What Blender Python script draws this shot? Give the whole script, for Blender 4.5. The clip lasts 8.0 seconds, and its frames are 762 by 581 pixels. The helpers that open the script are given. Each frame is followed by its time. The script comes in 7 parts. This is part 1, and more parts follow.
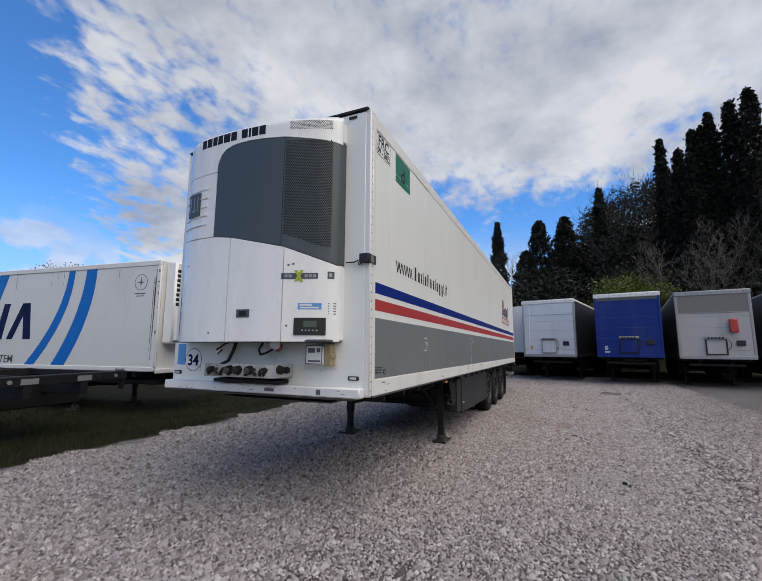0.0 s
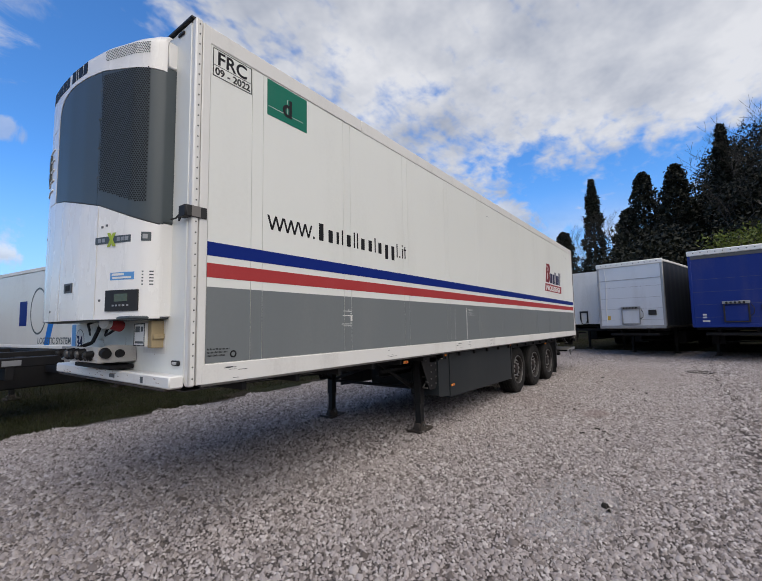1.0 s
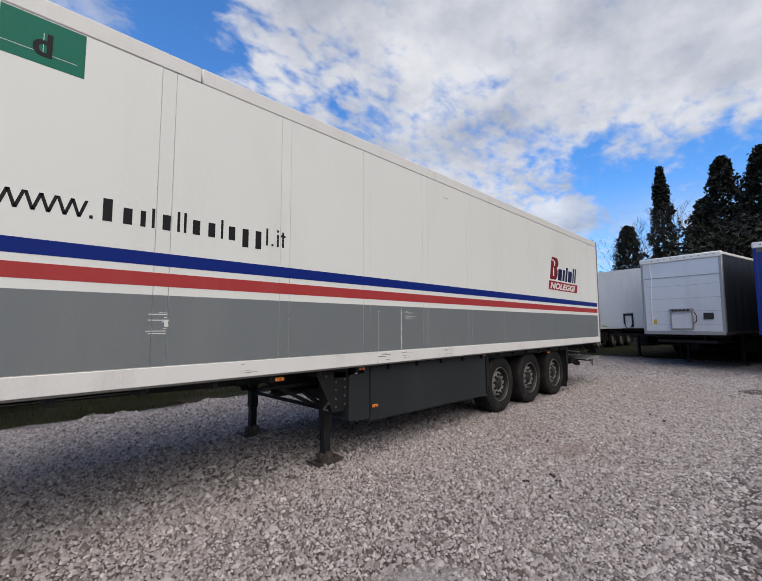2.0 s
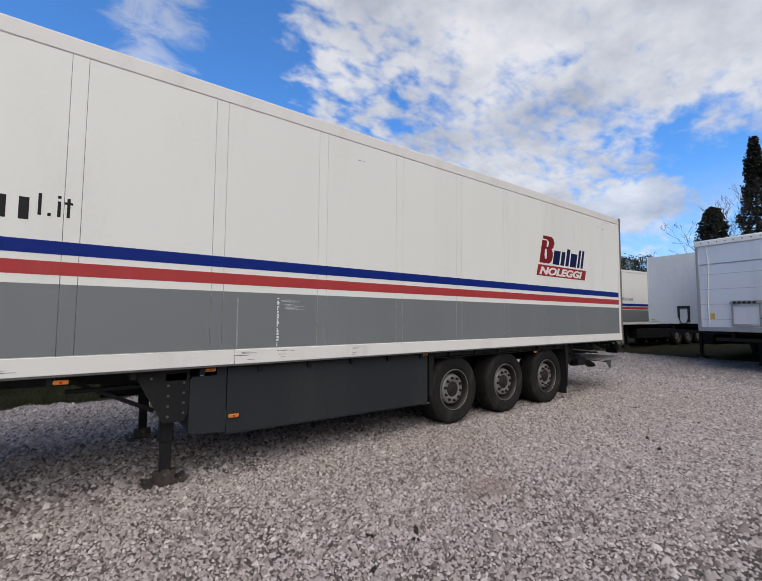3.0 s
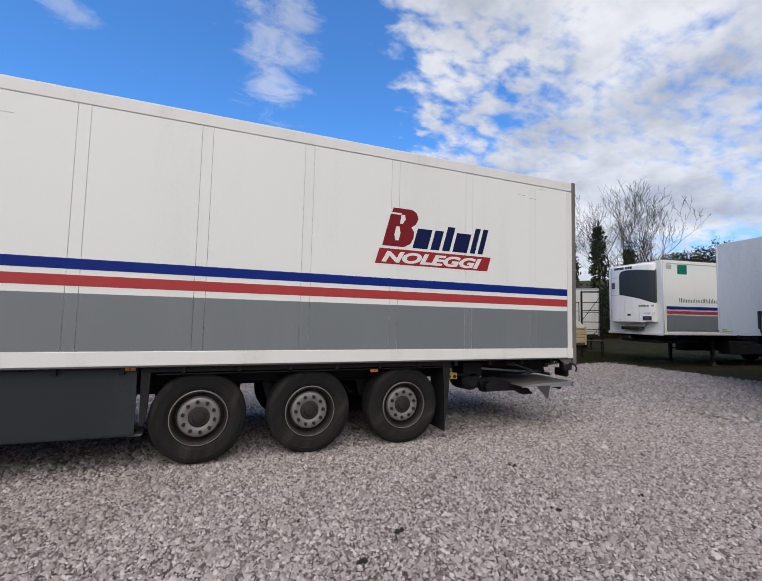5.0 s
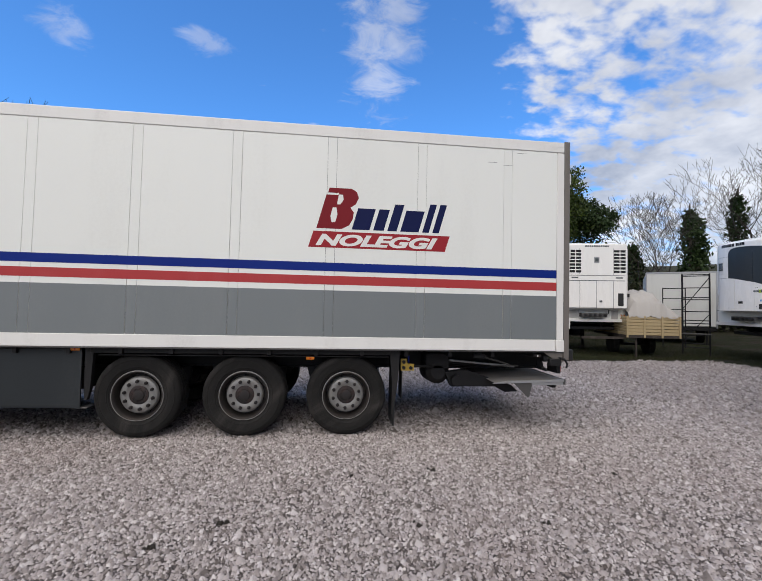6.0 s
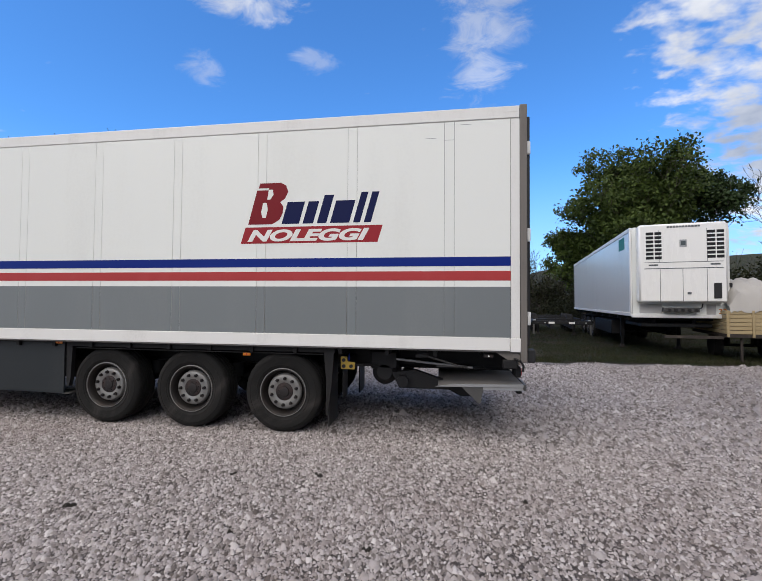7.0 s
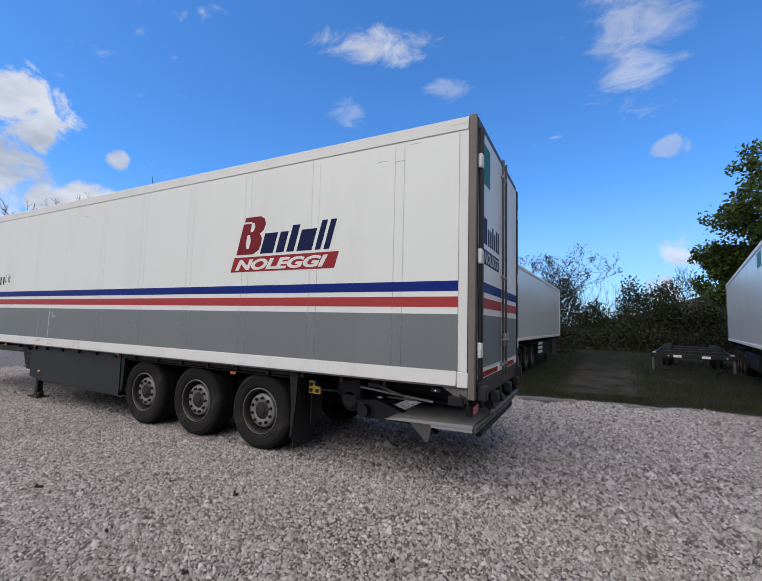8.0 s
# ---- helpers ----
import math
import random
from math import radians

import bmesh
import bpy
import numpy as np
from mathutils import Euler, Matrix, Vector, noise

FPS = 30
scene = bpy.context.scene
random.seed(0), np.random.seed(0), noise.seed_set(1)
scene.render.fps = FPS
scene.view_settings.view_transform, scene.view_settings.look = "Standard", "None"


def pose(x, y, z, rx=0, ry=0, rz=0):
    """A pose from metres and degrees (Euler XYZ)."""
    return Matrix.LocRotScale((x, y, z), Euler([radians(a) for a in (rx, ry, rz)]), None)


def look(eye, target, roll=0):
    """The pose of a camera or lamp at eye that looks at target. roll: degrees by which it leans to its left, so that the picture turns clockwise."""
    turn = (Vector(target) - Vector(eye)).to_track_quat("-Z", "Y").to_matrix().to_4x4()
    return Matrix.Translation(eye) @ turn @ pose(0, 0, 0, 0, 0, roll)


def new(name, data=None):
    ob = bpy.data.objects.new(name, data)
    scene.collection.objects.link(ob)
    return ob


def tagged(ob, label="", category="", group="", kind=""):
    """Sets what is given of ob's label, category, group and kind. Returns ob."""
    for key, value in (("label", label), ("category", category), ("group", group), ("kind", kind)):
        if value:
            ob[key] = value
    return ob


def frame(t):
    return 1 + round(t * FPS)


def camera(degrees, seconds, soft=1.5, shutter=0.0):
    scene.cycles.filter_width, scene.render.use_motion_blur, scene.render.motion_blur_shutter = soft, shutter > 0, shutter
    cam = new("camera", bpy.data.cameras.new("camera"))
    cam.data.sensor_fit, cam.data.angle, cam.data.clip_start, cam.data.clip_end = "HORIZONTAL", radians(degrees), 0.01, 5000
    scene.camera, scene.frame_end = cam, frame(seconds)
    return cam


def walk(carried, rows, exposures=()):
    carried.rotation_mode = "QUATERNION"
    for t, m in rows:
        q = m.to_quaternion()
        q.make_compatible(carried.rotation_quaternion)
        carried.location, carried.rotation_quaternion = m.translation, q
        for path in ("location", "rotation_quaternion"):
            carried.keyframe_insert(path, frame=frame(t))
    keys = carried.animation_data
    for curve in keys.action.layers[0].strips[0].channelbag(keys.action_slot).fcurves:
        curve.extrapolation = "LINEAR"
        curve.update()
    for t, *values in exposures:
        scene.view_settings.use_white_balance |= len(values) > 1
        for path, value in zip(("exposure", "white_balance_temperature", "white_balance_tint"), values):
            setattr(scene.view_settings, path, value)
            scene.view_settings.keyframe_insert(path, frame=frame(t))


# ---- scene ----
PATH = [
    (0, (-3.493, -1.673, 1.68), (-1.681, -0.873, 1.961), 0.2),
    (0.5, (-2.597, -2.41, 1.656), (-0.895, -1.38, 1.859), -0.5),
    (1, (-1.554, -2.98, 1.651), (0.043, -1.787, 1.818), -1.2),
    (1.5, (-0.428, -3.376, 1.675), (1.093, -2.082, 1.797), -0.7),
    (1.6, (-0.222, -3.437, 1.68), (1.28, -2.121, 1.787), -0.7),
    (1.7, (0.004, -3.509, 1.692), (1.486, -2.172, 1.816), -0.7),
    (2.8, (2.636, -4.258, 1.726), (3.877, -2.695, 1.866), 0.3),
    (3, (3.127, -4.318, 1.711), (4.317, -2.716, 1.833), 0.2),
    (3.5, (4.36, -4.493, 1.715), (5.407, -2.792, 1.822), 0.7),
    (4, (5.605, -4.715, 1.768), (6.509, -2.933, 1.849), 0.85),
    (4.5, (6.881, -4.965, 1.759), (7.698, -3.143, 1.869), 0.6),
    (4.7, (7.376, -4.990, 1.767), (8.173, -3.159, 1.887), 0.8),
    (5.8, (9.92, -5.241, 1.733), (10.283, -3.276, 1.826), 1.2),
    (6, (10.361, -5.271, 1.748), (10.588, -3.285, 1.817), 1.0),
    (6.5, (11.509, -5.172, 1.702), (11.408, -3.176, 1.779), 0.5),
    (7, (12.609, -4.93, 1.723), (12.311, -2.953, 1.779), 0.1),
    (7.5, (13.681, -4.594, 1.788), (13.119, -2.677, 1.873), 0.4),
    (8, (14.659, -4.185, 1.792), (13.742, -2.414, 1.953), 1.2),
]
cam = camera(87.0, 8.0, 0.65)
walk(cam, [(t, look(eye, target, roll)) for t, eye, target, roll in PATH], [(0, -0.28, 6550, 10), (1.5, -0.16, 6600, 10), (3, -0.14, 6600, 10), (6.5, 0.0, 6450, 10), (7.3, -0.02, 6400, 10), (8, -0.16, 6350, 10)])

# ---------------------------------------------------------------- light
SUN_DIR = Vector((-0.27, -0.57, 0.775)).normalized()
world = bpy.data.worlds.new("sky")
scene.world = world
world.use_nodes = True


class Nodes:
    """Short hand for building node trees."""

    def __init__(self, tree):
        self.tree = tree

    def add(self, kind, operation="", use_clamp=False, data_type="", blend_type="", interpolation_type="", **values):
        n = self.tree.nodes.new("ShaderNode" + kind)
        if operation:
            n.operation = operation
        if use_clamp:
            n.use_clamp = True
        if data_type:
            n.data_type = data_type
        if blend_type:
            n.blend_type = blend_type
        if interpolation_type:
            n.interpolation_type = interpolation_type
        for key, v in values.items():
            n.inputs[key[2:].replace("_", " ")].default_value = v
        return n

    def link(self, a, b):
        self.tree.links.new(a, b)
        return b

    def math(self, op, a, b=None, c=None, clamp=False):
        n = self.add("Math", operation=op, use_clamp=clamp)
        for k, v in enumerate((a, b, c)):
            if v is None:
                continue
            if isinstance(v, bpy.types.NodeSocket):
                self.link(v, n.inputs[k])
            else:
                n.inputs[k].default_value = v
        return n.outputs[0]

    def noise(self, vec, scale, detail=4.0, rough=0.55, distort=0.0):
        n = self.add("TexNoise", i_Scale=scale, i_Detail=detail, i_Roughness=rough, i_Distortion=distort)
        if vec is not None:
            self.link(vec, n.inputs["Vector"])
        return n.outputs["Fac"]

    def ramp(self, fac, stops):
        n = self.add("ValToRGB")
        el = n.color_ramp.elements
        while len(el) < len(stops):
            el.new(0.5)
        for e, (p, c) in zip(el, stops):
            e.position, e.color = p, (*c, 1) if len(c) == 3 else c
        self.link(fac, n.inputs[0])
        return n.outputs[0]

    def mix(self, fac, a, b, mode="MIX"):
        n = self.add("Mix", data_type="RGBA", blend_type=mode)
        for k, v in ((0, fac), (6, a), (7, b)):
            if isinstance(v, bpy.types.NodeSocket):
                self.link(v, n.inputs[k])
            else:
                n.inputs[k].default_value = (*v, 1) if isinstance(v, tuple) else v
        return n.outputs[2]

    def step(self, v, lo, hi):
        n = self.add("MapRange", interpolation_type="SMOOTHSTEP")
        n.inputs[1].default_value, n.inputs[2].default_value = lo, hi
        self.link(v, n.inputs[0])
        return n.outputs[0]


def build_sky():
    tree = world.node_tree
    n = Nodes(tree)
    bg = tree.nodes["Background"]
    sky = n.add("TexSky")
    sky.sky_type, sky.sun_disc = "NISHITA", False
    sky.sun_elevation = math.asin(SUN_DIR.z)
    sky.sun_rotation = math.atan2(SUN_DIR.x, SUN_DIR.y)
    sky.air_density, sky.dust_density, sky.ozone_density = 1.0, 0.3, 4.0
    co = n.add("TexCoord").outputs["Generated"]
    sep = n.add("SeparateXYZ")
    n.link(co, sep.inputs[0])
    x, y, z = sep.outputs
    up = n.math("MAXIMUM", z, 0.0)
    # a cloud layer seen as a flat sheet overhead
    inv = n.math("DIVIDE", 1.0, n.math("ADD", up, 0.30))
    flat = n.add("CombineXYZ")
    n.link(n.math("MULTIPLY", x, inv), flat.inputs[0])
    n.link(n.math("MULTIPLY", y, inv), flat.inputs[1])
    p = flat.outputs[0]
    az = n.math("MULTIPLY", n.math("ARCTAN2", y, x), 180 / math.pi)
    el = n.math("MULTIPLY", n.math("ARCSINE", z), 180 / math.pi)
    big = n.noise(p, 1.5, 5, 0.55, 0.25)
    mackerel = n.add("Mapping")
    mackerel.inputs["Rotation"].default_value = (0, 0, radians(30))
    mackerel.inputs["Scale"].default_value = (1.0, 1.5, 1.0)
    n.link(p, mackerel.inputs["Vector"])
    small = n.noise(mackerel.outputs[0], 12.0, 3, 0.5, 0.25)
    small = n.math("ADD", 0.5, n.math("MULTIPLY", n.math("SUBTRACT", small, 0.5), n.math("ADD", 0.65, n.math("MULTIPLY", n.step(az, 36.0, 60.0), 0.45))))
    fine = n.noise(p, 40.0, 3, 0.6)
    # a broken sheet of small clouds, open towards +y, and thin again low over the wood
    bank = n.math("ADD", n.math("ADD", az, n.math("MULTIPLY", n.math("SUBTRACT", big, 0.5), 22.0)), n.math("MULTIPLY", n.math("SUBTRACT", el, 22.0), -0.35))
    cover = n.math("MAXIMUM", n.step(bank, 70.0, 54.0), n.step(az, 168.0, 176.0))
    gap = n.math("MULTIPLY", n.step(n.math("ADD", el, n.math("MULTIPLY", n.math("SUBTRACT", big, 0.5), 16.0)), 25.0, 13.0), n.math("MULTIPLY", n.step(az, 34.0, 16.0), n.step(az, -35.0, -15.0)))
    cover = n.math("SUBTRACT", cover, n.math("MULTIPLY", gap, 0.62))
    density = n.math("ADD", n.math("MULTIPLY", cover, 0.375),
                     n.math("ADD", n.math("MULTIPLY", big, 0.72), n.math("ADD", n.math("MULTIPLY", small, 0.60), n.math("MULTIPLY", fine, 0.12))))
    mask = n.step(density, 0.86, 1.10)
    # heaped clouds low over the horizon
    low = n.noise(co, 5.5, 6, 0.55, 0.2)
    band = n.math("MULTIPLY", n.step(z, 0.30, 0.08), n.step(n.math("ADD", low, n.math("MULTIPLY", n.math("ABSOLUTE", x), 0.13)), 0.60, 0.66))
    mask = n.math("MAXIMUM", mask, band, clamp=True)
    # single clouds in the open part: place, half width and half height in degrees, raggedness, strength
    ragged = n.noise(co, 16.0, 6, 0.62, 0.4)
    streaky = n.noise(mackerel.outputs[0], 9.0, 6, 0.65, 0.6)
    for a0, e0, wide, tall, rough, power in ((161.5, 21.0, 4.6, 4.0, 5.0, 1.0), (164, 15, 6.0, 3.0, 4.0, 1.0), (153, 12.5, 8.0, 2.4, 4.0, 1.0), (151.5, 18.3, 1.3, 1.2, 4.0, 0.9),
                                             (119, 36.0, 7.5, 2.0, 6.0, 0.80), (84, 34, 5.0, 7.0, 6.0, 0.55), (81, 20.5, 1.7, 1.2, 5.0, 0.50), (123, 28, 2.6, 1.6, 6.0, 0.40), (101, 4.0, 5.0, 3.0, 4.0, 0.9),
                                             (108, 31, 3.0, 1.2, 6.0, 0.35), (66, 12, 4.0, 1.6, 5.0, 0.6), (22, 13, 7.5, 3.6, 3.5, 0.9)):
        u, v = n.math("DIVIDE", n.math("SUBTRACT", az, a0), wide), n.math("DIVIDE", n.math("SUBTRACT", el, e0), tall)
        d = n.math("ADD", n.math("ADD", n.math("MULTIPLY", u, u), n.math("MULTIPLY", v, v)), n.math("MULTIPLY", n.math("SUBTRACT", ragged if rough < 5.5 else streaky, 0.5), rough))
        mask = n.math("MAXIMUM", mask, n.math("MULTIPLY", n.step(d, 1.7, -0.5) if rough > 5.5 else n.step(d, 1.35, 0.35), power), clamp=True)
    shade = n.noise(p, 2.6, 5, 0.6)
    white = n.ramp(shade, [(0.32, (0.43, 0.47, 0.56)), (0.63, (0.92, 0.93, 0.96))])
    blue = n.mix(1.0, sky.outputs[0], (0.095, 0.176, 0.250), "MULTIPLY")
    blue = n.mix(n.math("MULTIPLY", n.step(z, 0.34, 0.0), 0.55), blue, (0.50, 0.62, 0.78))
    n.link(n.mix(n.math("MULTIPLY", mask, 0.92), blue, white), bg.inputs["Color"])
    bg.inputs["Strength"].default_value = 1.0


build_sky()
sun = new("sun", bpy.data.lights.new("sun", "SUN"))
sun.data.energy, sun.data.angle, sun.data.color = 2.6, radians(74), (1.0, 0.90, 0.78)
sun.matrix_world = look(SUN_DIR * 60, (0, 0, 0))

# ---------------------------------------------------------------- materials
def material(name, colour, rough=0.5, metal=0.0, dirt=0.0, dirt_colour=(0.16, 0.13, 0.10), scale=3.0, grain=0.04, bump=0.0, bump_scale=60.0, spread=0.0, coat=0.0, spec=0.5):
    m = bpy.data.materials.new(name)
    m.use_nodes = True
    n = Nodes(m.node_tree)
    b = m.node_tree.nodes["Principled BSDF"]
    co = n.add("TexCoord").outputs["Object"]
    streak = n.add("Mapping")
    streak.inputs["Scale"].default_value = (1.0, 1.0, 0.22)
    n.link(co, streak.inputs["Vector"])
    wide = n.noise(streak.outputs[0], scale, 6, 0.6)
    tight = n.noise(co, scale * 22, 3, 0.6)
    dark = tuple(c * (1 - grain * 2) for c in colour)
    light = tuple(min(1.0, c * (1 + grain)) for c in colour)
    c = n.mix(n.math("ADD", n.math("MULTIPLY", wide, 0.6), n.math("MULTIPLY", tight, 0.4)), dark, light)
    if spread:
        rnd = n.add("ObjectInfo").outputs["Random"]
        hsv = n.add("HueSaturation")
        n.link(n.math("ADD", 1 - spread / 2, n.math("MULTIPLY", rnd, spread)), hsv.inputs["Value"])
        n.link(c, hsv.inputs["Color"])
        c = hsv.outputs[0]
    if dirt:
        d = n.math("MULTIPLY", n.step(n.math("ADD", n.math("MULTIPLY", wide, 0.75), n.math("MULTIPLY", tight, 0.25)), 0.47, 0.75), dirt)
        c = n.mix(d, c, dirt_colour)
    n.link(c, b.inputs["Base Color"])
    n.link(n.math("ADD", rough - 0.07, n.math("MULTIPLY", wide, 0.16), clamp=True), b.inputs["Roughness"])
    b.inputs["Metallic"].default_value = metal
    b.inputs["Specular IOR Level"].default_value = spec
    if coat:
        b.inputs["Coat Weight"].default_value = coat
        b.inputs["Coat Roughness"].default_value = 0.12
    if bump:
        bu = n.add("Bump", i_Strength=bump, i_Distance=0.01)
        n.link(n.noise(co, bump_scale, 4, 0.6), bu.inputs["Height"])
        n.link(bu.outputs[0], b.inputs["Normal"])
    return m


M = {
    "white": material("white_panel_paint", (0.765, 0.775, 0.735), 0.38, dirt=0.10, scale=1.1, grain=0.015, spread=0.03),
    "rail": material("white_rail_paint", (0.74, 0.73, 0.70), 0.42, dirt=0.22, scale=2.2, grain=0.02),
    "unit": material("white_moulded_plastic", (0.84, 0.825, 0.79), 0.26, dirt=0.16, scale=2.2, grain=0.015, coat=0.3),
    "far_white": material("weathered_white_panel", (0.70, 0.695, 0.67), 0.24, dirt=0.26, scale=0.7, grain=0.02),
    "grey": material("grey_vinyl", (0.165, 0.182, 0.188), 0.45, dirt=0.12, dirt_colour=(0.30, 0.29, 0.27), scale=1.5, grain=0.03, spread=0.04),
    "blue": material("blue_vinyl", (0.006, 0.022, 0.19), 0.45, grain=0.05, spec=0.12),
    "red": material("red_vinyl", (0.40, 0.046, 0.048), 0.45, grain=0.06, spec=0.2, dirt=0.06, dirt_colour=(0.5, 0.3, 0.3)),
    "panel_red": material("crimson_vinyl", (0.30, 0.022, 0.030), 0.45, grain=0.06, spec=0.15, dirt=0.06, dirt_colour=(0.4, 0.2, 0.2)),
    "dark_red": material("dark_red_vinyl", (0.19, 0.014, 0.020), 0.45, grain=0.05, spec=0.12),
    "green": material("green_vinyl", (0.004, 0.16, 0.105), 0.45, grain=0.08, spec=0.2, dirt=0.10),
    "navy": material("navy_vinyl", (0.008, 0.012, 0.062), 0.45, grain=0.05, spec=0.10),
    "grime": material("grimy_white_steel", (0.50, 0.48, 0.45), 0.5, dirt=1.0, dirt_colour=(0.045, 0.032, 0.025), scale=5.0, grain=0.08),
    "stain": material("brown_rust_stain", (0.30, 0.20, 0.13), 0.8, dirt=0.6, dirt_colour=(0.10, 0.05, 0.03), scale=14.0, grain=0.2),
    "streak": material("grey_brown_streak", (0.10, 0.085, 0.07), 0.8, dirt=0.5, dirt_colour=(0.05, 0.04, 0.03), scale=9.0, grain=0.2),
    "black": material("black_vinyl", (0.012, 0.012, 0.014), 0.5, grain=0.10, spec=0.2),
    "seam": material("dark_sealant", (0.10, 0.10, 0.095), 0.7, grain=0.15),
    "ink": material("faded_dark_print", (0.10, 0.105, 0.11), 0.6, grain=0.15),
    "slate": material("slate_grey_moulding", (0.056, 0.071, 0.077), 0.42, grain=0.06, dirt=0.06, scale=2.0),
    # the slate moulding again, with the far trailer's shade in its colour
    "slate_shaded": material("shaded_slate_moulding", (0.018, 0.024, 0.029), 0.35, grain=0.06, dirt=0.06, scale=2.0),
    "hole": material("dark_perforation", (0.006, 0.007, 0.008), 0.8),
    "chassis": material("black_chassis_paint", (0.009, 0.009, 0.010), 0.6, spec=0.3, dirt=0.40, dirt_colour=(0.030, 0.026, 0.023), scale=5.0, grain=0.15),
    "skirt": material("anthracite_skirt", (0.020, 0.024, 0.027), 0.5, spec=0.3, dirt=0.22, dirt_colour=(0.07, 0.068, 0.064), scale=1.6, grain=0.06),
    "tyre": material("tyre_rubber", (0.012, 0.0115, 0.011), 0.85, spec=0.25, dirt=0.60, dirt_colour=(0.058, 0.052, 0.048), scale=5.0, grain=0.15, bump=0.25, bump_scale=90),
    "rim": material("silver_rim_paint", (0.22, 0.215, 0.207), 0.42, metal=0.3, dirt=0.55, dirt_colour=(0.10, 0.08, 0.065), scale=11.0, grain=0.08),
    "dish": material("dirty_rim_dish", (0.030, 0.026, 0.024), 0.5, metal=0.3, dirt=0.7, dirt_colour=(0.055, 0.038, 0.030), scale=11.0, grain=0.12),
    "hub": material("rusty_hub", (0.020, 0.017, 0.017), 0.6, metal=0.3, dirt=0.6, dirt_colour=(0.10, 0.045, 0.035), scale=12.0),
    "dark_frame": material("dark_steel_frame", (0.040, 0.039, 0.038), 0.5, metal=0.3, dirt=0.4, dirt_colour=(0.16, 0.15, 0.14), scale=6.0, grain=0.08),
    "frame_grey": material("weathered_grey_steel", (0.165, 0.148, 0.132), 0.6, metal=0.1, dirt=0.5, dirt_colour=(0.05, 0.042, 0.036), scale=5.0, grain=0.10),
    "steel": material("grey_steel_frame", (0.11, 0.107, 0.104), 0.45, metal=0.5, dirt=0.35, scale=4.0, grain=0.08),
    "alu": material("dull_aluminium", (0.19, 0.18, 0.172), 0.7, spec=0.15, metal=0.0, dirt=0.40, scale=5.0, grain=0.06),
    "galv": material("galvanised_metal", (0.34, 0.345, 0.35), 0.5, metal=0.5, dirt=0.35, scale=6.0),
    "rust": material("rusty_steel", (0.036, 0.028, 0.024), 0.8, dirt=0.5, scale=7.0, grain=0.15, bump=0.2),
    "gasket": material("black_rubber_gasket", (0.014, 0.014, 0.015), 0.6, grain=0.1),
    "orange": material("orange_lens", (0.62, 0.19, 0.02), 0.25, grain=0.05, coat=0.5),
    "redlens": material("red_lens", (0.42, 0.02, 0.015), 0.25, grain=0.05, coat=0.5),
    "yellow": material("yellow_coupling_paint", (0.55, 0.36, 0.05), 0.45, grain=0.08, dirt=0.25),
    "screen": material("dark_display_glass", (0.012, 0.016, 0.014), 0.12, coat=0.6),
    "lcd": material("green_grey_lcd", (0.07, 0.09, 0.06), 0.2),
    "sticker": material("blue_sticker", (0.10, 0.30, 0.62), 0.4, grain=0.05),
    "lime": material("lime_badge", (0.33, 0.42, 0.03), 0.4),
    "clear": material("pale_lens", (0.6, 0.6, 0.58), 0.2, coat=0.5),
    "silver": material("silver_bulkhead_paint", (0.62, 0.65, 0.69), 0.36, metal=0.15, dirt=0.20, scale=1.5, grain=0.04),
    "blue_wall": material("blue_bulkhead_paint", (0.005, 0.025, 0.185), 0.45, spec=0.25, dirt=0.15, scale=1.6, grain=0.06),
    "curtain_dark": material("dark_curtain_tarpaulin", (0.018, 0.024, 0.040), 0.6, grain=0.12, scale=1.0, bump=0.2, bump_scale=3),
    "curtain_grey": material("grey_curtain_tarpaulin", (0.085, 0.088, 0.090), 0.6, grain=0.12, scale=1.0, bump=0.2, bump_scale=3),
    "drab": material("drab_grey_panel", (0.19, 0.18, 0.16), 0.6, dirt=0.25, scale=1.5, grain=0.06),
    "pale_grey": material("pale_grey_bulkhead", (0.43, 0.42, 0.405), 0.5, dirt=0.30, scale=1.5, grain=0.05),
    "logo_blue": material("bright_blue_vinyl", (0.008, 0.16, 0.56), 0.45, spec=0.15, grain=0.05, dirt=0.1),
    "timber": material("weathered_yellow_boards", (0.40, 0.31, 0.17), 0.75, dirt=0.40, scale=4.0, grain=0.12, bump=0.3),
    "tarp": material("grey_canvas_cover", (0.40, 0.38, 0.355), 0.8, dirt=0.30, scale=2.0, grain=0.08, bump=0.3, bump_scale=9),
    "pale_tarp": material("pale_white_tarpaulin", (0.56, 0.56, 0.53), 0.7, dirt=0.35, scale=1.2, grain=0.06, bump=0.3, bump_scale=4),
    "bark": material("grey_brown_bark", (0.085, 0.070, 0.055), 0.9, dirt=0.4, scale=6.0, grain=0.2, bump=0.5, bump_scale=30),
    "twig": material("bare_twigs", (0.034, 0.028, 0.023), 0.9, grain=0.15),
    "pale_twig": material("pale_shrub_twigs", (0.11, 0.095, 0.08), 0.9, grain=0.15),
    "plaster": material("ochre_plaster", (0.52, 0.40, 0.24), 0.85, dirt=0.2, scale=1.0),
    "roof_tile": material("terracotta_roof", (0.30, 0.13, 0.075), 0.85, dirt=0.3, scale=2.0),
}


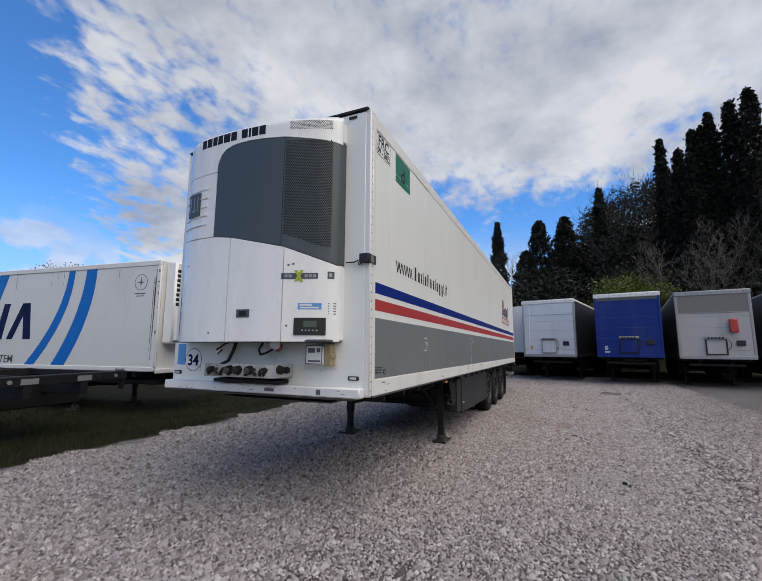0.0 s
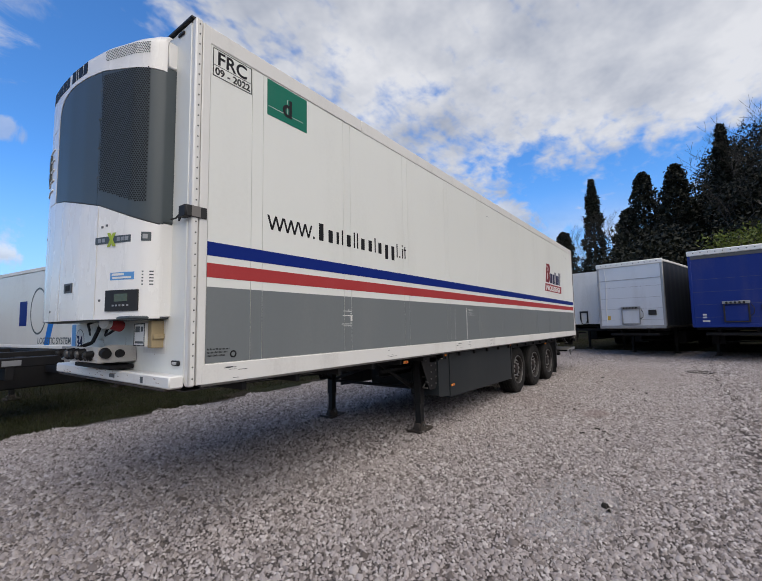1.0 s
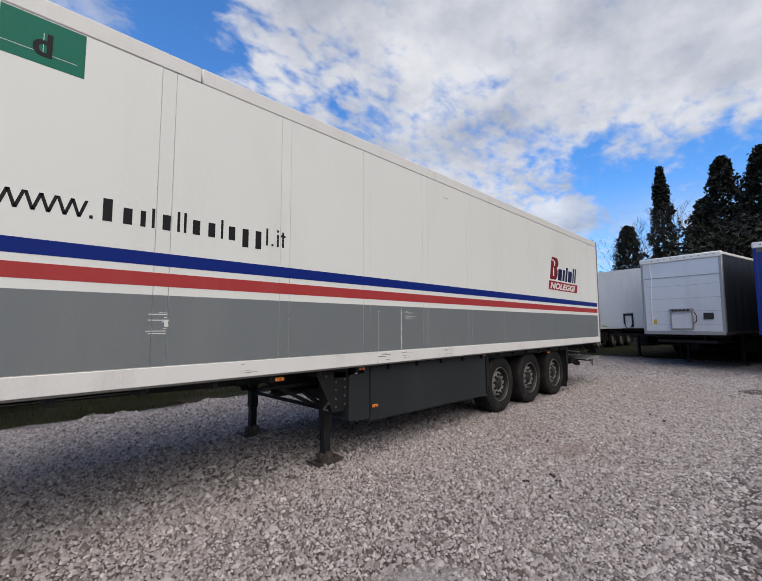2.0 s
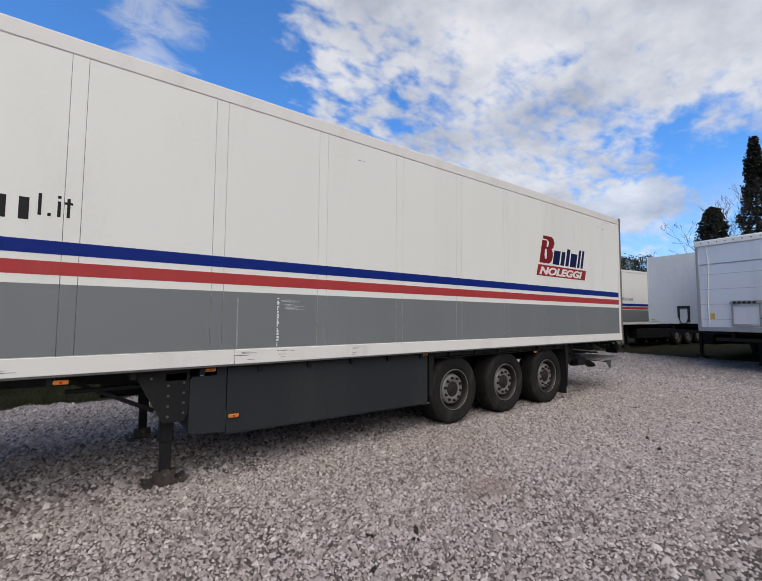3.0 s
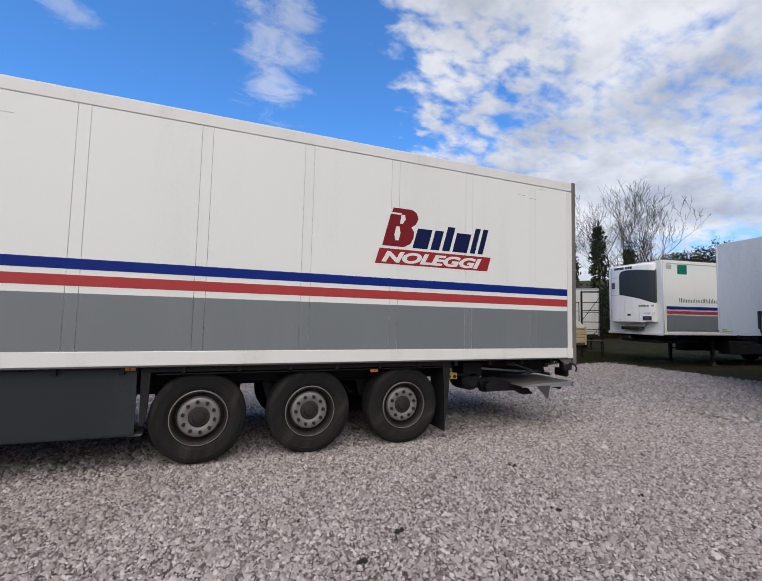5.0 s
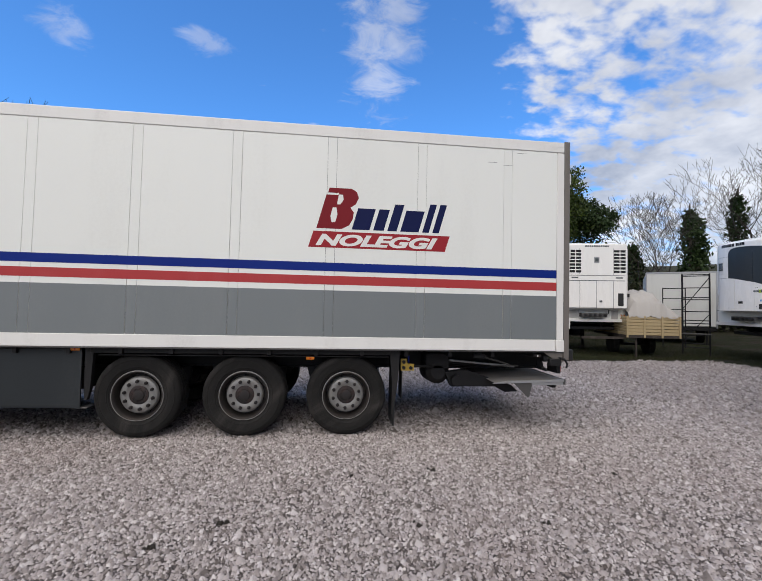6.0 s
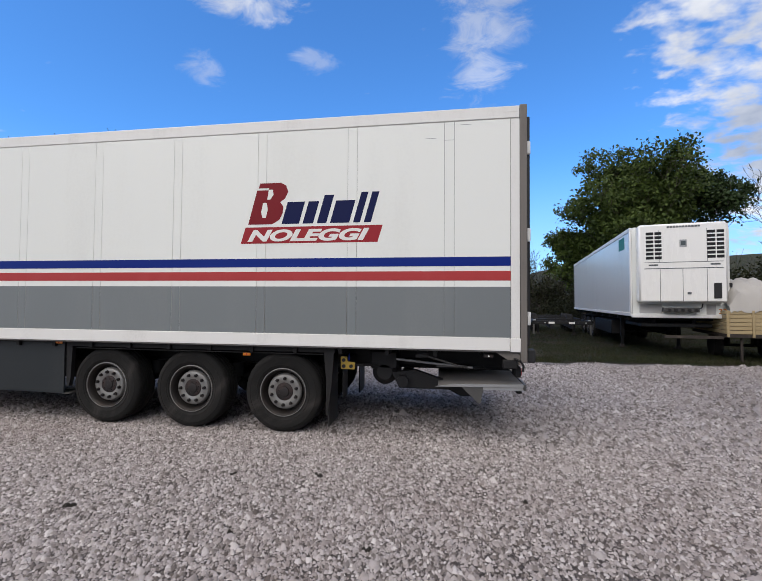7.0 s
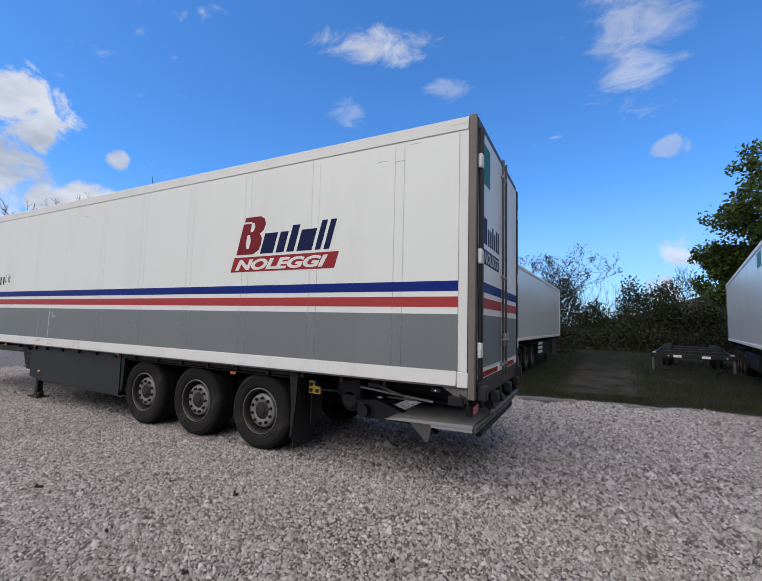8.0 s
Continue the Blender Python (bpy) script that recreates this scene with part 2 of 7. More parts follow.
def leaf_material(name, a, b):
    m = bpy.data.materials.new(name)
    m.use_nodes = True
    n = Nodes(m.node_tree)
    p = m.node_tree.nodes["Principled BSDF"]
    rnd = n.add("NewGeometry").outputs["Random Per Island"]
    clump = n.noise(n.add("TexCoord").outputs["Object"], 0.55, 3)
    n.link(n.mix(n.math("ADD", n.math("MULTIPLY", rnd, 0.6), n.math("MULTIPLY", clump, 0.4)), a, b), p.inputs["Base Color"])
    p.inputs["Roughness"].default_value = 0.6
    p.inputs["Transmission Weight"].default_value = 0.0
    p.inputs["Specular IOR Level"].default_value = 0.25
    return m


M["leaf"] = leaf_material("spring_leaves", (0.016, 0.030, 0.006), (0.088, 0.125, 0.022))
M["leaf_yellow"] = leaf_material("yellow_green_leaves", (0.040, 0.058, 0.008), (0.115, 0.14, 0.020))
# evergreens of the slope: cloud shade over the wood is painted into this colour
M["leaf_shaded"] = leaf_material("shaded_evergreen_leaves", (0.0055, 0.0070, 0.0040), (0.0135, 0.0165, 0.0080))
M["leaf_hedge"] = leaf_material("hedge_leaves", (0.010, 0.013, 0.005), (0.032, 0.036, 0.013))
M["ivy"] = leaf_material("ivy_leaves", (0.012, 0.026, 0.008), (0.04, 0.068, 0.018))
# grass tones lowered so that they carry the shade lying on it
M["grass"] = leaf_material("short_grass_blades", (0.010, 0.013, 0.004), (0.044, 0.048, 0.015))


SPOT = (2.42, -2.07)


def ground_material():
    m = bpy.data.materials.new("gravel_and_grass_ground")
    m.use_nodes = True
    n = Nodes(m.node_tree)
    b = m.node_tree.nodes["Principled BSDF"]
    co = n.add("TexCoord").outputs["Object"]
    sep = n.add("SeparateXYZ")
    n.link(co, sep.inputs[0])
    x, y = sep.outputs[0], sep.outputs[1]
    # crushed limestone: stones at two sizes, dusty patches
    warp = n.add("TexNoise", i_Scale=26.0, i_Detail=2.0)
    n.link(co, warp.inputs["Vector"])
    bent = n.add("VectorMath", operation="MULTIPLY_ADD")
    n.link(warp.outputs["Color"], bent.inputs[0])
    bent.inputs[1].default_value = (0.03, 0.03, 0.03)
    n.link(co, bent.inputs[2])
    v1 = n.add("TexVoronoi", i_Scale=42.0)
    n.link(bent.outputs[0], v1.inputs["Vector"])
    crack = n.add("TexVoronoi", i_Scale=42.0)
    crack.feature = "DISTANCE_TO_EDGE"
    n.link(bent.outputs[0], crack.inputs["Vector"])
    v2 = n.add("TexVoronoi", i_Scale=72.0)
    n.link(co, v2.inputs["Vector"])
    tone = n.add("SeparateColor")
    n.link(v1.outputs["Color"], tone.inputs[0])
    stone = n.ramp(tone.outputs[0], [(0.0, (0.27, 0.238, 0.234)), (0.5, (0.42, 0.376, 0.372)), (1.0, (0.56, 0.512, 0.51))])
    gap = n.step(crack.outputs["Distance"], 0.03, 0.14)
    # shade in the gaps between stones, painted as dark edges
    stone = n.mix(n.math("MULTIPLY", n.math("SUBTRACT", 1.0, gap), 0.85), stone, (0.075, 0.064, 0.060))
    patch = n.noise(co, 0.35, 5, 0.6)
    dust = n.step(patch, 0.50, 0.72)
    stone = n.mix(n.math("MULTIPLY", dust, 0.40), stone, (0.44, 0.398, 0.396))
    damp = n.step(n.noise(co, 0.22, 5, 0.65, 0.5), 0.56, 0.74)
    stone = n.mix(n.math("MULTIPLY", damp, 0.25), stone, (0.22, 0.18, 0.165))
    # browner and darker towards -y
    darkening = n.math("MULTIPLY", n.step(n.math("ADD", y, n.math("MULTIPLY", n.noise(co, 0.5, 4, 0.6), 2.0)), -2.6, -4.6), 0.42)
    # shade before the row of curtain trailers, painted as darker ground at far x
    darkening = n.math("MAXIMUM", darkening, n.math("MULTIPLY", n.step(n.math("ADD", x, n.math("MULTIPLY", n.noise(co, 0.5, 4, 0.6), 2.0)), 16.5, 19.0), 0.45))
    stone = n.mix(darkening, stone, (0.20, 0.172, 0.160))
    # crevice shade between the loose stones, painted as a dark bed on the trodden stretch, and one dusty bare spot
    bed = None
    for x0, x1, y0, y1 in ((-2.4, 16.8, -3.6, 0.8), (1.2, 17.2, 0.0, 7.4), (16.2, 23.3, -6.4, 7.4), (0.6, 17.2, -6.4, -2.9)):
        ax = n.math("SUBTRACT", n.math("ABSOLUTE", n.math("SUBTRACT", x, (x0 + x1) / 2)), (x1 - x0) / 2)
        ay = n.math("SUBTRACT", n.math("ABSOLUTE", n.math("SUBTRACT", y, (y0 + y1) / 2)), (y1 - y0) / 2)
        here = n.math("MULTIPLY", n.step(ax, 0.0, -0.7), n.step(ay, 0.0, -0.7))
        bed = here if bed is None else n.math("MAXIMUM", bed, here)
    dx, dy = n.math("DIVIDE", n.math("SUBTRACT", x, SPOT[0]), 0.75), n.math("DIVIDE", n.math("SUBTRACT", y, SPOT[1]), 0.38)
    bare = n.step(n.math("ADD", n.math("MULTIPLY", dx, dx), n.math("MULTIPLY", dy, dy)), 1.5, 0.6)
    verge = n.math("ADD", 5.1, n.math("MULTIPLY", n.step(x, 3.0, 17.0), 1.75))
    bed = n.math("MULTIPLY", bed, n.step(n.math("SUBTRACT", y, verge), 0.25, -0.35))
    stone = n.mix(n.math("MULTIPLY", bed, 0.85), stone, (0.075, 0.064, 0.060))
    stone = n.mix(n.math("MULTIPLY", bare, 0.8), stone, n.mix(n.noise(co, 60.0, 4, 0.7), (0.46, 0.425, 0.42), (0.60, 0.565, 0.56)))
    # grass and bare earth beyond the edge of the gravel
    blot = n.noise(co, 0.8, 6, 0.65)
    fine = n.noise(co, 30.0, 4, 0.7)
    # the grass colour here has its shade painted in, like the blades
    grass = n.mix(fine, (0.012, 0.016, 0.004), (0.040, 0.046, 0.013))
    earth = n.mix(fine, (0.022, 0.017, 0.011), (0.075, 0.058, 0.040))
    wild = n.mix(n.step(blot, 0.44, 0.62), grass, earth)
    track = n.math("MULTIPLY", n.step(n.math("ABSOLUTE", n.math("SUBTRACT", n.math("ADD", x, n.math("MULTIPLY", y, -0.05)), 14.45)), 1.35, 0.75), n.math("MULTIPLY", n.step(y, 7.6, 9.5), n.math("MULTIPLY", n.step(y, 21.0, 13.0), n.step(n.noise(co, 0.9, 5, 0.7), 0.36, 0.58))))
    wild = n.mix(n.math("MULTIPLY", track, 0.8), wild, n.mix(n.noise(co, 5.0, 5, 0.7), (0.055, 0.044, 0.033), (0.15, 0.126, 0.100)))
    edge = n.math("ADD", y, n.math("MULTIPLY", n.math("SUBTRACT", n.noise(co, 1.1, 5, 0.7), 0.5), 0.9))
    line = n.math("ADD", 5.45, n.math("MULTIPLY", n.step(x, 3.0, 17.0), 1.75))
    is_wild = n.step(n.math("SUBTRACT", edge, line), -0.10, 0.10)
    far = n.step(n.math("ADD", x, n.math("MULTIPLY", n.noise(co, 0.3, 4), 3.0)), 23.0, 25.0)
    back = n.step(y, -22.0, -25.0)
    is_wild = n.math("MAXIMUM", is_wild, n.math("MAXIMUM", far, back))
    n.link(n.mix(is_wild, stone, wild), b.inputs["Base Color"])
    b.inputs["Roughness"].default_value = 0.92
    b.inputs["Specular IOR Level"].default_value = 0.2
    bu = n.add("Bump", i_Strength=1.0, i_Distance=0.022)
    n.link(n.math("ADD", gap, n.math("MULTIPLY", v2.outputs["Distance"], -0.7)), bu.inputs["Height"])
    n.link(bu.outputs[0], b.inputs["Normal"])
    return m


def stain_spot(n, co):
    """A ragged oily stain on the gravel."""
    sep = n.add("SeparateXYZ")
    n.link(co, sep.inputs[0])
    dx, dy = n.math("DIVIDE", n.math("SUBTRACT", sep.outputs[0], 6.45), 0.42), n.math("DIVIDE", n.math("ADD", sep.outputs[1], 1.65), 0.26)
    d = n.math("ADD", n.math("ADD", n.math("MULTIPLY", dx, dx), n.math("MULTIPLY", dy, dy)), n.noise(co, 9.0, 4))
    return n.step(d, 1.9, 0.5)


def stone_material():
    m = bpy.data.materials.new("crushed_limestone")
    m.use_nodes = True
    n = Nodes(m.node_tree)
    b = m.node_tree.nodes["Principled BSDF"]
    rnd = n.add("NewGeometry").outputs["Random Per Island"]
    co = n.add("TexCoord").outputs["Object"]
    c = n.ramp(rnd, [(0.0, (0.075, 0.062, 0.057)), (0.14, (0.19, 0.165, 0.158)), (0.45, (0.33, 0.294, 0.286)), (0.85, (0.43, 0.390, 0.383)), (1.0, (0.60, 0.56, 0.55))])
    damp = n.math("MAXIMUM", n.step(n.noise(co, 0.22, 5, 0.65, 0.5), 0.56, 0.74), n.math("MULTIPLY", stain_spot(n, co), 2.4))
    c = n.mix(n.math("MULTIPLY", damp, 0.22), c, (0.24, 0.18, 0.165))
    sep = n.add("SeparateXYZ")
    n.link(co, sep.inputs[0])
    # stones turn browner and darker towards -y
    darkening = n.math("MULTIPLY", n.step(n.math("ADD", sep.outputs[1], n.math("MULTIPLY", n.noise(co, 0.5, 4, 0.6), 2.0)), -2.6, -4.6), 0.42)
    # the trailer row's shade at far x, painted into the stones too
    darkening = n.math("MAXIMUM", darkening, n.math("MULTIPLY", n.step(n.math("ADD", sep.outputs[0], n.math("MULTIPLY", n.noise(co, 0.5, 4, 0.6), 2.0)), 16.5, 19.0), 0.45))
    c = n.mix(darkening, c, (0.20, 0.172, 0.160))
    n.link(n.mix(n.math("MULTIPLY", n.noise(co, 160.0, 3), 0.22), c, (0.25, 0.23, 0.21)), b.inputs["Base Color"])
    b.inputs["Roughness"].default_value = 0.9
    b.inputs["Specular IOR Level"].default_value = 0.2
    return m


M["ground"] = ground_material()
M["stone"] = stone_material()

# ---------------------------------------------------------------- mesh helpers
class Geo:
    """Vertices and faces of one part."""

    def __init__(self):
        self.v, self.f = [], []

    def add(self, verts, faces):
        k = len(self.v)
        self.v += [tuple(p) for p in verts]
        self.f += [tuple(k + i for i in face) for face in faces]
        return self

    def box(self, x0, x1, y0, y1, z0, z1, b=0.004):
        lo, hi = (x0, y0, z0), (x1, y1, z1)
        b = min(b, 0.45 * min(h - l for l, h in zip(lo, hi)))
        verts, index = [], {}
        for s in [(i, j, k) for i in (0, 1) for j in (0, 1) for k in (0, 1)]:
            for face in range(3):
                p = []
                for a in range(3):
                    edge = (lo, hi)[s[a]][a]
                    p.append(edge if a == face else edge + (b if s[a] == 0 else -b))
                index[s, face] = len(verts)
                verts.append(p)
        faces = []
        for a in range(3):
            o, q = [k for k in range(3) if k != a]
            for side in (0, 1):
                ring = []
                for i, j in ((0, 0), (1, 0), (1, 1), (0, 1)):
                    s = [0, 0, 0]
                    s[a], s[o], s[q] = side, i, j
                    ring.append(index[tuple(s), a])
                faces.append(ring)
            for i in (0, 1):
                for j in (0, 1):
                    s, e = [0, 0, 0], [0, 0, 0]
                    s[a], e[a] = 0, 1
                    s[o] = e[o] = i
                    s[q] = e[q] = j
                    s, e = tuple(s), tuple(e)
                    faces.append([index[s, o], index[s, q], index[e, q], index[e, o]])
        for s in [(i, j, k) for i in (0, 1) for j in (0, 1) for k in (0, 1)]:
            faces.append([index[s, 0], index[s, 1], index[s, 2]])
        return self.add(verts, faces)

    def rod(self, p, q, r, r2=None, n=10):
        p, q = Vector(p), Vector(q)
        r2 = r if r2 is None else r2
        w = (q - p).normalized()
        u = w.orthogonal().normalized()
        t = w.cross(u)
        verts = [c + (u * math.cos(2 * math.pi * i / n) + t * math.sin(2 * math.pi * i / n)) * rad for c, rad in ((p, r), (q, r2)) for i in range(n)]
        faces = [(i, (i + 1) % n, n + (i + 1) % n, n + i) for i in range(n)]
        return self.add(verts, faces + [tuple(range(n)), tuple(range(n, 2 * n))])

    def path(self, pts, r, n=8):
        for a, b in zip(pts, pts[1:]):
            self.rod(a, b, r, r, n)
        return self

    def lathe(self, profile, n=32, centre=(0, 0, 0)):
        """A profile of (radius, y) turned about the y axis."""
        cx, cy, cz = centre
        verts = [(cx + r * math.cos(2 * math.pi * i / n), cy + h, cz + r * math.sin(2 * math.pi * i / n)) for r, h in profile for i in range(n)]
        faces = [(k * n + i, k * n + (i + 1) % n, (k + 1) * n + (i + 1) % n, (k + 1) * n + i) for k in range(len(profile) - 1) for i in range(n)]
        return self.add(verts, faces)

    def slab(self, outline, lo, hi, axis="y"):
        """A flat outline of points, in the two other axes' order, made thick along an axis."""
        def place(a, b, c):
            return {"x": (c, a, b), "y": (a, c, b), "z": (a, b, c)}[axis]
        n = len(outline)
        verts = [place(a, b, lo) for a, b in outline] + [place(a, b, hi) for a, b in outline]
        return self.add(verts, [tuple(range(n)), tuple(range(n, 2 * n))] + [(i, (i + 1) % n, n + (i + 1) % n, n + i) for i in range(n)])


def mesh_of(name, geo, mat, smooth=True, mend=True):
    me = bpy.data.meshes.new(name)
    me.from_pydata(geo.v, [], geo.f)
    if mend:
        bm = bmesh.new()
        bm.from_mesh(me)
        bmesh.ops.recalc_face_normals(bm, faces=bm.faces)
        bm.to_mesh(me)
        bm.free()
    me.materials.append(mat)
    if smooth:
        me.polygons.foreach_set("use_smooth", [True] * len(me.polygons))
        me.set_sharp_from_angle(angle=radians(38))
    return me


def part(name, geo, mat, parent=None, label="", at=None):
    me = geo if isinstance(geo, bpy.types.Mesh) else mesh_of(name, geo, mat)
    ob = new(name, me)
    if parent is not None:
        ob.parent = parent
    if at is not None:
        ob.matrix_basis = at
    if label:
        ob["label"] = label
    return ob


def thing(name, m, label, category, group=""):
    ob = new(name)
    ob.empty_display_size = 0.3
    ob.matrix_basis = m
    return tagged(ob, label, category, group)


def lettering(text, size, mat, parent, m, name="lettering", bold=0.0, lean=0.0, width=0.0):
    """Words in the built-in font, standing in the x-z plane and facing -y, from the left end of their base line; width stretches them to a length."""
    cu = bpy.data.curves.new(name, "FONT")
    cu.body, cu.size, cu.extrude, cu.offset, cu.shear = text, size, 0.0008, bold, lean
    tmp = bpy.data.objects.new(name, cu)
    scene.collection.objects.link(tmp)
    me = bpy.data.meshes.new_from_object(tmp.evaluated_get(bpy.context.evaluated_depsgraph_get()))
    bpy.data.objects.remove(tmp)
    if width:
        xs = [v.co.x for v in me.vertices]
        me.transform(Matrix.Diagonal((width / (max(xs) - min(xs)), 1, 1, 1)))
    me.materials.clear()
    me.materials.append(mat)
    return part(name, me, mat, parent, at=m @ pose(0, 0, 0, 90, 0, 0))


def bars(geo, x, z, width, height, y, count, rng, fill=0.62, depth=0.0012):
    """Unreadable writing: a row of short upright bars."""
    step = width / count
    for k in range(count):
        h = height * (1.0 if rng.random() < 0.3 else 0.72)
        a = x + k * step
        geo.box(a, a + step * fill * rng.uniform(0.7, 1.0), y - depth, y, z, z + h, 0.0002)
    return geo

# ---------------------------------------------------------------- ground
def hill(x, y):
    """Height of the land: a level yard, with a wooded slope rising beyond it."""
    def ease(v):
        v = min(1.0, max(0.0, v))
        return v * v * (3 - 2 * v)
    rise = 26.0 * ease((x - 38) / 95) * (0.35 + 0.65 * ease((25 - y) / 60)) + 11.0 * ease((x - 36) / 26) * ease((14 - y) / 34)
    far = 30.0 * ease((math.hypot(x, y) - 150) / 300) * ease((x + 40) / 200)
    return rise + far


def ground_sheet():
    def axis(lo, hi):
        out, v, s = [0.0], 0.0, 2.0
        while v < hi:
            s = 2.0 if v < 60 else s * 1.22
            v += s
            out.append(v)
        v, s = 0.0, 2.0
        while v > lo:
            s = 2.0 if v > -40 else s * 1.22
            v -= s
            out.insert(0, v)
        return out
    xs, ys = axis(-2500, 2500), axis(-2500, 2500)
    g = Geo()
    g.v = [(x, y, hill(x, y)) for y in ys for x in xs]
    n = len(xs)
    g.f = [(j * n + i, j * n + i + 1, (j + 1) * n + i + 1, (j + 1) * n + i) for j in range(len(ys) - 1) for i in range(n - 1)]
    ob = part("ground", g, M["ground"])
    return tagged(ob, "pale crushed-stone yard edged by rough grass and bare earth", "ground", kind="structure")


ground_sheet()


def gravel_edge(x):
    """Where the gravel gives way to grass."""
    return np.where(x < 3, 5.42, 5.42 + 1.72 * np.clip((x - 3) / 14, 0, 1) ** 2) + 0.25 * np.sin(x * 3.1) + 0.10 * np.sin(x * 11.3)


def scatter_stones(name, x0, x1, y0, y1, size, seed, pitch, fade=0.5, share=0.93, ridged=False):
    """Loose crushed stones lying on the yard, as one mesh of small ridged splinters."""
    r = np.random.default_rng(seed)
    gx, gy = np.meshgrid(np.arange(x0, x1, pitch), np.arange(y0, y1, pitch * 0.866))
    gx = gx + pitch * 0.5 * (np.arange(gx.shape[0]) % 2)[:, None]
    cx, cy = gx.ravel(), gy.ravel()
    cx, cy = cx + r.normal(0, pitch * 0.27, len(cx)), cy + r.normal(0, pitch * 0.27, len(cy))
    rim = np.minimum(np.minimum(cx - x0, x1 - cx), np.minimum(cy - y0, y1 - cy)) / fade
    worn = 0.5 + 0.5 * np.sin(cx * 1.9 + 1.4 * np.sin(cy * 2.3)) * np.sin(cy * 2.7 + 1.1 * np.sin(cx * 1.1))
    keep = r.uniform(0, 1, len(cx)) < np.clip(rim, 0.0, share) * (1 - 0.22 * worn) * np.where(((cx - SPOT[0]) / 0.75) ** 2 + ((cy - SPOT[1]) / 0.38) ** 2 < 1.0, 0.4, 1.0)
    keep &= cy < gravel_edge(cx)
    cx, cy = cx[keep], cy[keep]
    count = len(cx)
    s = size * r.lognormal(0.0, 0.27, count) * np.where(r.uniform(0, 1, count) < 0.03, 1.6, 1.0)
    # uneven corners on the ground, and a tilted ridge or a point above them
    long, wide = s * r.uniform(0.95, 1.35, count), s * r.uniform(0.68, 1.0, count)
    high = s * r.uniform(0.8, 1.7, count)
    def jig():
        return r.uniform(0.72, 1.2, count)

    low = np.full(count, -0.003)
    if ridged:
        u = np.stack([-long * jig(), long * jig(), long * jig(), -long * jig(), -long * r.uniform(0.1, 0.75, count), long * r.uniform(0.1, 0.75, count)], 1)
        w = np.stack([-wide * jig(), -wide * jig(), wide * jig(), wide * jig(), wide * r.uniform(-0.5, 0.5, count), wide * r.uniform(-0.5, 0.5, count)], 1)
        z = np.stack([low] * 4 + [high * r.uniform(0.55, 1.0, count), high * r.uniform(0.55, 1.0, count)], 1)
        tri = np.array([(0, 1, 5), (0, 5, 4), (1, 2, 5), (2, 3, 4), (2, 4, 5), (3, 0, 4)])
    else:
        u = np.stack([-long * jig(), long * jig(), long * r.uniform(-0.6, 0.6, count), long * r.uniform(-0.5, 0.5, count)], 1)
        w = np.stack([-wide * jig(), -wide * jig(), 1.3 * wide * jig(), wide * r.uniform(-0.4, 0.4, count)], 1)
        z = np.stack([low] * 3 + [high * r.uniform(0.6, 0.9, count)], 1)
        tri = np.array([(0, 1, 3), (1, 2, 3), (2, 0, 3)])
    turn = r.uniform(0, 2 * np.pi, count)[:, None]
    ca, sa = np.cos(turn), np.sin(turn)
    v = np.stack([u * ca - w * sa + cx[:, None], u * sa + w * ca + cy[:, None], z], -1).reshape(-1, 3)
    f = (tri[None] + u.shape[1] * np.arange(count)[:, None, None]).reshape(-1, 3)
    me = bpy.data.meshes.new(name)
    me.vertices.add(len(v))
    me.vertices.foreach_set("co", v.ravel())
    me.loops.add(f.size)
    me.loops.foreach_set("vertex_index", f.ravel().astype(np.int32))
    me.polygons.add(len(f))
    me.polygons.foreach_set("loop_start", np.arange(0, f.size, 3, dtype=np.int32))
    me.update(calc_edges=True)
    me.materials.append(M["stone"])
    return tagged(new(name, me), "loose angular pale grey crushed stones", "gravel", kind="stuff")


scatter_stones("gravel", -2.8, 16.8, -3.6, 0.5, 0.0118, 1, 0.0214, share=0.97, ridged=True)
scatter_stones("gravel", -3.4, 2.6, 0.0, 5.9, 0.0170, 8, 0.025, share=0.99)
scatter_stones("gravel", 2.0, 17.2, 0.0, 7.3, 0.0215, 2, 0.033, share=0.98)
scatter_stones("gravel", 16.2, 23.5, -6.5, 7.4, 0.0290, 4, 0.050, 0.9)
scatter_stones("gravel", 0.5, 17.2, -6.5, -3.1, 0.0205, 3, 0.036, 0.9)


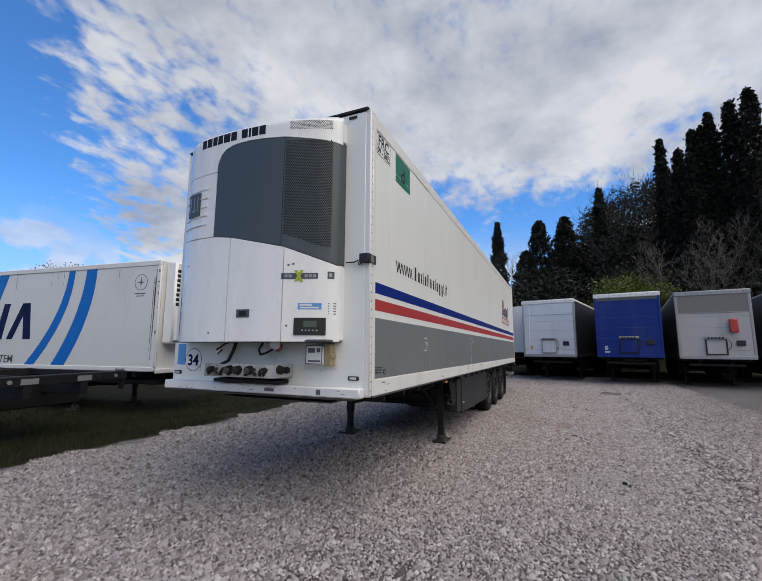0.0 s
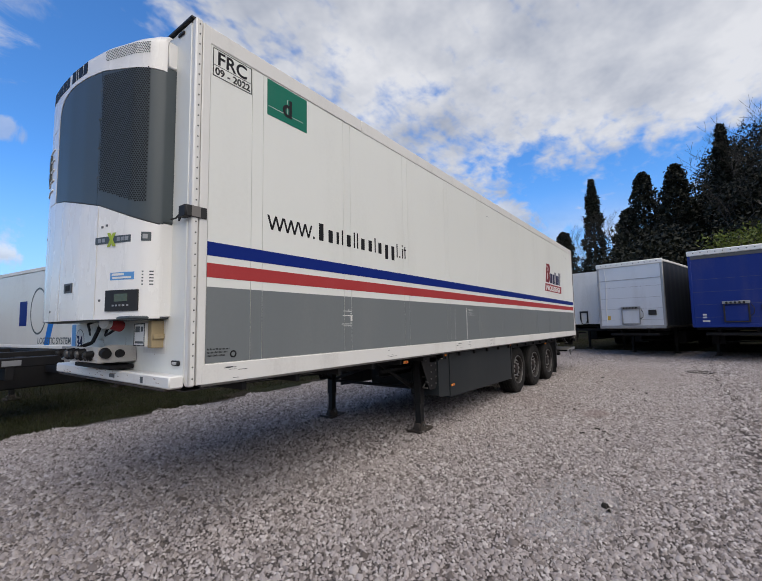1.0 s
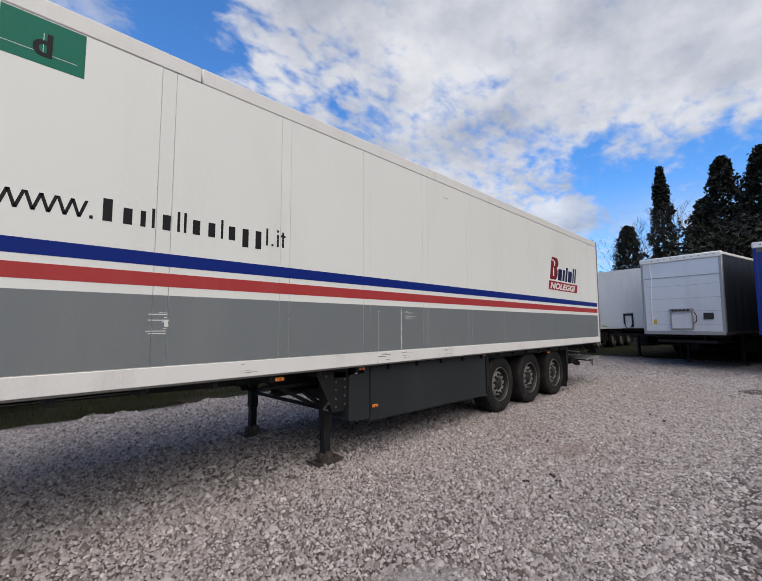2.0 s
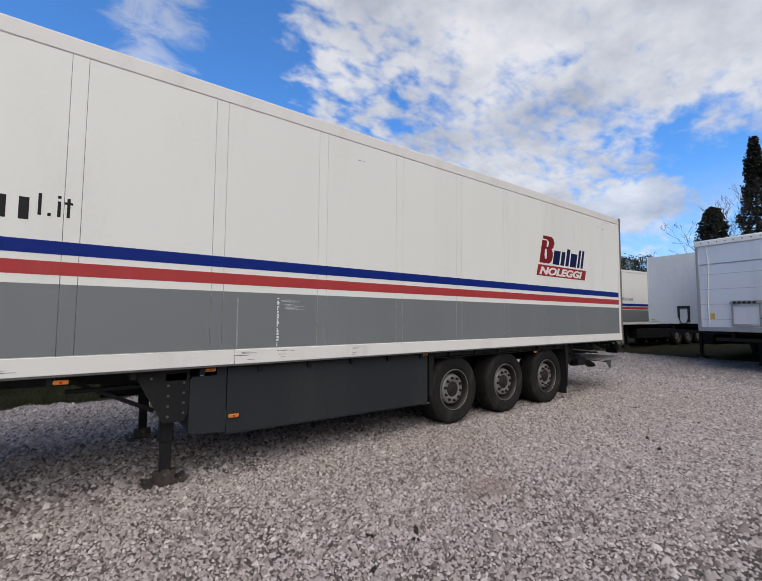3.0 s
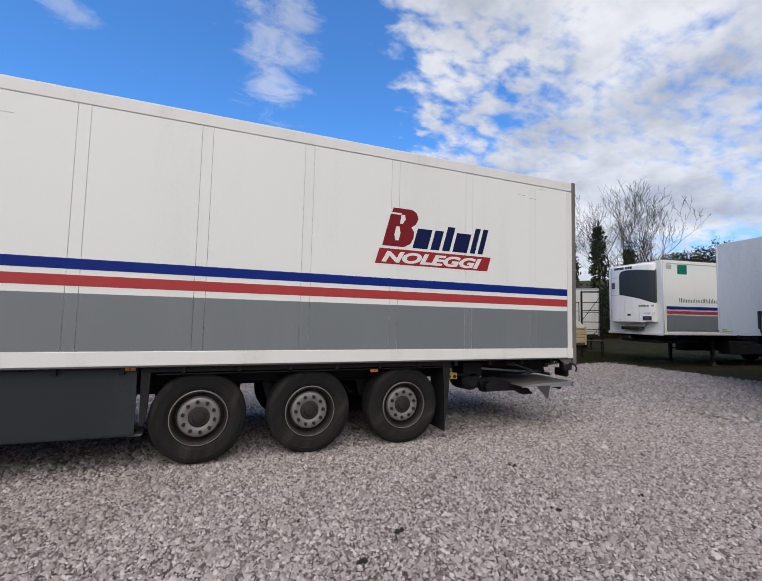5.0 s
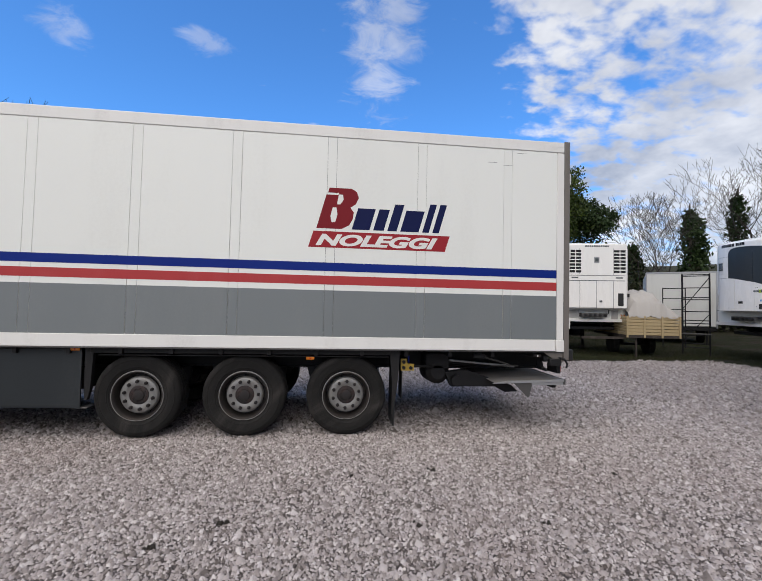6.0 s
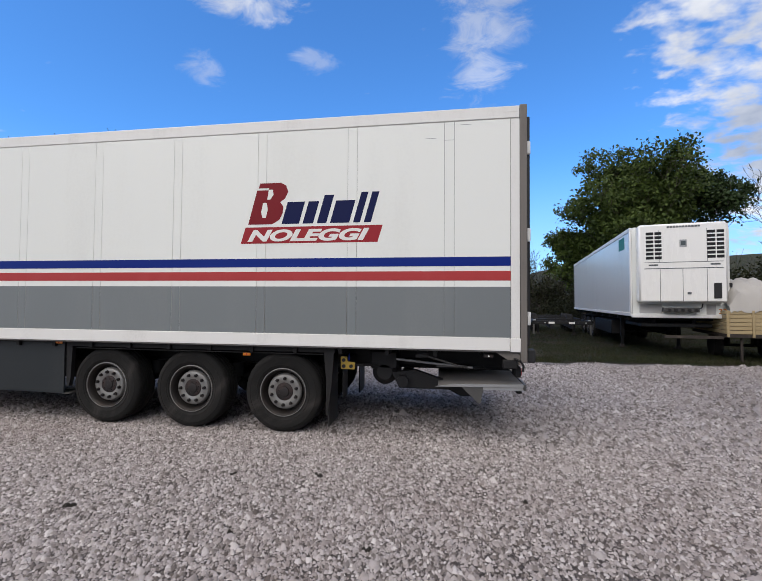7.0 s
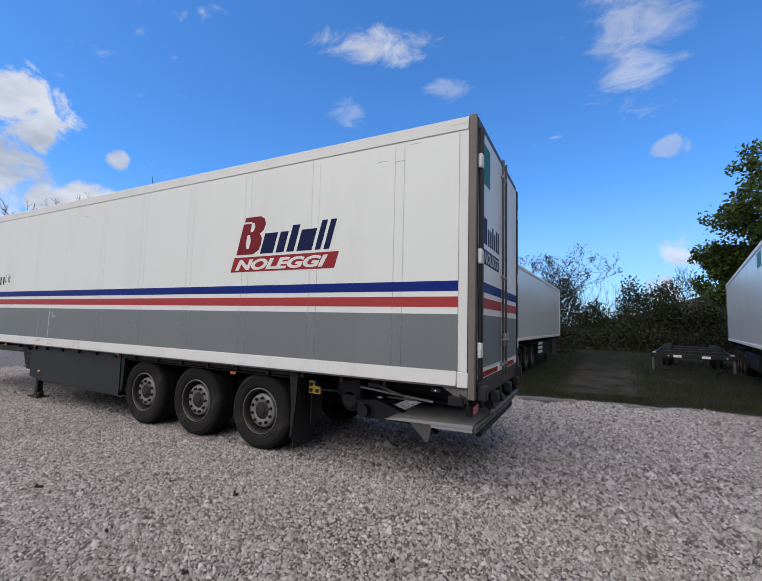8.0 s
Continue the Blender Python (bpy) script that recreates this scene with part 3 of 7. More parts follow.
def blades(name, patches, seed, mat="grass", height=0.07):
    """Short grass: slim leaning blades over rectangles of x0, x1, y0, y1, count."""
    r = np.random.default_rng(seed)
    vs = []
    for x0, x1, y0, y1, count in patches:
        x = r.uniform(x0, x1, count)
        y = y0 + (y1 - y0) * r.uniform(0, 1, count) ** 1.3
        keep = (np.abs(x - 0.05 * y - 14.45) > 0.75 + 0.6 * r.uniform(0, 1, count)) | (y < 8.2)
        x, y = x[keep], y[keep]
        count = len(x)
        tuft = 0.5 + 0.5 * np.sin(x * 2.3 + 1.7 * np.sin(y * 1.9)) * np.sin(y * 2.9 + np.sin(x * 1.3))
        h = height * r.uniform(0.4, 1.3, count) * (0.5 + tuft)
        a = r.uniform(0, 2 * np.pi, count)
        w = 0.004 + 0.003 * r.uniform(0, 1, count)
        lean = h * r.uniform(0.1, 0.8, count)
        b = r.uniform(0, 2 * np.pi, count)
        z = np.zeros(count)
        vs.append(np.stack([np.stack([x - w * np.cos(a), y - w * np.sin(a), z], -1), np.stack([x + w * np.cos(a), y + w * np.sin(a), z], -1),
                            np.stack([x + lean * np.cos(b), y + lean * np.sin(b), h], -1)], 1))
    v = np.concatenate(vs).reshape(-1, 3)
    f = np.arange(len(v)).reshape(-1, 3)
    me = bpy.data.meshes.new(name)
    me.from_pydata(v.tolist(), [], f.tolist())
    me.materials.append(M[mat])
    return tagged(new(name, me), "short rough grass with bare patches", "grass", kind="stuff")


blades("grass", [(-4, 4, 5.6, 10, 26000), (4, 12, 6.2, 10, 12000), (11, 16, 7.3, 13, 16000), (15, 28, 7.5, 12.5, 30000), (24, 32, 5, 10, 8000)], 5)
blades("weeds", [(10, 26, 13, 24, 9000), (-4, 3, 9, 14, 4000)], 6, "leaf_hedge", 0.22)


def manhole():
    t = thing("manhole_cover", pose(13.98, -3.27, 0), "round dark cast-iron manhole cover flush with the gravel", "manhole cover")
    g = Geo()
    g.slab([(0.30 * math.cos(2 * math.pi * k / 32), 0.30 * math.sin(2 * math.pi * k / 32)) for k in range(32)], -0.02, 0.014, "z")
    part("cover", g, M["rust"], t)
    r = Geo()
    for k in range(32):
        a, b = 2 * math.pi * k / 32, 2 * math.pi * (k + 1) / 32
        r.slab([(q * math.cos(c), q * math.sin(c)) for q, c in ((0.32, a), (0.36, a), (0.36, b), (0.32, b))], -0.02, 0.018, "z")
    part("rim_ring", r, M["chassis"], t)
    part("lifting_slot", Geo().box(-0.06, 0.06, 0.18, 0.20, 0.0135, 0.0150, 0.0005), M["hole"], t)


manhole()


def clod(x, y, s, seed):
    r = random.Random(seed)
    g = Geo()
    for k in range(4):
        a = r.uniform(0, 6.28)
        cx, cy, q = s * r.uniform(-0.8, 0.8), s * r.uniform(-0.5, 0.5), s * r.uniform(0.3, 0.55)
        ring = [(cx + q * r.uniform(0.7, 1.2) * math.cos(a + t * 1.047), cy + q * r.uniform(0.5, 0.9) * math.sin(a + t * 1.047)) for t in range(6)]
        verts = [(px, py, 0.0) for px, py in ring] + [(cx + (px - cx) * 0.5, cy + (py - cy) * 0.5, q * r.uniform(0.6, 0.95)) for px, py in ring]
        g.add(verts, [(i, (i + 1) % 6, 6 + (i + 1) % 6, 6 + i) for i in range(6)] + [tuple(range(6, 12))])
    ob = part("earth_clod", g, M["hole_earth"])
    ob.matrix_basis = pose(x, y, 0.009, 0, 0, r.uniform(0, 360))
    return tagged(ob, "small dark clod of dead leaves lying on the gravel", "clod", "clods on the gravel")


M["hole_earth"] = material("dark_leaf_litter", (0.022, 0.018, 0.014), 0.9, grain=0.2, scale=8.0)
for k, (x, y, s) in enumerate(((4.97, -1.69, 0.05), (5.23, -1.95, 0.045), (2.53, -2.34, 0.07), (5.29, -1.86, 0.06), (11.06, -2.08, 0.06), (11.40, -1.05, 0.05), (12.09, -2.16, 0.045),
                               (4.75, -2.05, 0.04), (9.55, -1.95, 0.06), (9.1, -2.25, 0.05), (10.55, -1.15, 0.04), (8.8, -1.5, 0.035), (-0.9, -1.15, 0.055), (-1.6, 1.4, 0.05), (13.3, -1.3, 0.04))):
    clod(x, y, s, k)

# ---------------------------------------------------------------- shared running gear
def tyre_mesh(treaded=True):
    g = Geo()
    g.lathe([(0.300, 0.045), (0.312, 0.022), (0.322, 0.020), (0.326, 0.014), (0.345, 0.008), (0.349, 0.004), (0.353, 0.008), (0.400, 0.000), (0.432, 0.002), (0.436, -0.002), (0.442, 0.004), (0.455, 0.006), (0.488, 0.022), (0.503, 0.045), (0.506, 0.075), (0.497, 0.079), (0.497, 0.087), (0.507, 0.091),
             (0.509, 0.14), (0.498, 0.144), (0.498, 0.152), (0.510, 0.156), (0.510, 0.205), (0.499, 0.209), (0.499, 0.217), (0.510, 0.221), (0.508, 0.27), (0.497, 0.274),
             (0.497, 0.282), (0.506, 0.286), (0.503, 0.32), (0.488, 0.345), (0.455, 0.362), (0.400, 0.368), (0.330, 0.356), (0.300, 0.32)], 48 if treaded else 28)
    for k in range(44 if treaded else 0):
        for a, y0, y1 in ((2 * math.pi * k / 44, 0.024, 0.072), (2 * math.pi * (k + 0.5) / 44, 0.345, 0.290)):
            g.rod((0.487 * math.cos(a), y0, 0.487 * math.sin(a)), (0.5065 * math.cos(a + 0.02), y1, 0.5065 * math.sin(a + 0.02)), 0.0075, 0.0065, 4)
    return mesh_of("tyre", g, M["tyre"])


def rim_mesh():
    g = Geo()
    g.lathe([(0.304, 0.035), (0.300, 0.018), (0.288, 0.016), (0.276, 0.030), (0.268, 0.060), (0.262, 0.115), (0.250, 0.150), (0.222, 0.150), (0.220, 0.10)], 40)
    return mesh_of("rim", g, M["dish"])


def disc_mesh():
    g = Geo()
    g.lathe([(0.306, 0.030), (0.304, 0.016), (0.297, 0.014), (0.293, 0.020)], 40)
    g.lathe([(0.228, 0.105), (0.218, 0.072), (0.205, 0.062), (0.130, 0.060), (0.118, 0.068), (0.05, 0.070)], 40)
    return mesh_of("disc", g, M["rim"])


def hand_holes_mesh():
    g = Geo()
    for k in range(10):
        a = 2 * math.pi * (k + 0.5) / 10
        x, z = 0.238 * math.cos(a), 0.238 * math.sin(a)
        g.rod((x, 0.125, z), (x, 0.155, z), 0.014, n=10)
    return mesh_of("hand_hole", g, M["hole"])


def hub_mesh():
    g = Geo()
    g.lathe([(0.118, 0.075), (0.112, 0.062), (0.098, 0.058), (0.070, 0.056), (0.062, 0.044), (0.040, 0.040), (0.018, 0.039), (0.001, 0.039)], 28)
    for k in range(8):
        a = 2 * math.pi * k / 8
        g.rod((0.084 * math.cos(a), 0.060, 0.084 * math.sin(a)), (0.084 * math.cos(a), 0.046, 0.084 * math.sin(a)), 0.009, n=6)
    return mesh_of("hub", g, M["hub"])


def nut_mesh():
    g = Geo()
    g.rod((0, 0.064, 0), (0, 0.034, 0), 0.023, 0.020, n=6)
    g.rod((0, 0.040, 0), (0, 0.020, 0), 0.013, 0.012, n=8)
    return mesh_of("wheel_nut", g, M["hub"])


WHEEL = {"tyre": tyre_mesh(), "plain_tyre": tyre_mesh(False), "rim": rim_mesh(), "disc": disc_mesh(), "hand_hole": hand_holes_mesh(), "hub": hub_mesh(), "nut": nut_mesh()}


def wheel(parent, x, y, near, turn, z=0.51, nuts=True, big=1.0):
    """One wheel; its outer face looks to -y where near, else to +y."""
    w = new("wheel")
    w.parent, w.empty_display_size = parent, 0.2
    w.matrix_basis = pose(x, y, z * big, 0, turn if near else -turn, 0 if near else 180) @ Matrix.Diagonal((big, 1.0, big, 1.0))
    part("tyre", WHEEL["tyre" if nuts else "plain_tyre"], None, w)
    part("rim", WHEEL["rim"], None, w)
    part("disc", WHEEL["disc"], None, w)
    if nuts:
        part("hub", WHEEL["hub"], None, w)
        part("hand_hole", WHEEL["hand_hole"], None, w)["kind"] = "stuff"
        for k in range(10):
            a = 2 * math.pi * k / 10
            part("wheel_nut", WHEEL["nut"], None, w, at=pose(0.168 * math.cos(a), 0, 0.168 * math.sin(a)))
    return w


def marker_lamp(parent, x, y, z, colour="orange"):
    g = Geo().box(x - 0.055, x + 0.055, y - 0.022, y, z - 0.020, z + 0.020, 0.008)
    lamp = part("marker_lamp", g, M[colour], parent)
    part("bulb_eye", Geo().rod((x, y - 0.0235, z), (x, y - 0.020, z), 0.011, n=10), M["redlens"] if colour == "orange" else M["clear"], lamp)
    return lamp


def landing_leg(parent, x, y, top, foot, near):
    g = Geo()
    g.box(x - 0.062, x + 0.062, y - 0.062, y + 0.062, foot + 0.42, top, 0.010)
    leg = part("landing_leg", g, M["chassis"], parent)
    part("inner_tube", Geo().box(x - 0.050, x + 0.050, y - 0.050, y + 0.050, foot + 0.09, foot + 0.47, 0.008), M["chassis"], leg)
    f = Geo()
    f.slab([(-0.20, 0.035), (-0.17, 0.005), (0.17, 0.005), (0.20, 0.035), (0.20, 0.055), (0.15, 0.030), (-0.15, 0.030), (-0.20, 0.055)], -0.12, 0.12, "y")
    f.box(-0.10, 0.10, -0.045, 0.045, 0.03, 0.13, 0.01)
    f.slab([(-0.10, 0.03), (0.10, 0.03), (0.03, 0.15), (-0.03, 0.15)], -0.068, -0.052, "y")
    f.slab([(-0.10, 0.03), (0.10, 0.03), (0.03, 0.15), (-0.03, 0.15)], 0.052, 0.068, "y")
    part("foot_plate", f, M["rust"], leg, "rusty sand shoe", at=pose(x, y, foot))
    part("pivot_pin", Geo().rod((x, y - 0.085, foot + 0.105), (x, y + 0.085, foot + 0.105), 0.019), M["steel"], leg)
    return leg


# ---------------------------------------------------------------- the refrigerated trailer
TILT = 0.0055          # nose slightly up on its landing legs
PIVOT = 9.2
main = thing("refrigerated_trailer", Matrix.Translation((PIVOT, 0, 0)) @ Matrix.Rotation(TILT, 4, "Y") @ Matrix.Translation((-PIVOT, 0, 0)),
             "long white refrigerated semi-trailer with blue, red and grey bands", "trailer")
X1, W, Z0, Z1 = 13.545, 2.60, 1.165, 4.100
SEAM = 3.945
rng = random.Random(4)


def main_body():
    core = Geo().box(0.05, X1 - 0.06, 0.012, W - 0.012, Z0 + 0.02, Z1 - 0.02, 0.01)
    part("insulated_core", core, M["seam"], main)
    roof = Geo().box(0.02, X1 - 0.02, 0.004, W - 0.004, Z1 - 0.03, Z1, 0.012)
    part("roof", roof, M["white"], main)
    # side panels in wide and narrow strips, on both long sides
    cuts = [0.13] + [c for k in range(11) for c in (0.535 + 1.2095 * k, 0.655 + 1.2095 * k)] + [13.41]
    for near in (True, False):
        ya, yb = (0.0, 0.014) if near else (W - 0.014, W)
        for k, (a, b) in enumerate(zip(cuts, cuts[1:])):
            g = Geo().box(a + 0.0018, b - 0.0018, ya, yb, 1.322, SEAM - 0.0012, 0.0012)
            part("side_panel", g, M["white"], main)
            if near:
                part("grey_band", Geo().box(a + 0.0024, b - 0.0024, -0.0018, 0.0, 1.325, 1.925, 0.0005), M["grey"], main, "grey vinyl band")
        for name, lo, hi, mat in (("red_band", 2.000, 2.115, "red"), ("blue_band", 2.175, 2.287, "blue")):
            y0, y1 = (-0.0018, 0.0) if near else (W, W + 0.0018)
            part(name, Geo().box(0.131, 13.409, y0, y1, lo, hi, 0.0004), M[mat], main)
        if not near:
            part("grey_band", Geo().box(0.131, 13.409, W, W + 0.0018, 1.325, 1.925, 0.0005), M["grey"], main)
    # rails and corner posts
    for ya, yb in ((-0.006, 0.03), (W - 0.03, W + 0.006)):
        part("top_rail", Geo().box(0.10, 2.078, ya, yb, SEAM, Z1, 0.012), M["rail"], main)
        part("top_rail", Geo().box(2.081, X1 - 0.025, ya, yb, SEAM, Z1, 0.012), M["rail"], main)
        part("bottom_rail", Geo().box(0.10, 4.415, ya - 0.004, yb, Z0, 1.32, 0.006), M["rail"], main)
        part("bottom_rail", Geo().box(4.418, 13.40, ya - 0.004, yb, Z0, 1.32, 0.006), M["rail"], main)
        part("rail_lip", Geo().box(0.10, 13.52, ya - 0.001 if ya < 1 else ya, yb, Z0 - 0.018, Z0 - 0.002, 0.004), M["steel"], main)
    post = Geo().box(-0.004, 0.054, -0.010, 0.06, Z0 - 0.005, Z1 + 0.01, 0.012)
    part("corner_post", post, M["rail"], main)
    part("corner_post", Geo().box(0.058, 0.127, -0.008, 0.02, Z0 + 0.002, Z1 - 0.005, 0.004), M["rail"], main)
    part("corner_post", Geo().box(-0.004, 0.12, W - 0.06, W + 0.010, Z0 - 0.005, Z1 + 0.01, 0.012), M["rail"], main)
    dots = Geo()
    for k in range(34):
        z = 1.22 + k * 0.086
        dots.rod((0.028, -0.0125, z), (0.028, -0.009, z), 0.0065, n=8)
    part("rivet", dots, M["steel"], main)["kind"] = "stuff"
    part("rear_edge_post", Geo().box(13.413, X1 - 0.03, -0.003, 0.03, 1.322, SEAM - 0.003, 0.003), M["rail"], main)
    part("rail_end_cap", Geo().box(13.405, X1 - 0.02, -0.012, 0.03, Z0 - 0.012, 1.318, 0.008), M["rail"], main)
    part("corner_plate", Geo().box(13.30, 13.50, -0.008, -0.005, Z1 - 0.075, Z1 - 0.03, 0.001), M["rail"], main)
    # strap bracket round the near front post
    part("tail_lamp_bracket", Geo().box(-0.055, 0.115, -0.020, -0.009, 2.455, 2.545, 0.006), M["gasket"], main)
    part("bracket_plate", Geo().box(-0.012, 0.060, -0.0235, -0.0205, 2.458, 2.542, 0.001), M["alu"], main)
    part("bracket_plate", Geo().box(-0.062, -0.005, -0.012, 0.085, 2.455, 2.545, 0.004), M["gasket"], main)


def slanted(x, z, w, h, lean=0.28):
    return [(x, z), (x + w, z), (x + w + lean * h, z + h), (x + lean * h, z + h)]


def main_decals():
    y = -0.0016
    # rounded red emblem with two pale slots
    ox, oz, u = 10.085, 2.735, 0.54
    em = [(0.0, 0.0), (0.66, 0.0), (0.86, 0.10), (0.95, 0.26), (0.97, 0.42), (0.88, 0.53), (1.02, 0.62), (1.10, 0.78), (1.04, 0.93), (0.90, 1.0), (0.32, 1.0), (0.28, 0.88), (0.58, 0.88), (0.55, 0.83), (0.24, 0.83)]
    part("emblem", Geo().slab([(ox + a * u * 0.92, oz + b * u) for a, b in em], y, 0), M["dark_red"], main, "dark red vinyl emblem")
    slot = Geo()
    slot.slab([(ox + a * u, oz + b * u) for a, b in [(0.36, 0.16), (0.45, 0.16), (0.50, 0.36), (0.47, 0.52), (0.38, 0.52), (0.33, 0.30)]], y - 0.0008, y)
    slot.slab([(ox + a * u, oz + b * u) for a, b in [(0.48, 0.60), (0.56, 0.60), (0.64, 0.72), (0.62, 0.84), (0.52, 0.84)]], y - 0.0008, y)
    part("emblem_slot", slot, M["white"], main)
    # company name as leaning blocks
    x = 10.545
    for w, h in ((0.235, 0.285), (0.140, 0.285), (0.125, 0.36), (0.250, 0.285), (0.090, 0.385), (0.090, 0.385)):
        part("name_block", Geo().slab(slanted(x, 2.735, w, h), y, 0), M["navy"], main, "navy vinyl block")
        x += w + 0.049
    part("name_panel", Geo().slab(slanted(9.985, 2.485, 1.822, 0.213, 0.30), y, 0), M["panel_red"], main, "dark red vinyl panel")
    lettering("NOLEGGI", 0.196, M["rail"], main, pose(10.075, y - 0.0010, 2.520), "lettering", 0.009, 0.30, 1.625)
    # web address: its plain ends drawn, the name between them as slim black bars
    x, base, s, em = 0.705, 2.494, 0.0225, 0.2525
    for kind in "wwwpBbcsblibblbggipit":
        wide = em * {"w": 0.722, "p": 0.278, "B": 0.556, "b": 0.556, "c": 0.333, "s": 0.278, "l": 0.222, "i": 0.222, "g": 0.556, "t": 0.278}[kind]
        url, z1 = Geo(), 0.134
        end = x > 2.80
        if kind == "w":
            for j in range(4):
                a, b = x + wide * j / 4.2, x + wide * (j + 1) / 4.2
                (za, zb) = (base + z1, base) if j % 2 == 0 else (base, base + z1)
                url.slab([(a, za), (a + s, za), (b + s, zb), (b, zb)], y, 0)
        else:
            w = s if end or wide < 0.08 else wide * 0.46
            a = x + (wide - w) * 0.5
            low = -0.05 if kind == "g" else 0.0
            top = {"p": 0.026, "i": z1 if end else 0.182, "s": z1 + 0.035, "l": 0.182, "t": 0.168, "B": 0.182}.get(kind, z1)
            url.box(a, a + w, y, 0, base + low, base + top, 0.0002)
            if kind == "i" and end:
                url.box(a, a + s, y, 0, base + 0.157, base + 0.182, 0.0002)
            if kind == "t":
                url.box(a - 0.017, a, y, 0, base + 0.113, base + z1, 0.0002).box(a + s, a + s + 0.018, y, 0, base + 0.113, base + z1, 0.0002)
        part("address_bar", url, M["black"], main)
        x += wide
    # inspection plate
    px, pz = 0.148, 3.690
    plate = part("certificate_plate", Geo().box(px, px + 0.375, y, 0, pz, pz + 0.245, 0.0005), M["white"], main, "white certificate sticker with black border")
    b = Geo()
    for a0, a1, c0, c1 in ((0, 0.375, 0, 0.007), (0, 0.375, 0.238, 0.245), (0, 0.007, 0, 0.245), (0.368, 0.375, 0, 0.245), (0, 0.375, 0.095, 0.101)):
        b.box(px + a0, px + a1, y - 0.001, y, pz + c0, pz + c1, 0.0002)
    part("plate_border", b, M["black"], plate)
    lettering("FRC", 0.165, M["black"], plate, pose(px + 0.035, y - 0.0012, pz + 0.113), bold=0.003)
    lettering("09 - 2022", 0.087, M["black"], plate, pose(px + 0.020, y - 0.0012, pz + 0.021), bold=0.002)
    sign = part("green_sticker", Geo().box(0.695, 1.190, y - 0.0004, 0, 3.585, 3.937, 0.0005), M["green"], main, "dark green square sticker")
    lettering("d", 0.25, M["black"], sign, pose(0.872, y - 0.0016, 3.655), bold=0.006)
    part("sticker_scratch", Geo().box(0.704, 1.14, y - 0.001, y - 0.0004, 3.672, 3.676, 0.0002).box(0.935, 0.939, y - 0.001, y - 0.0004, 3.68, 3.83, 0.0002), M["rail"], sign)
    small = Geo()
    for k, z in enumerate((1.425, 1.400, 1.375)):
        bars(small, 0.145, z, 0.20 - 0.02 * k, 0.015, -0.002, 16, rng)
    part("small_print", small, M["black"], main)["kind"] = "stuff"
    part("round_mark", Geo().lathe([(0.030, -0.0035), (0.030, -0.002), (0.018, -0.002), (0.018, -0.0035), (0.030, -0.0035)], 20, (0.375, 0, 1.385)), M["black"], main)
    # scrapes
    scr = Geo()
    for k in range(9):
        a = 1.86 + rng.uniform(-0.005, 0.03)
        z = 1.60 + k * 0.022 + rng.uniform(-0.006, 0.006)
        scr.box(a - rng.uniform(0.02, 0.17), a, -0.0026, -0.0018, z, z + rng.uniform(0.003, 0.012), 0.0002)
    scr.box(1.842, 1.872, -0.0027, -0.0018, 1.655, 1.715, 0.0003)
    for k in range(18):
        z = 1.335 + k * 0.031
        scr.box(4.872, 4.872 + rng.uniform(0.006, 0.026), -0.0026, -0.0018, z, z + rng.uniform(0.012, 0.031), 0.0003)
    for k in range(16):
        z = 1.80 + rng.uniform(-0.05, 0.06)
        a = 4.90 + rng.uniform(0, 0.10)
        scr.box(a, a + rng.uniform(0.05, 0.26), -0.0024, -0.0018, z, z + 0.002, 0.0002)
    for k in range(22):
        z = 1.34 + k * 0.024
        scr.box(4.43, 4.43 + rng.uniform(0.004, 0.018), -0.0024, -0.0018, z, z + 0.006, 0.0002)
    part("scrape", scr, M["rail"], main, "pale scrapes through the grey vinyl")["kind"] = "stuff"
    nick = Geo()
    for x0 in (0.30, 2.52, 4.44, 4.92, 5.90):
        for k in range(6):
            a = x0 + rng.uniform(-0.05, 0.12)
            z = 1.19 + rng.uniform(0, 0.10)
            nick.box(a, a + rng.uniform(0.02, 0.12), -0.0112, -0.010, z, z + rng.uniform(0.002, 0.006), 0.0002)
    for a, z in ((12.40, 3.75), (12.62, 3.72), (12.82, 3.90), (5.92, 3.72)):
        nick.box(a, a + 0.13, -0.001, 0.0, z, z + 0.004, 0.0002)
    part("rail_nick", nick, M["ink"], main)["kind"] = "stuff"


main_body()
main_decals()

# ---------------------------------------------------------------- refrigeration unit on the front wall
DZ = -0.05
Y_KEYS = [0.27, 0.278, 0.33, 0.45, 0.62, 0.75, 1.00, 1.30, 1.60, 1.85, 2.05, 2.20, 2.30, 2.36]
D_KEYS = [0.112, 0.122, 0.195, 0.265, 0.325, 0.370, 0.415, 0.440, 0.440, 0.425, 0.385, 0.295, 0.17, 0.03]


def skin(y, z, off=0.0):
    """The curved front of the unit: its x at a height, with an offset outwards."""
    d = float(np.interp(y, Y_KEYS, D_KEYS))
    if z > 3.97:
        d *= math.sqrt(max(0.0, 1 - 0.55 * min(1.0, (z - 3.97) / 0.09) ** 2))
    return -d - off


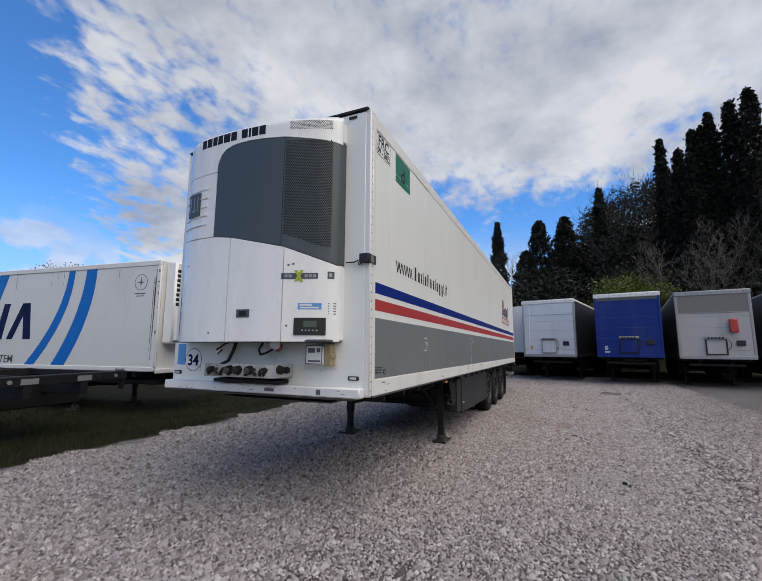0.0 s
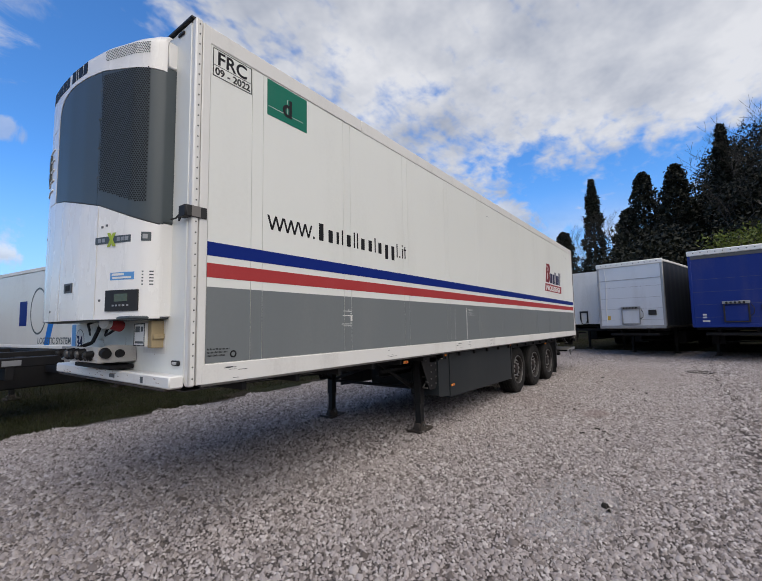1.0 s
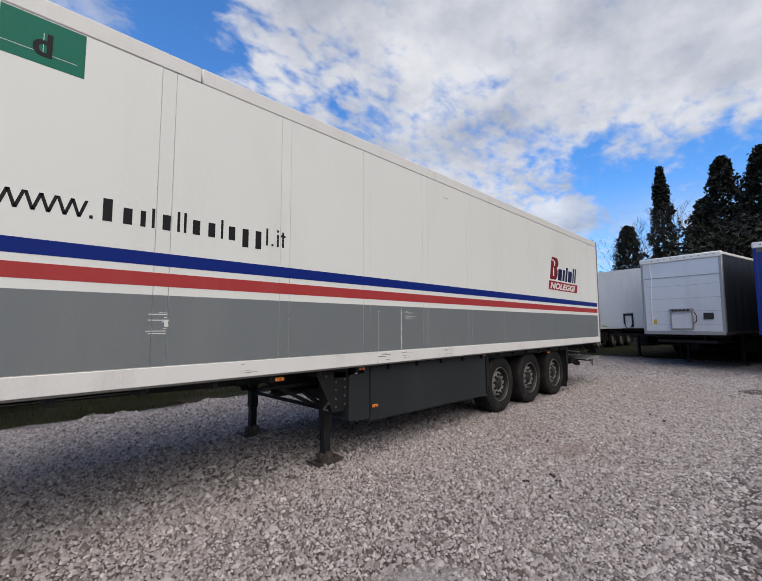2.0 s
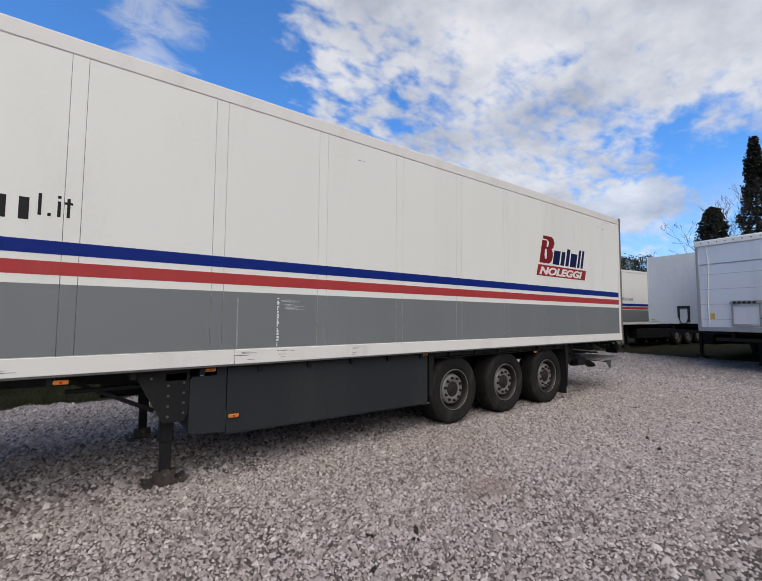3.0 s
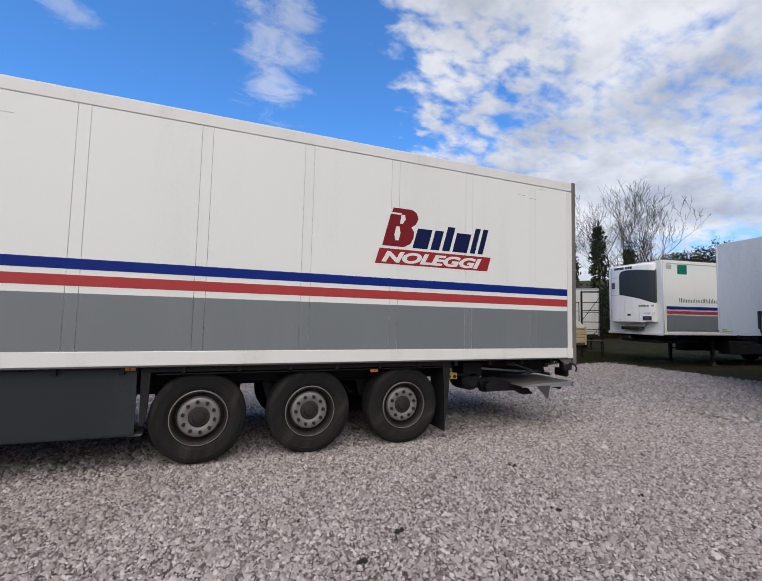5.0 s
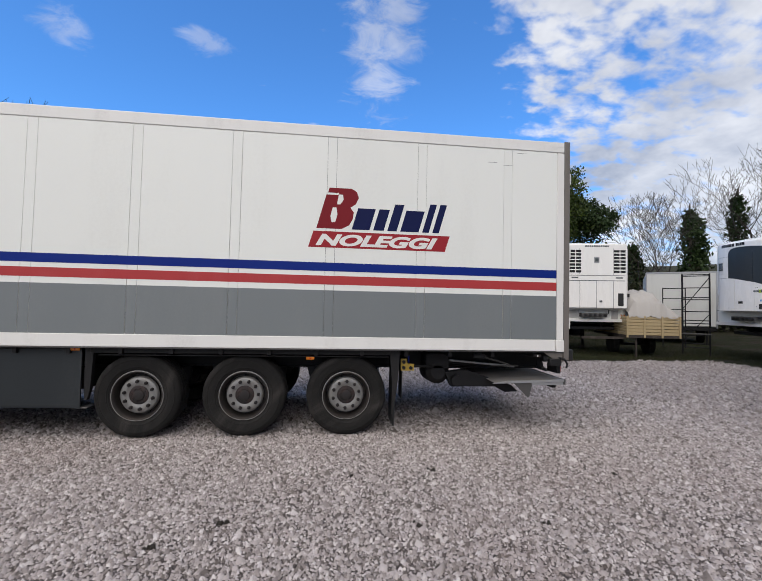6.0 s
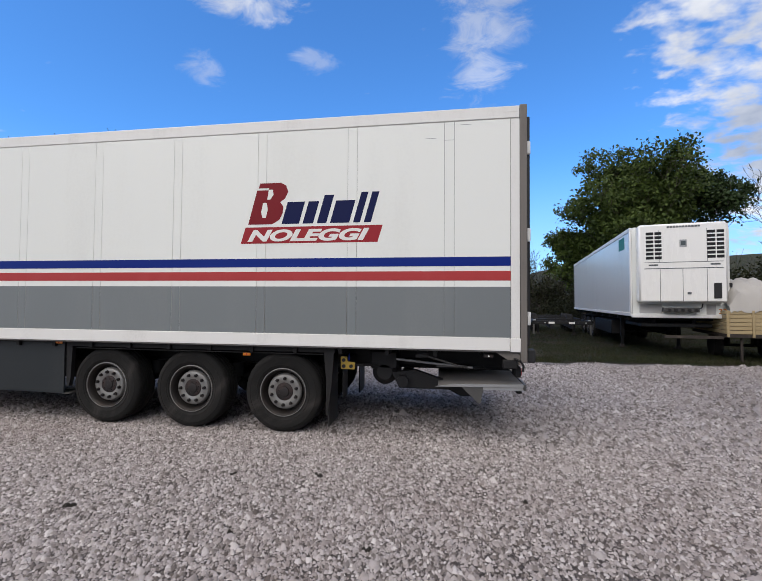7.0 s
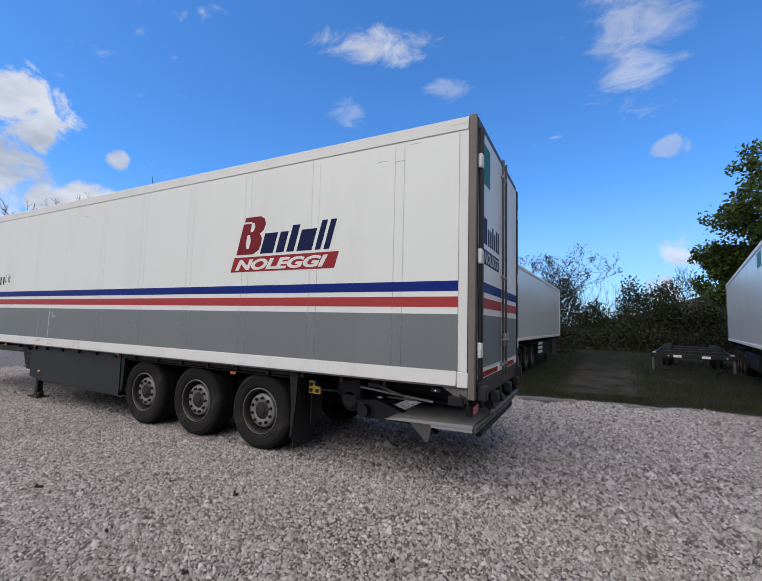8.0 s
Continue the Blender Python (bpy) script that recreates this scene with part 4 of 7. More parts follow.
def curved(y0, y1, lo, hi, off, ny=20, nz=8, back=0.03):
    """A panel of the unit between two heights, which may change along y."""
    g = Geo()
    rows = []
    for i in range(ny + 1):
        y = y0 + (y1 - y0) * i / ny
        a, b = (lo(y) if callable(lo) else lo), (hi(y) if callable(hi) else hi)
        rows.append([(y, a + (b - a) * j / nz) for j in range(nz + 1)])
    outer = [[(skin(y, z, off), y, z + DZ) for y, z in r] for r in rows]
    inner = [[(skin(y, z, off) + back, y, z + DZ) for y, z in r] for r in rows]
    n = nz + 1
    verts = [p for r in outer for p in r] + [p for r in inner for p in r]
    k = (ny + 1) * n
    faces = []
    for i in range(ny):
        for j in range(nz):
            a = i * n + j
            faces.append((a, a + 1, a + n + 1, a + n))
            faces.append((k + a, k + a + n, k + a + n + 1, k + a + 1))
        faces.append((i * n, (i + 1) * n, k + (i + 1) * n, k + i * n))
        faces.append((i * n + nz, k + i * n + nz, k + (i + 1) * n + nz, (i + 1) * n + nz))
    for j in range(nz):
        faces.append((j, k + j, k + j + 1, j + 1))
        e = ny * n + j
        faces.append((e, e + 1, k + e + 1, k + e))
    return g.add(verts, faces)


def low_edge(y):
    return float(np.interp(y, [0.27, 0.75, 1.39, 1.62, 2.36], [2.47, 2.655, 2.80, 2.83, 2.84]))


def grey_top(y):
    return float(np.interp(y, [0.27, 0.80, 1.20, 1.40, 1.52, 1.60, 1.63], [3.75, 3.82, 3.84, 3.83, 3.80, 3.73, 3.64]))


def front_unit(parent, lift=0.0, near=True, shell="slate"):
    unit = new("refrigeration_unit")
    unit.parent, unit.empty_display_size = parent, 0.2
    unit.matrix_basis = pose(0, 0, lift)
    unit["label"] = "white and slate-grey refrigeration unit with rounded front"
    core = curved(0.285, 2.345, 1.74, 4.04, -0.012, 26, 14, 0.02)
    part("inner_casing", core, M["seam"], unit)
    part("casing_side", Geo().box(-0.11, 0.0, 0.275, 0.30, 2.49 + DZ, 3.80 + DZ, 0.01), M["slate"], unit)
    part("casing_side", Geo().box(-0.11, 0.0, 0.275, 0.30, 1.74 + DZ, 2.485 + DZ, 0.01), M["unit"], unit)
    part("casing_side", Geo().box(-0.085, 0.0, 0.275, 0.30, 3.805 + DZ, 4.03 + DZ, 0.01), M["unit"], unit)
    part("casing_top", Geo().box(-0.15, 0.0, 0.50, 2.20, 4.00 + DZ, 4.045 + DZ, 0.012), M["unit"], unit)
    part("casing_floor", Geo().box(-0.30, 0.0, 0.30, 2.30, 1.725 + DZ, 1.75 + DZ, 0.008), M["slate"], unit)
    part("casing_side", Geo().box(-0.14, 0.0, 2.325, 2.35, 1.74 + DZ, 3.86 + DZ, 0.01), M["unit"], unit)
    part("cap", curved(0.272, 1.63, grey_top, 4.06, 0.006, 26, 10), M["unit"], unit)
    part("cap", curved(1.632, 2.355, 3.56, 4.06, 0.006, 18, 12), M["unit"], unit)
    part("side_cover", curved(1.632, 2.355, lambda y: low_edge(y) + 0.006, 3.552, 0.006, 18, 8), M["unit"], unit)
    part("grille_panel", curved(0.272, 0.788, lambda y: low_edge(y) + 0.006, lambda y: grey_top(y) - 0.005, 0.002, 14, 10), M[shell], unit, "slate-grey perforated panel" if near else "slate-grey perforated panel with shade in its colour")
    part("grille_panel", curved(0.794, 1.627, lambda y: low_edge(y) + 0.006, lambda y: grey_top(y) - 0.005, 0.002, 22, 12), M[shell], unit, "slate-grey plain panel" if near else "slate-grey plain panel with shade in its colour")
    for a, b in ((0.272, 0.745), (0.755, 1.375), (1.385, 2.355)):
        part("service_door", curved(a, b, 1.73, lambda y: low_edge(y) - 0.004, 0.008, 18, 8), M["unit"], unit, "white lower service door")
    holes = Geo()

    def punch(y0, y1, z0, z1, pitch, r, off):
        row, z = 0, z0
        while z < z1:
            y = y0 + (pitch / 2 if row % 2 else 0)
            while y < y1:
                if z > low_edge(y) + 0.13:
                    ring = []
                    for k in range(6):
                        a = math.pi / 3 * k
                        yy, zz = y + r * math.cos(a), z + r * math.sin(a)
                        ring.append((skin(yy, zz, off), yy, zz + DZ))
                    holes.add(ring, [(0, 1, 2, 3, 4, 5)])
                y += pitch
            z += pitch * 0.866
            row += 1
    if near:
        punch(0.335, 0.772, 2.66, 3.775, 0.0185, 0.0074, 0.0035)
        part("perforation", mesh_of("perforation", holes, M["hole"], mend=False), None, unit)["kind"] = "stuff"
        holes = Geo()
        punch(0.335, 0.745, 3.895, 3.985, 0.0165, 0.0058, 0.0075)
        part("vent_perforation", mesh_of("vent_perforation", holes, M["ink"], mend=False), None, unit)["kind"] = "stuff"
    for k in range(5):
        pts = [(skin(y, 3.2, 0.010), y, 2.98 + 0.10 * k + DZ + 0.02 * (2.1 - y)) for y in np.linspace(1.74, 2.16, 8)]
        part("cover_rib", Geo().path(pts, 0.007, 6), M["unit"], unit)
    # maker's marks as plain shapes
    em = Geo()
    pts = [(1.86, 3.10), (2.06, 3.10), (2.06, 3.36), (1.86, 3.36)]
    em.add([(skin(y, z, o), y, z + DZ) for o in (0.022, 0.004) for y, z in pts], [(0, 1, 2, 3), (4, 5, 6, 7), (0, 1, 5, 4), (1, 2, 6, 5), (2, 3, 7, 6), (3, 0, 4, 7)])
    badge = part("maker_badge", em, M["slate"], unit)
    e2 = Geo()
    for y0, y1, z0, z1 in ((1.885, 1.905, 3.15, 3.32), (1.93, 1.99, 3.15, 3.18), (1.95, 1.97, 3.15, 3.32), (2.015, 2.035, 3.15, 3.32)):
        q = [(y0, z0), (y1, z0), (y1, z1), (y0, z1)]
        e2.add([(skin(y, z, 0.0245), y, z + DZ) for y, z in q], [(0, 1, 2, 3)])
    part("badge_relief", e2, M["galv"], badge)
    y = 1.90
    for k, w in enumerate((0.062, 0.066, 0.058, 0.062, 0.080, 0.070, 0.0, 0.066, 0.024, 0.068, 0.068)):
        if not w:
            y -= 0.055
            continue
        w *= 1.13
        q = [(y, 3.878), (y - w, 3.878), (y - w, 3.978), (y, 3.978)]
        bar = Geo().add([(skin(a, b, o), a, b + DZ) for o in (0.0085, 0.0065) for a, b in q], [(0, 1, 2, 3), (4, 5, 6, 7), (0, 1, 5, 4), (1, 2, 6, 5), (2, 3, 7, 6), (3, 0, 4, 7)])
        part("name_bar", bar, M["black"], unit)
        y -= w + 0.014

    def tile(nm, y0, y1, z0, z1, mat, off=0.012, parent=None, label=""):
        g = Geo()
        ys = np.linspace(y0, y1, 5)
        top = [(skin(y, z0, off), y, z + DZ) for z in (z0, z1) for y in ys]
        low = [(skin(y, z0, off - 0.012), y, z + DZ) for z in (z0, z1) for y in ys]
        faces = [(i, i + 1, i + 6, i + 5) for i in range(4)] + [(10 + i, 15 + i, 16 + i, 11 + i) for i in range(4)]
        faces += [(i, 10 + i, 11 + i, i + 1) for i in range(4)] + [(5 + i, 6 + i, 16 + i, 15 + i) for i in range(4)] + [(0, 5, 15, 10), (4, 14, 19, 9)]
        return part(nm, g.add(top + low, faces), mat, parent or unit, label)
    badge = tile("model_badge", 0.425, 0.765, 2.332, 2.388, M["slate"], 0.013, label="dark oblong model badge")
    fl = Geo()
    for flip in (1, -1):
        q = [(0.598 + flip * a, b) for a, b in ((-0.042, 2.305), (-0.014, 2.305), (0.042, 2.415), (0.014, 2.415))]
        fl.add([(skin(a, b, o), a, b + DZ) for o in (0.0150 + 0.0004 * flip, 0.012) for a, b in q], [(0, 1, 2, 3), (0, 1, 5, 4), (1, 2, 6, 5), (2, 3, 7, 6), (3, 0, 4, 7)])
    part("badge_flash", fl, M["lime"], badge)
    for a in (0.440, 0.478, 0.516, 0.665, 0.703):
        tile("badge_bar", a, a + 0.028, 2.345, 2.375, M["galv"], 0.0142, badge)
    tile("square_badge", 0.30, 0.345, 2.335, 2.405, M["slate"], 0.013)
    tile("square_badge_mark", 0.312, 0.333, 2.352, 2.388, M["galv"], 0.0142)
    st = tile("service_sticker", 0.39, 0.60, 2.035, 2.095, M["sticker"], 0.0095)
    tile("sticker_line", 0.41, 0.58, 2.045, 2.060, M["rail"], 0.0102, st)
    tile("sticker_line", 0.47, 0.585, 2.070, 2.088, M["rail"], 0.0102, st)
    disp = tile("controller_surround", 0.35, 0.625, 1.792, 1.955, M["gasket"], 0.022, label="black controller panel with display")
    tile("display", 0.42, 0.535, 1.865, 1.925, M["lcd"], 0.0235, disp)
    for k in range(5):
        tile("controller_button", 0.41 + 0.032 * k, 0.425 + 0.032 * k, 1.828, 1.842, M["galv"], 0.0238, disp)
    latch = tile("door_latch", 1.095, 1.245, 1.965, 2.045, M["steel"], 0.014)
    tile("latch_recess", 1.13, 1.21, 1.98, 2.03, M["hole"], 0.0155, latch)
    for yy, zz in ((0.70, 2.47), (0.70, 1.88), (0.655, 2.48), (1.60, 1.82), (2.0, 2.55)):
        tile("bolt", yy - 0.009, yy + 0.009, zz - 0.009, zz + 0.009, M["ink"], 0.012)
    for zz in (2.9, 3.15, 3.4, 3.65):
        for yy in (0.775, 0.806):
            tile("screw", yy - 0.006, yy + 0.006, zz - 0.007, zz + 0.007, M["ink"], 0.006)
    wr = Geo()
    for k in range(5):
        q = [(0.285, 1.99 + 0.025 * k), (0.285 + 0.05, 1.99 + 0.025 * k), (0.285 + 0.05, 2.0 + 0.025 * k), (0.285, 2.0 + 0.025 * k)]
        wr.add([(skin(a, b, 0.0095), a, b + DZ) for a, b in q], [(0, 1, 2, 3)])
    part("small_print", mesh_of("small_print", wr, M["ink"], mend=False), None, unit)
    part("side_recess", Geo().path([(skin(2.16, 2.3, 0.010), 2.16, 2.25 + DZ), (skin(2.16, 2.3, 0.010), 2.16, 1.80 + DZ)], 0.004, 6).path([(skin(2.16, 2.3, 0.010), 2.16, 2.25 + DZ), (skin(2.24, 2.3, 0.010), 2.24, 2.28 + DZ)], 0.004, 6), M["ink"], unit)


front_unit(main)


def front_wall():
    wall = Geo().box(-0.012, 0.03, 0.05, W - 0.05, Z0 + 0.02, Z1 - 0.02, 0.004)
    part("front_wall", wall, M["white"], main)
    part("front_top_trim", Geo().box(-0.03, 0.06, 0.02, W - 0.02, Z1 - 0.005, Z1 + 0.022, 0.006), M["gasket"], main)
    beam = part("front_beam", Geo().box(-0.125, -0.012, 0.03, W - 0.01, Z0 - 0.01, Z0 + 0.085, 0.012), M["rail"], main)
    part("beam_lip", Geo().box(-0.125, 0.0, 0.10, W - 0.10, Z0 - 0.03, Z0 - 0.012, 0.004), M["rust"], beam)
    part("beam_scuff", Geo().box(-0.1262, -0.125, 1.0, 1.12, Z0 + 0.02, Z0 + 0.05, 0.0003).box(-0.1262, -0.125, 0.45, 0.50, Z0 + 0.01, Z0 + 0.06, 0.0003), M["ink"], beam)
    for y in (0.15, 2.50):
        lamp = part("front_marker", Geo().box(-0.030, -0.012, y - 0.06, y + 0.06, 1.315, 1.355, 0.010), M["gasket"], main)
        part("lens", Geo().box(-0.034, -0.030, y - 0.035, y + 0.035, 1.325, 1.345, 0.002), M["clear"], lamp)
    for y in (0.20, 2.44):
        part("upper_marker", Geo().box(-0.026, -0.012, y - 0.05, y + 0.05, 4.025, 4.055, 0.008), M["gasket"], main)
    # numbered disc
    disc = Geo()
    n = 40
    disc.slab([(2.27 + 0.132 * math.cos(2 * math.pi * k / n), 1.480 + 0.132 * math.sin(2 * math.pi * k / n)) for k in range(n)], -0.0145, -0.012, "x")
    d = part("number_disc", disc, M["unit"], main, "round white sticker with black border and number")
    ring = Geo()
    for k in range(n):
        a, b = 2 * math.pi * k / n, 2 * math.pi * (k + 1) / n
        ring.slab([(2.27 + r * math.cos(t), 1.480 + r * math.sin(t)) for r, t in ((0.126, a), (0.132, a), (0.132, b), (0.126, b))], -0.0155, -0.0145, "x")
    part("disc_border", ring, M["black"], d)
    lettering("34", 0.175, M["navy"], d, pose(-0.0160, 2.362, 1.417, 0, 0, -90), bold=0.005)
    part("blue_strip", Geo().box(-0.0145, -0.012, 2.405, 2.53, 1.42, 1.665, 0.0004), M["sticker"], main)
    # coupling bracket, hoses and sockets
    br = part("coupling_bracket", Geo().box(-0.30, -0.012, 0.86, 1.78, 1.325, 1.345, 0.004).box(-0.30, -0.285, 0.86, 1.78, 1.345, 1.455, 0.004).box(-0.29, -0.02, 0.86, 0.872, 1.345, 1.44, 0.003), M["grime"], main, "grimy metal coupling bracket with sockets")
    for k, (y, r) in enumerate(((1.66, 0.034), (1.42, 0.046), (1.31, 0.044), (1.16, 0.046), (0.98, 0.030))):
        s = part("coupling_socket", Geo().rod((-0.30, y, 1.40), (-0.355, y, 1.395), r, r * 0.9, 14), M["chassis"], br)
        part("socket_cap", Geo().rod((-0.355, y, 1.395), (-0.372, y, 1.393), r * 0.7, r * 0.6, 12), M["steel"] if k % 2 else M["gasket"], s)
    rg = random.Random(23)
    for k in range(9):
        yy = 0.93 + 0.095 * k + rg.uniform(-0.02, 0.02)
        part("rack_hose", Geo().path([(-0.30, yy, 1.41), (-0.33, yy + rg.uniform(-0.03, 0.03), 1.385), (-0.31, yy + rg.uniform(-0.05, 0.05), 1.350)], rg.uniform(0.012, 0.024), 7), M["gasket" if k % 3 else "chassis"], br)
    part("rack_end", Geo().slab([(-0.31, 1.335), (-0.02, 1.335), (-0.02, 1.46), (-0.20, 1.475), (-0.31, 1.45)], 0.845, 0.858), M["grime"], br)
    part("side_coupling", Geo().rod((-0.26, 0.845, 1.41), (-0.26, 0.80, 1.40), 0.045, 0.038, 12).rod((-0.15, 0.845, 1.40), (-0.15, 0.81, 1.40), 0.036, 0.030, 12), M["chassis"], br)
    part("bracket_base", Geo().box(-0.20, -0.012, 0.90, 1.75, 1.262, 1.300, 0.006), M["chassis"], main)
    tray = Geo().box(-0.0155, -0.012, 0.33, 0.72, 1.40, 1.66, 0.004)
    part("access_plate", tray, M["rail"], main)
    jb = part("junction_box", Geo().box(-0.13, -0.0155, 0.43, 0.63, 1.46, 1.65, 0.008), M["unit"], main, "white junction box beside a wooden mounting board")
    edge = Geo()
    for a0, a1, b0, b1 in ((0.434, 0.442, 1.464, 1.646), (0.618, 0.626, 1.464, 1.646), (0.442, 0.618, 1.464, 1.472), (0.442, 0.618, 1.638, 1.646)):
        edge.box(-0.1325, -0.1302, a0, a1, b0, b1, 0.0004)
    part("box_edge", edge, M["hole"], jb)
    for y0, y1, z0, z1 in ((0.46, 0.60, 1.485, 1.503), (0.46, 0.50, 1.58, 1.62), (0.52, 0.60, 1.575, 1.622)):
        part("box_print", Geo().box(-0.1312, -0.13, y0, y1, z0, z1, 0.0003), M["ink"], jb)
    part("mounting_board", Geo().box(-0.11, -0.0155, 0.36, 0.425, 1.45, 1.665, 0.004).box(-0.10, -0.0155, 0.345, 0.36, 1.52, 1.56, 0.003), M["timber"], main, "orange-brown wooden block")
    plug = part("power_plug", Geo().rod((-0.10, 0.99, 1.63), (-0.22, 0.93, 1.655), 0.050, 0.042, 16), M["red"], main, "faded red power plug")
    part("plug_collar", Geo().rod((-0.215, 0.932, 1.654), (-0.25, 0.915, 1.66), 0.052, 0.05, 16), M["rail"], plug)
    hose = [(-0.10, 1.0, 1.63), (-0.14, 1.10, 1.57), (-0.15, 1.17, 1.55), (-0.12, 1.22, 1.60), (-0.08, 1.20, 1.68)]
    part("plug_cable", Geo().path(hose, 0.011), M["gasket"], main)
    part("hose", Geo().path([(-0.03, 1.62, 1.68), (-0.06, 1.63, 1.58), (-0.09, 1.66, 1.48), (-0.20, 1.68, 1.43)], 0.018), M["gasket"], main)
    part("hose", Geo().path([(-0.05, 1.88, 1.60), (-0.09, 1.78, 1.63), (-0.12, 1.70, 1.66), (-0.06, 1.66, 1.69)], 0.011).path([(-0.05, 1.86, 1.55), (-0.09, 1.76, 1.60)], 0.008), M["gasket"], main)
    part("lamp_cable", Geo().path([(-0.04, 0.24, 2.47), (-0.045, 0.15, 2.465), (-0.05, 0.10, 2.48)], 0.007).path([(-0.05, 0.10, 2.46), (-0.055, 0.085, 2.43), (-0.05, 0.07, 2.455)], 0.006), M["gasket"], main)


front_wall()


# ---------------------------------------------------------------- rear doors
def rear_end():
    x = X1
    frame = part("rear_frame", Geo().box(x - 0.028, x + 0.055, -0.006, 0.050, Z0 - 0.13, Z1 + 0.012, 0.008), M["frame_grey"], main, "weathered grey steel door frame")
    part("frame_gasket", Geo().box(x - 0.020, x + 0.058, 0.053, 0.082, Z0 - 0.02, Z1 - 0.02, 0.006), M["gasket"], frame)
    part("frame_post", Geo().box(x - 0.028, x + 0.055, W - 0.075, W + 0.006, Z0 - 0.13, Z1 + 0.012, 0.008), M["dark_frame"], frame)
    part("frame_header", Geo().box(x - 0.028, x + 0.055, 0.078, W - 0.078, Z1 - 0.11, Z1 + 0.012, 0.008), M["dark_frame"], frame)
    part("frame_sill", Geo().box(x - 0.028, x + 0.075, 0.078, W - 0.078, Z0 - 0.13, Z0 + 0.06, 0.008), M["dark_frame"], frame)
    for y0, y1 in ((0.085, 1.295), (1.305, W - 0.085)):
        door = part("rear_door", Geo().box(x + 0.02, x + 0.085, y0, y1, Z0 + 0.07, Z1 - 0.12, 0.012), M["white"], main, "white insulated rear door with coloured bands")
        g = Geo()
        ya, yb = (y0 - 0.012, y0 + 0.075) if y0 < 1 else (y1 - 0.075, y1 + 0.012)
        part("door_gasket", Geo().box(x + 0.06, x + 0.102, ya, yb, Z0 + 0.06, Z1 - 0.11, 0.01), M["gasket"], door)
        for lo, hi, mat in ((1.36, 1.925, "grey"), (2.000, 2.115, "red"), (2.175, 2.287, "blue")):
            part("door_band", Geo().box(x + 0.085, x + 0.0868, y0 + 0.06, y1 - 0.06, lo, hi, 0.0004), M[mat], door)
        part("door_band", Geo().box(x + 0.085, x + 0.0868, y0 + 0.06, y1 - 0.3, 1.255, 1.315, 0.0004), M["redlens"], door, "red reflective strip")
        for z in (1.55, 2.55, 3.60):
            h0, h1 = (y0 - 0.085, y0 + 0.06) if y0 < 1 else (y1 - 0.06, y1 + 0.085)
            part("hinge", Geo().box(x + 0.060, x + 0.104, h0 + 0.045 if y0 < 1 else h0, h1 if y0 < 1 else h1 - 0.045, z - 0.080, z + 0.080, 0.008), M["rail"], door)
        for y in ((1.20,) if y0 < 1 else (1.40,)):
            rod = part("lock_rod", Geo().rod((x + 0.115, y, Z0 + 0.0), (x + 0.115, y, Z1 - 0.07), 0.015, n=12), M["steel"], door)
            k = Geo()
            for z in (1.32, 2.45, 3.80):
                k.box(x + 0.086, x + 0.130, y - 0.026, y + 0.026, z - 0.02, z + 0.02, 0.006)
            part("rod_guide", k, M["galv"], rod)
            part("lock_handle", Geo().box(x + 0.12, x + 0.145, y - 0.03, y + 0.03, 1.55, 1.72, 0.008).box(x + 0.13, x + 0.15, y - 0.16, y, 1.62, 1.65, 0.006), M["galv"], rod)
    part("door_sticker", Geo().box(x + 0.0852, x + 0.0868, 0.20, 0.52, 3.40, 3.86, 0.0004), M["green"], main)
    for k, h in enumerate((0.20, 0.20, 0.26, 0.20, 0.27, 0.27)):
        part("door_name_bar", Geo().box(x + 0.085, x + 0.0866, 0.42 + 0.11 * k, 0.50 + 0.11 * k, 2.72, 2.72 + h, 0.0004), M["navy"], main)
    part("door_name_panel", Geo().box(x + 0.085, x + 0.0866, 0.20, 1.05, 2.49, 2.66, 0.0004), M["navy"], main)
    lettering("NOLEGGI", 0.17, M["pale_grey"], main, pose(x + 0.0872, 0.235, 2.516, 0, 0, 90), "lettering", 0.005, 0.2, 0.78)
    part("door_emblem", Geo().box(x + 0.085, x + 0.0866, 0.22, 0.38, 2.72, 3.02, 0.0004), M["navy"], main)
    part("frame_plate", Geo().box(x + 0.056, x + 0.062, 0.30, 0.42, Z0 - 0.10, Z0 + 0.03, 0.002), M["clear"], main)
    part("rear_seal", Geo().box(x - 0.032, x - 0.026, -0.002, 0.02, Z0, Z1 - 0.01, 0.001), M["gasket"], main)
    # bumper, lamps and lift platform
    part("bumper", Geo().box(x - 0.02, x + 0.05, 0.30, W - 0.30, 0.60, 0.68, 0.012), M["chassis"], main)
    part("step_bar", Geo().box(x + 0.06, x + 0.11, 0.62, W - 0.12, 0.785, 0.835, 0.010), M["steel"], main, "worn grey step bar below the doors")
    for y in (0.75, 1.30, 1.85, 2.40):
        part("bar_bracket", Geo().slab([(x - 0.02, 0.99), (x + 0.05, 0.99), (x + 0.10, 0.83), (x + 0.06, 0.79), (x - 0.02, 0.86)], y, y + 0.03), M["chassis"], main)
    for y in (0.70, 1.55, 2.25):
        part("rubber_block", Geo().box(x + 0.055, x + 0.15, y, y + 0.12, 0.92, 1.05, 0.016), M["gasket"], main)
    for y in (0.02, W - 0.032):
        part("corner_gusset", Geo().slab([(x - 0.30, Z0 - 0.022), (x - 0.03, Z0 - 0.022), (x - 0.03, 0.995), (x - 0.09, 1.01)], y, y + 0.012), M["frame_grey"], main, "grey steel corner gusset")
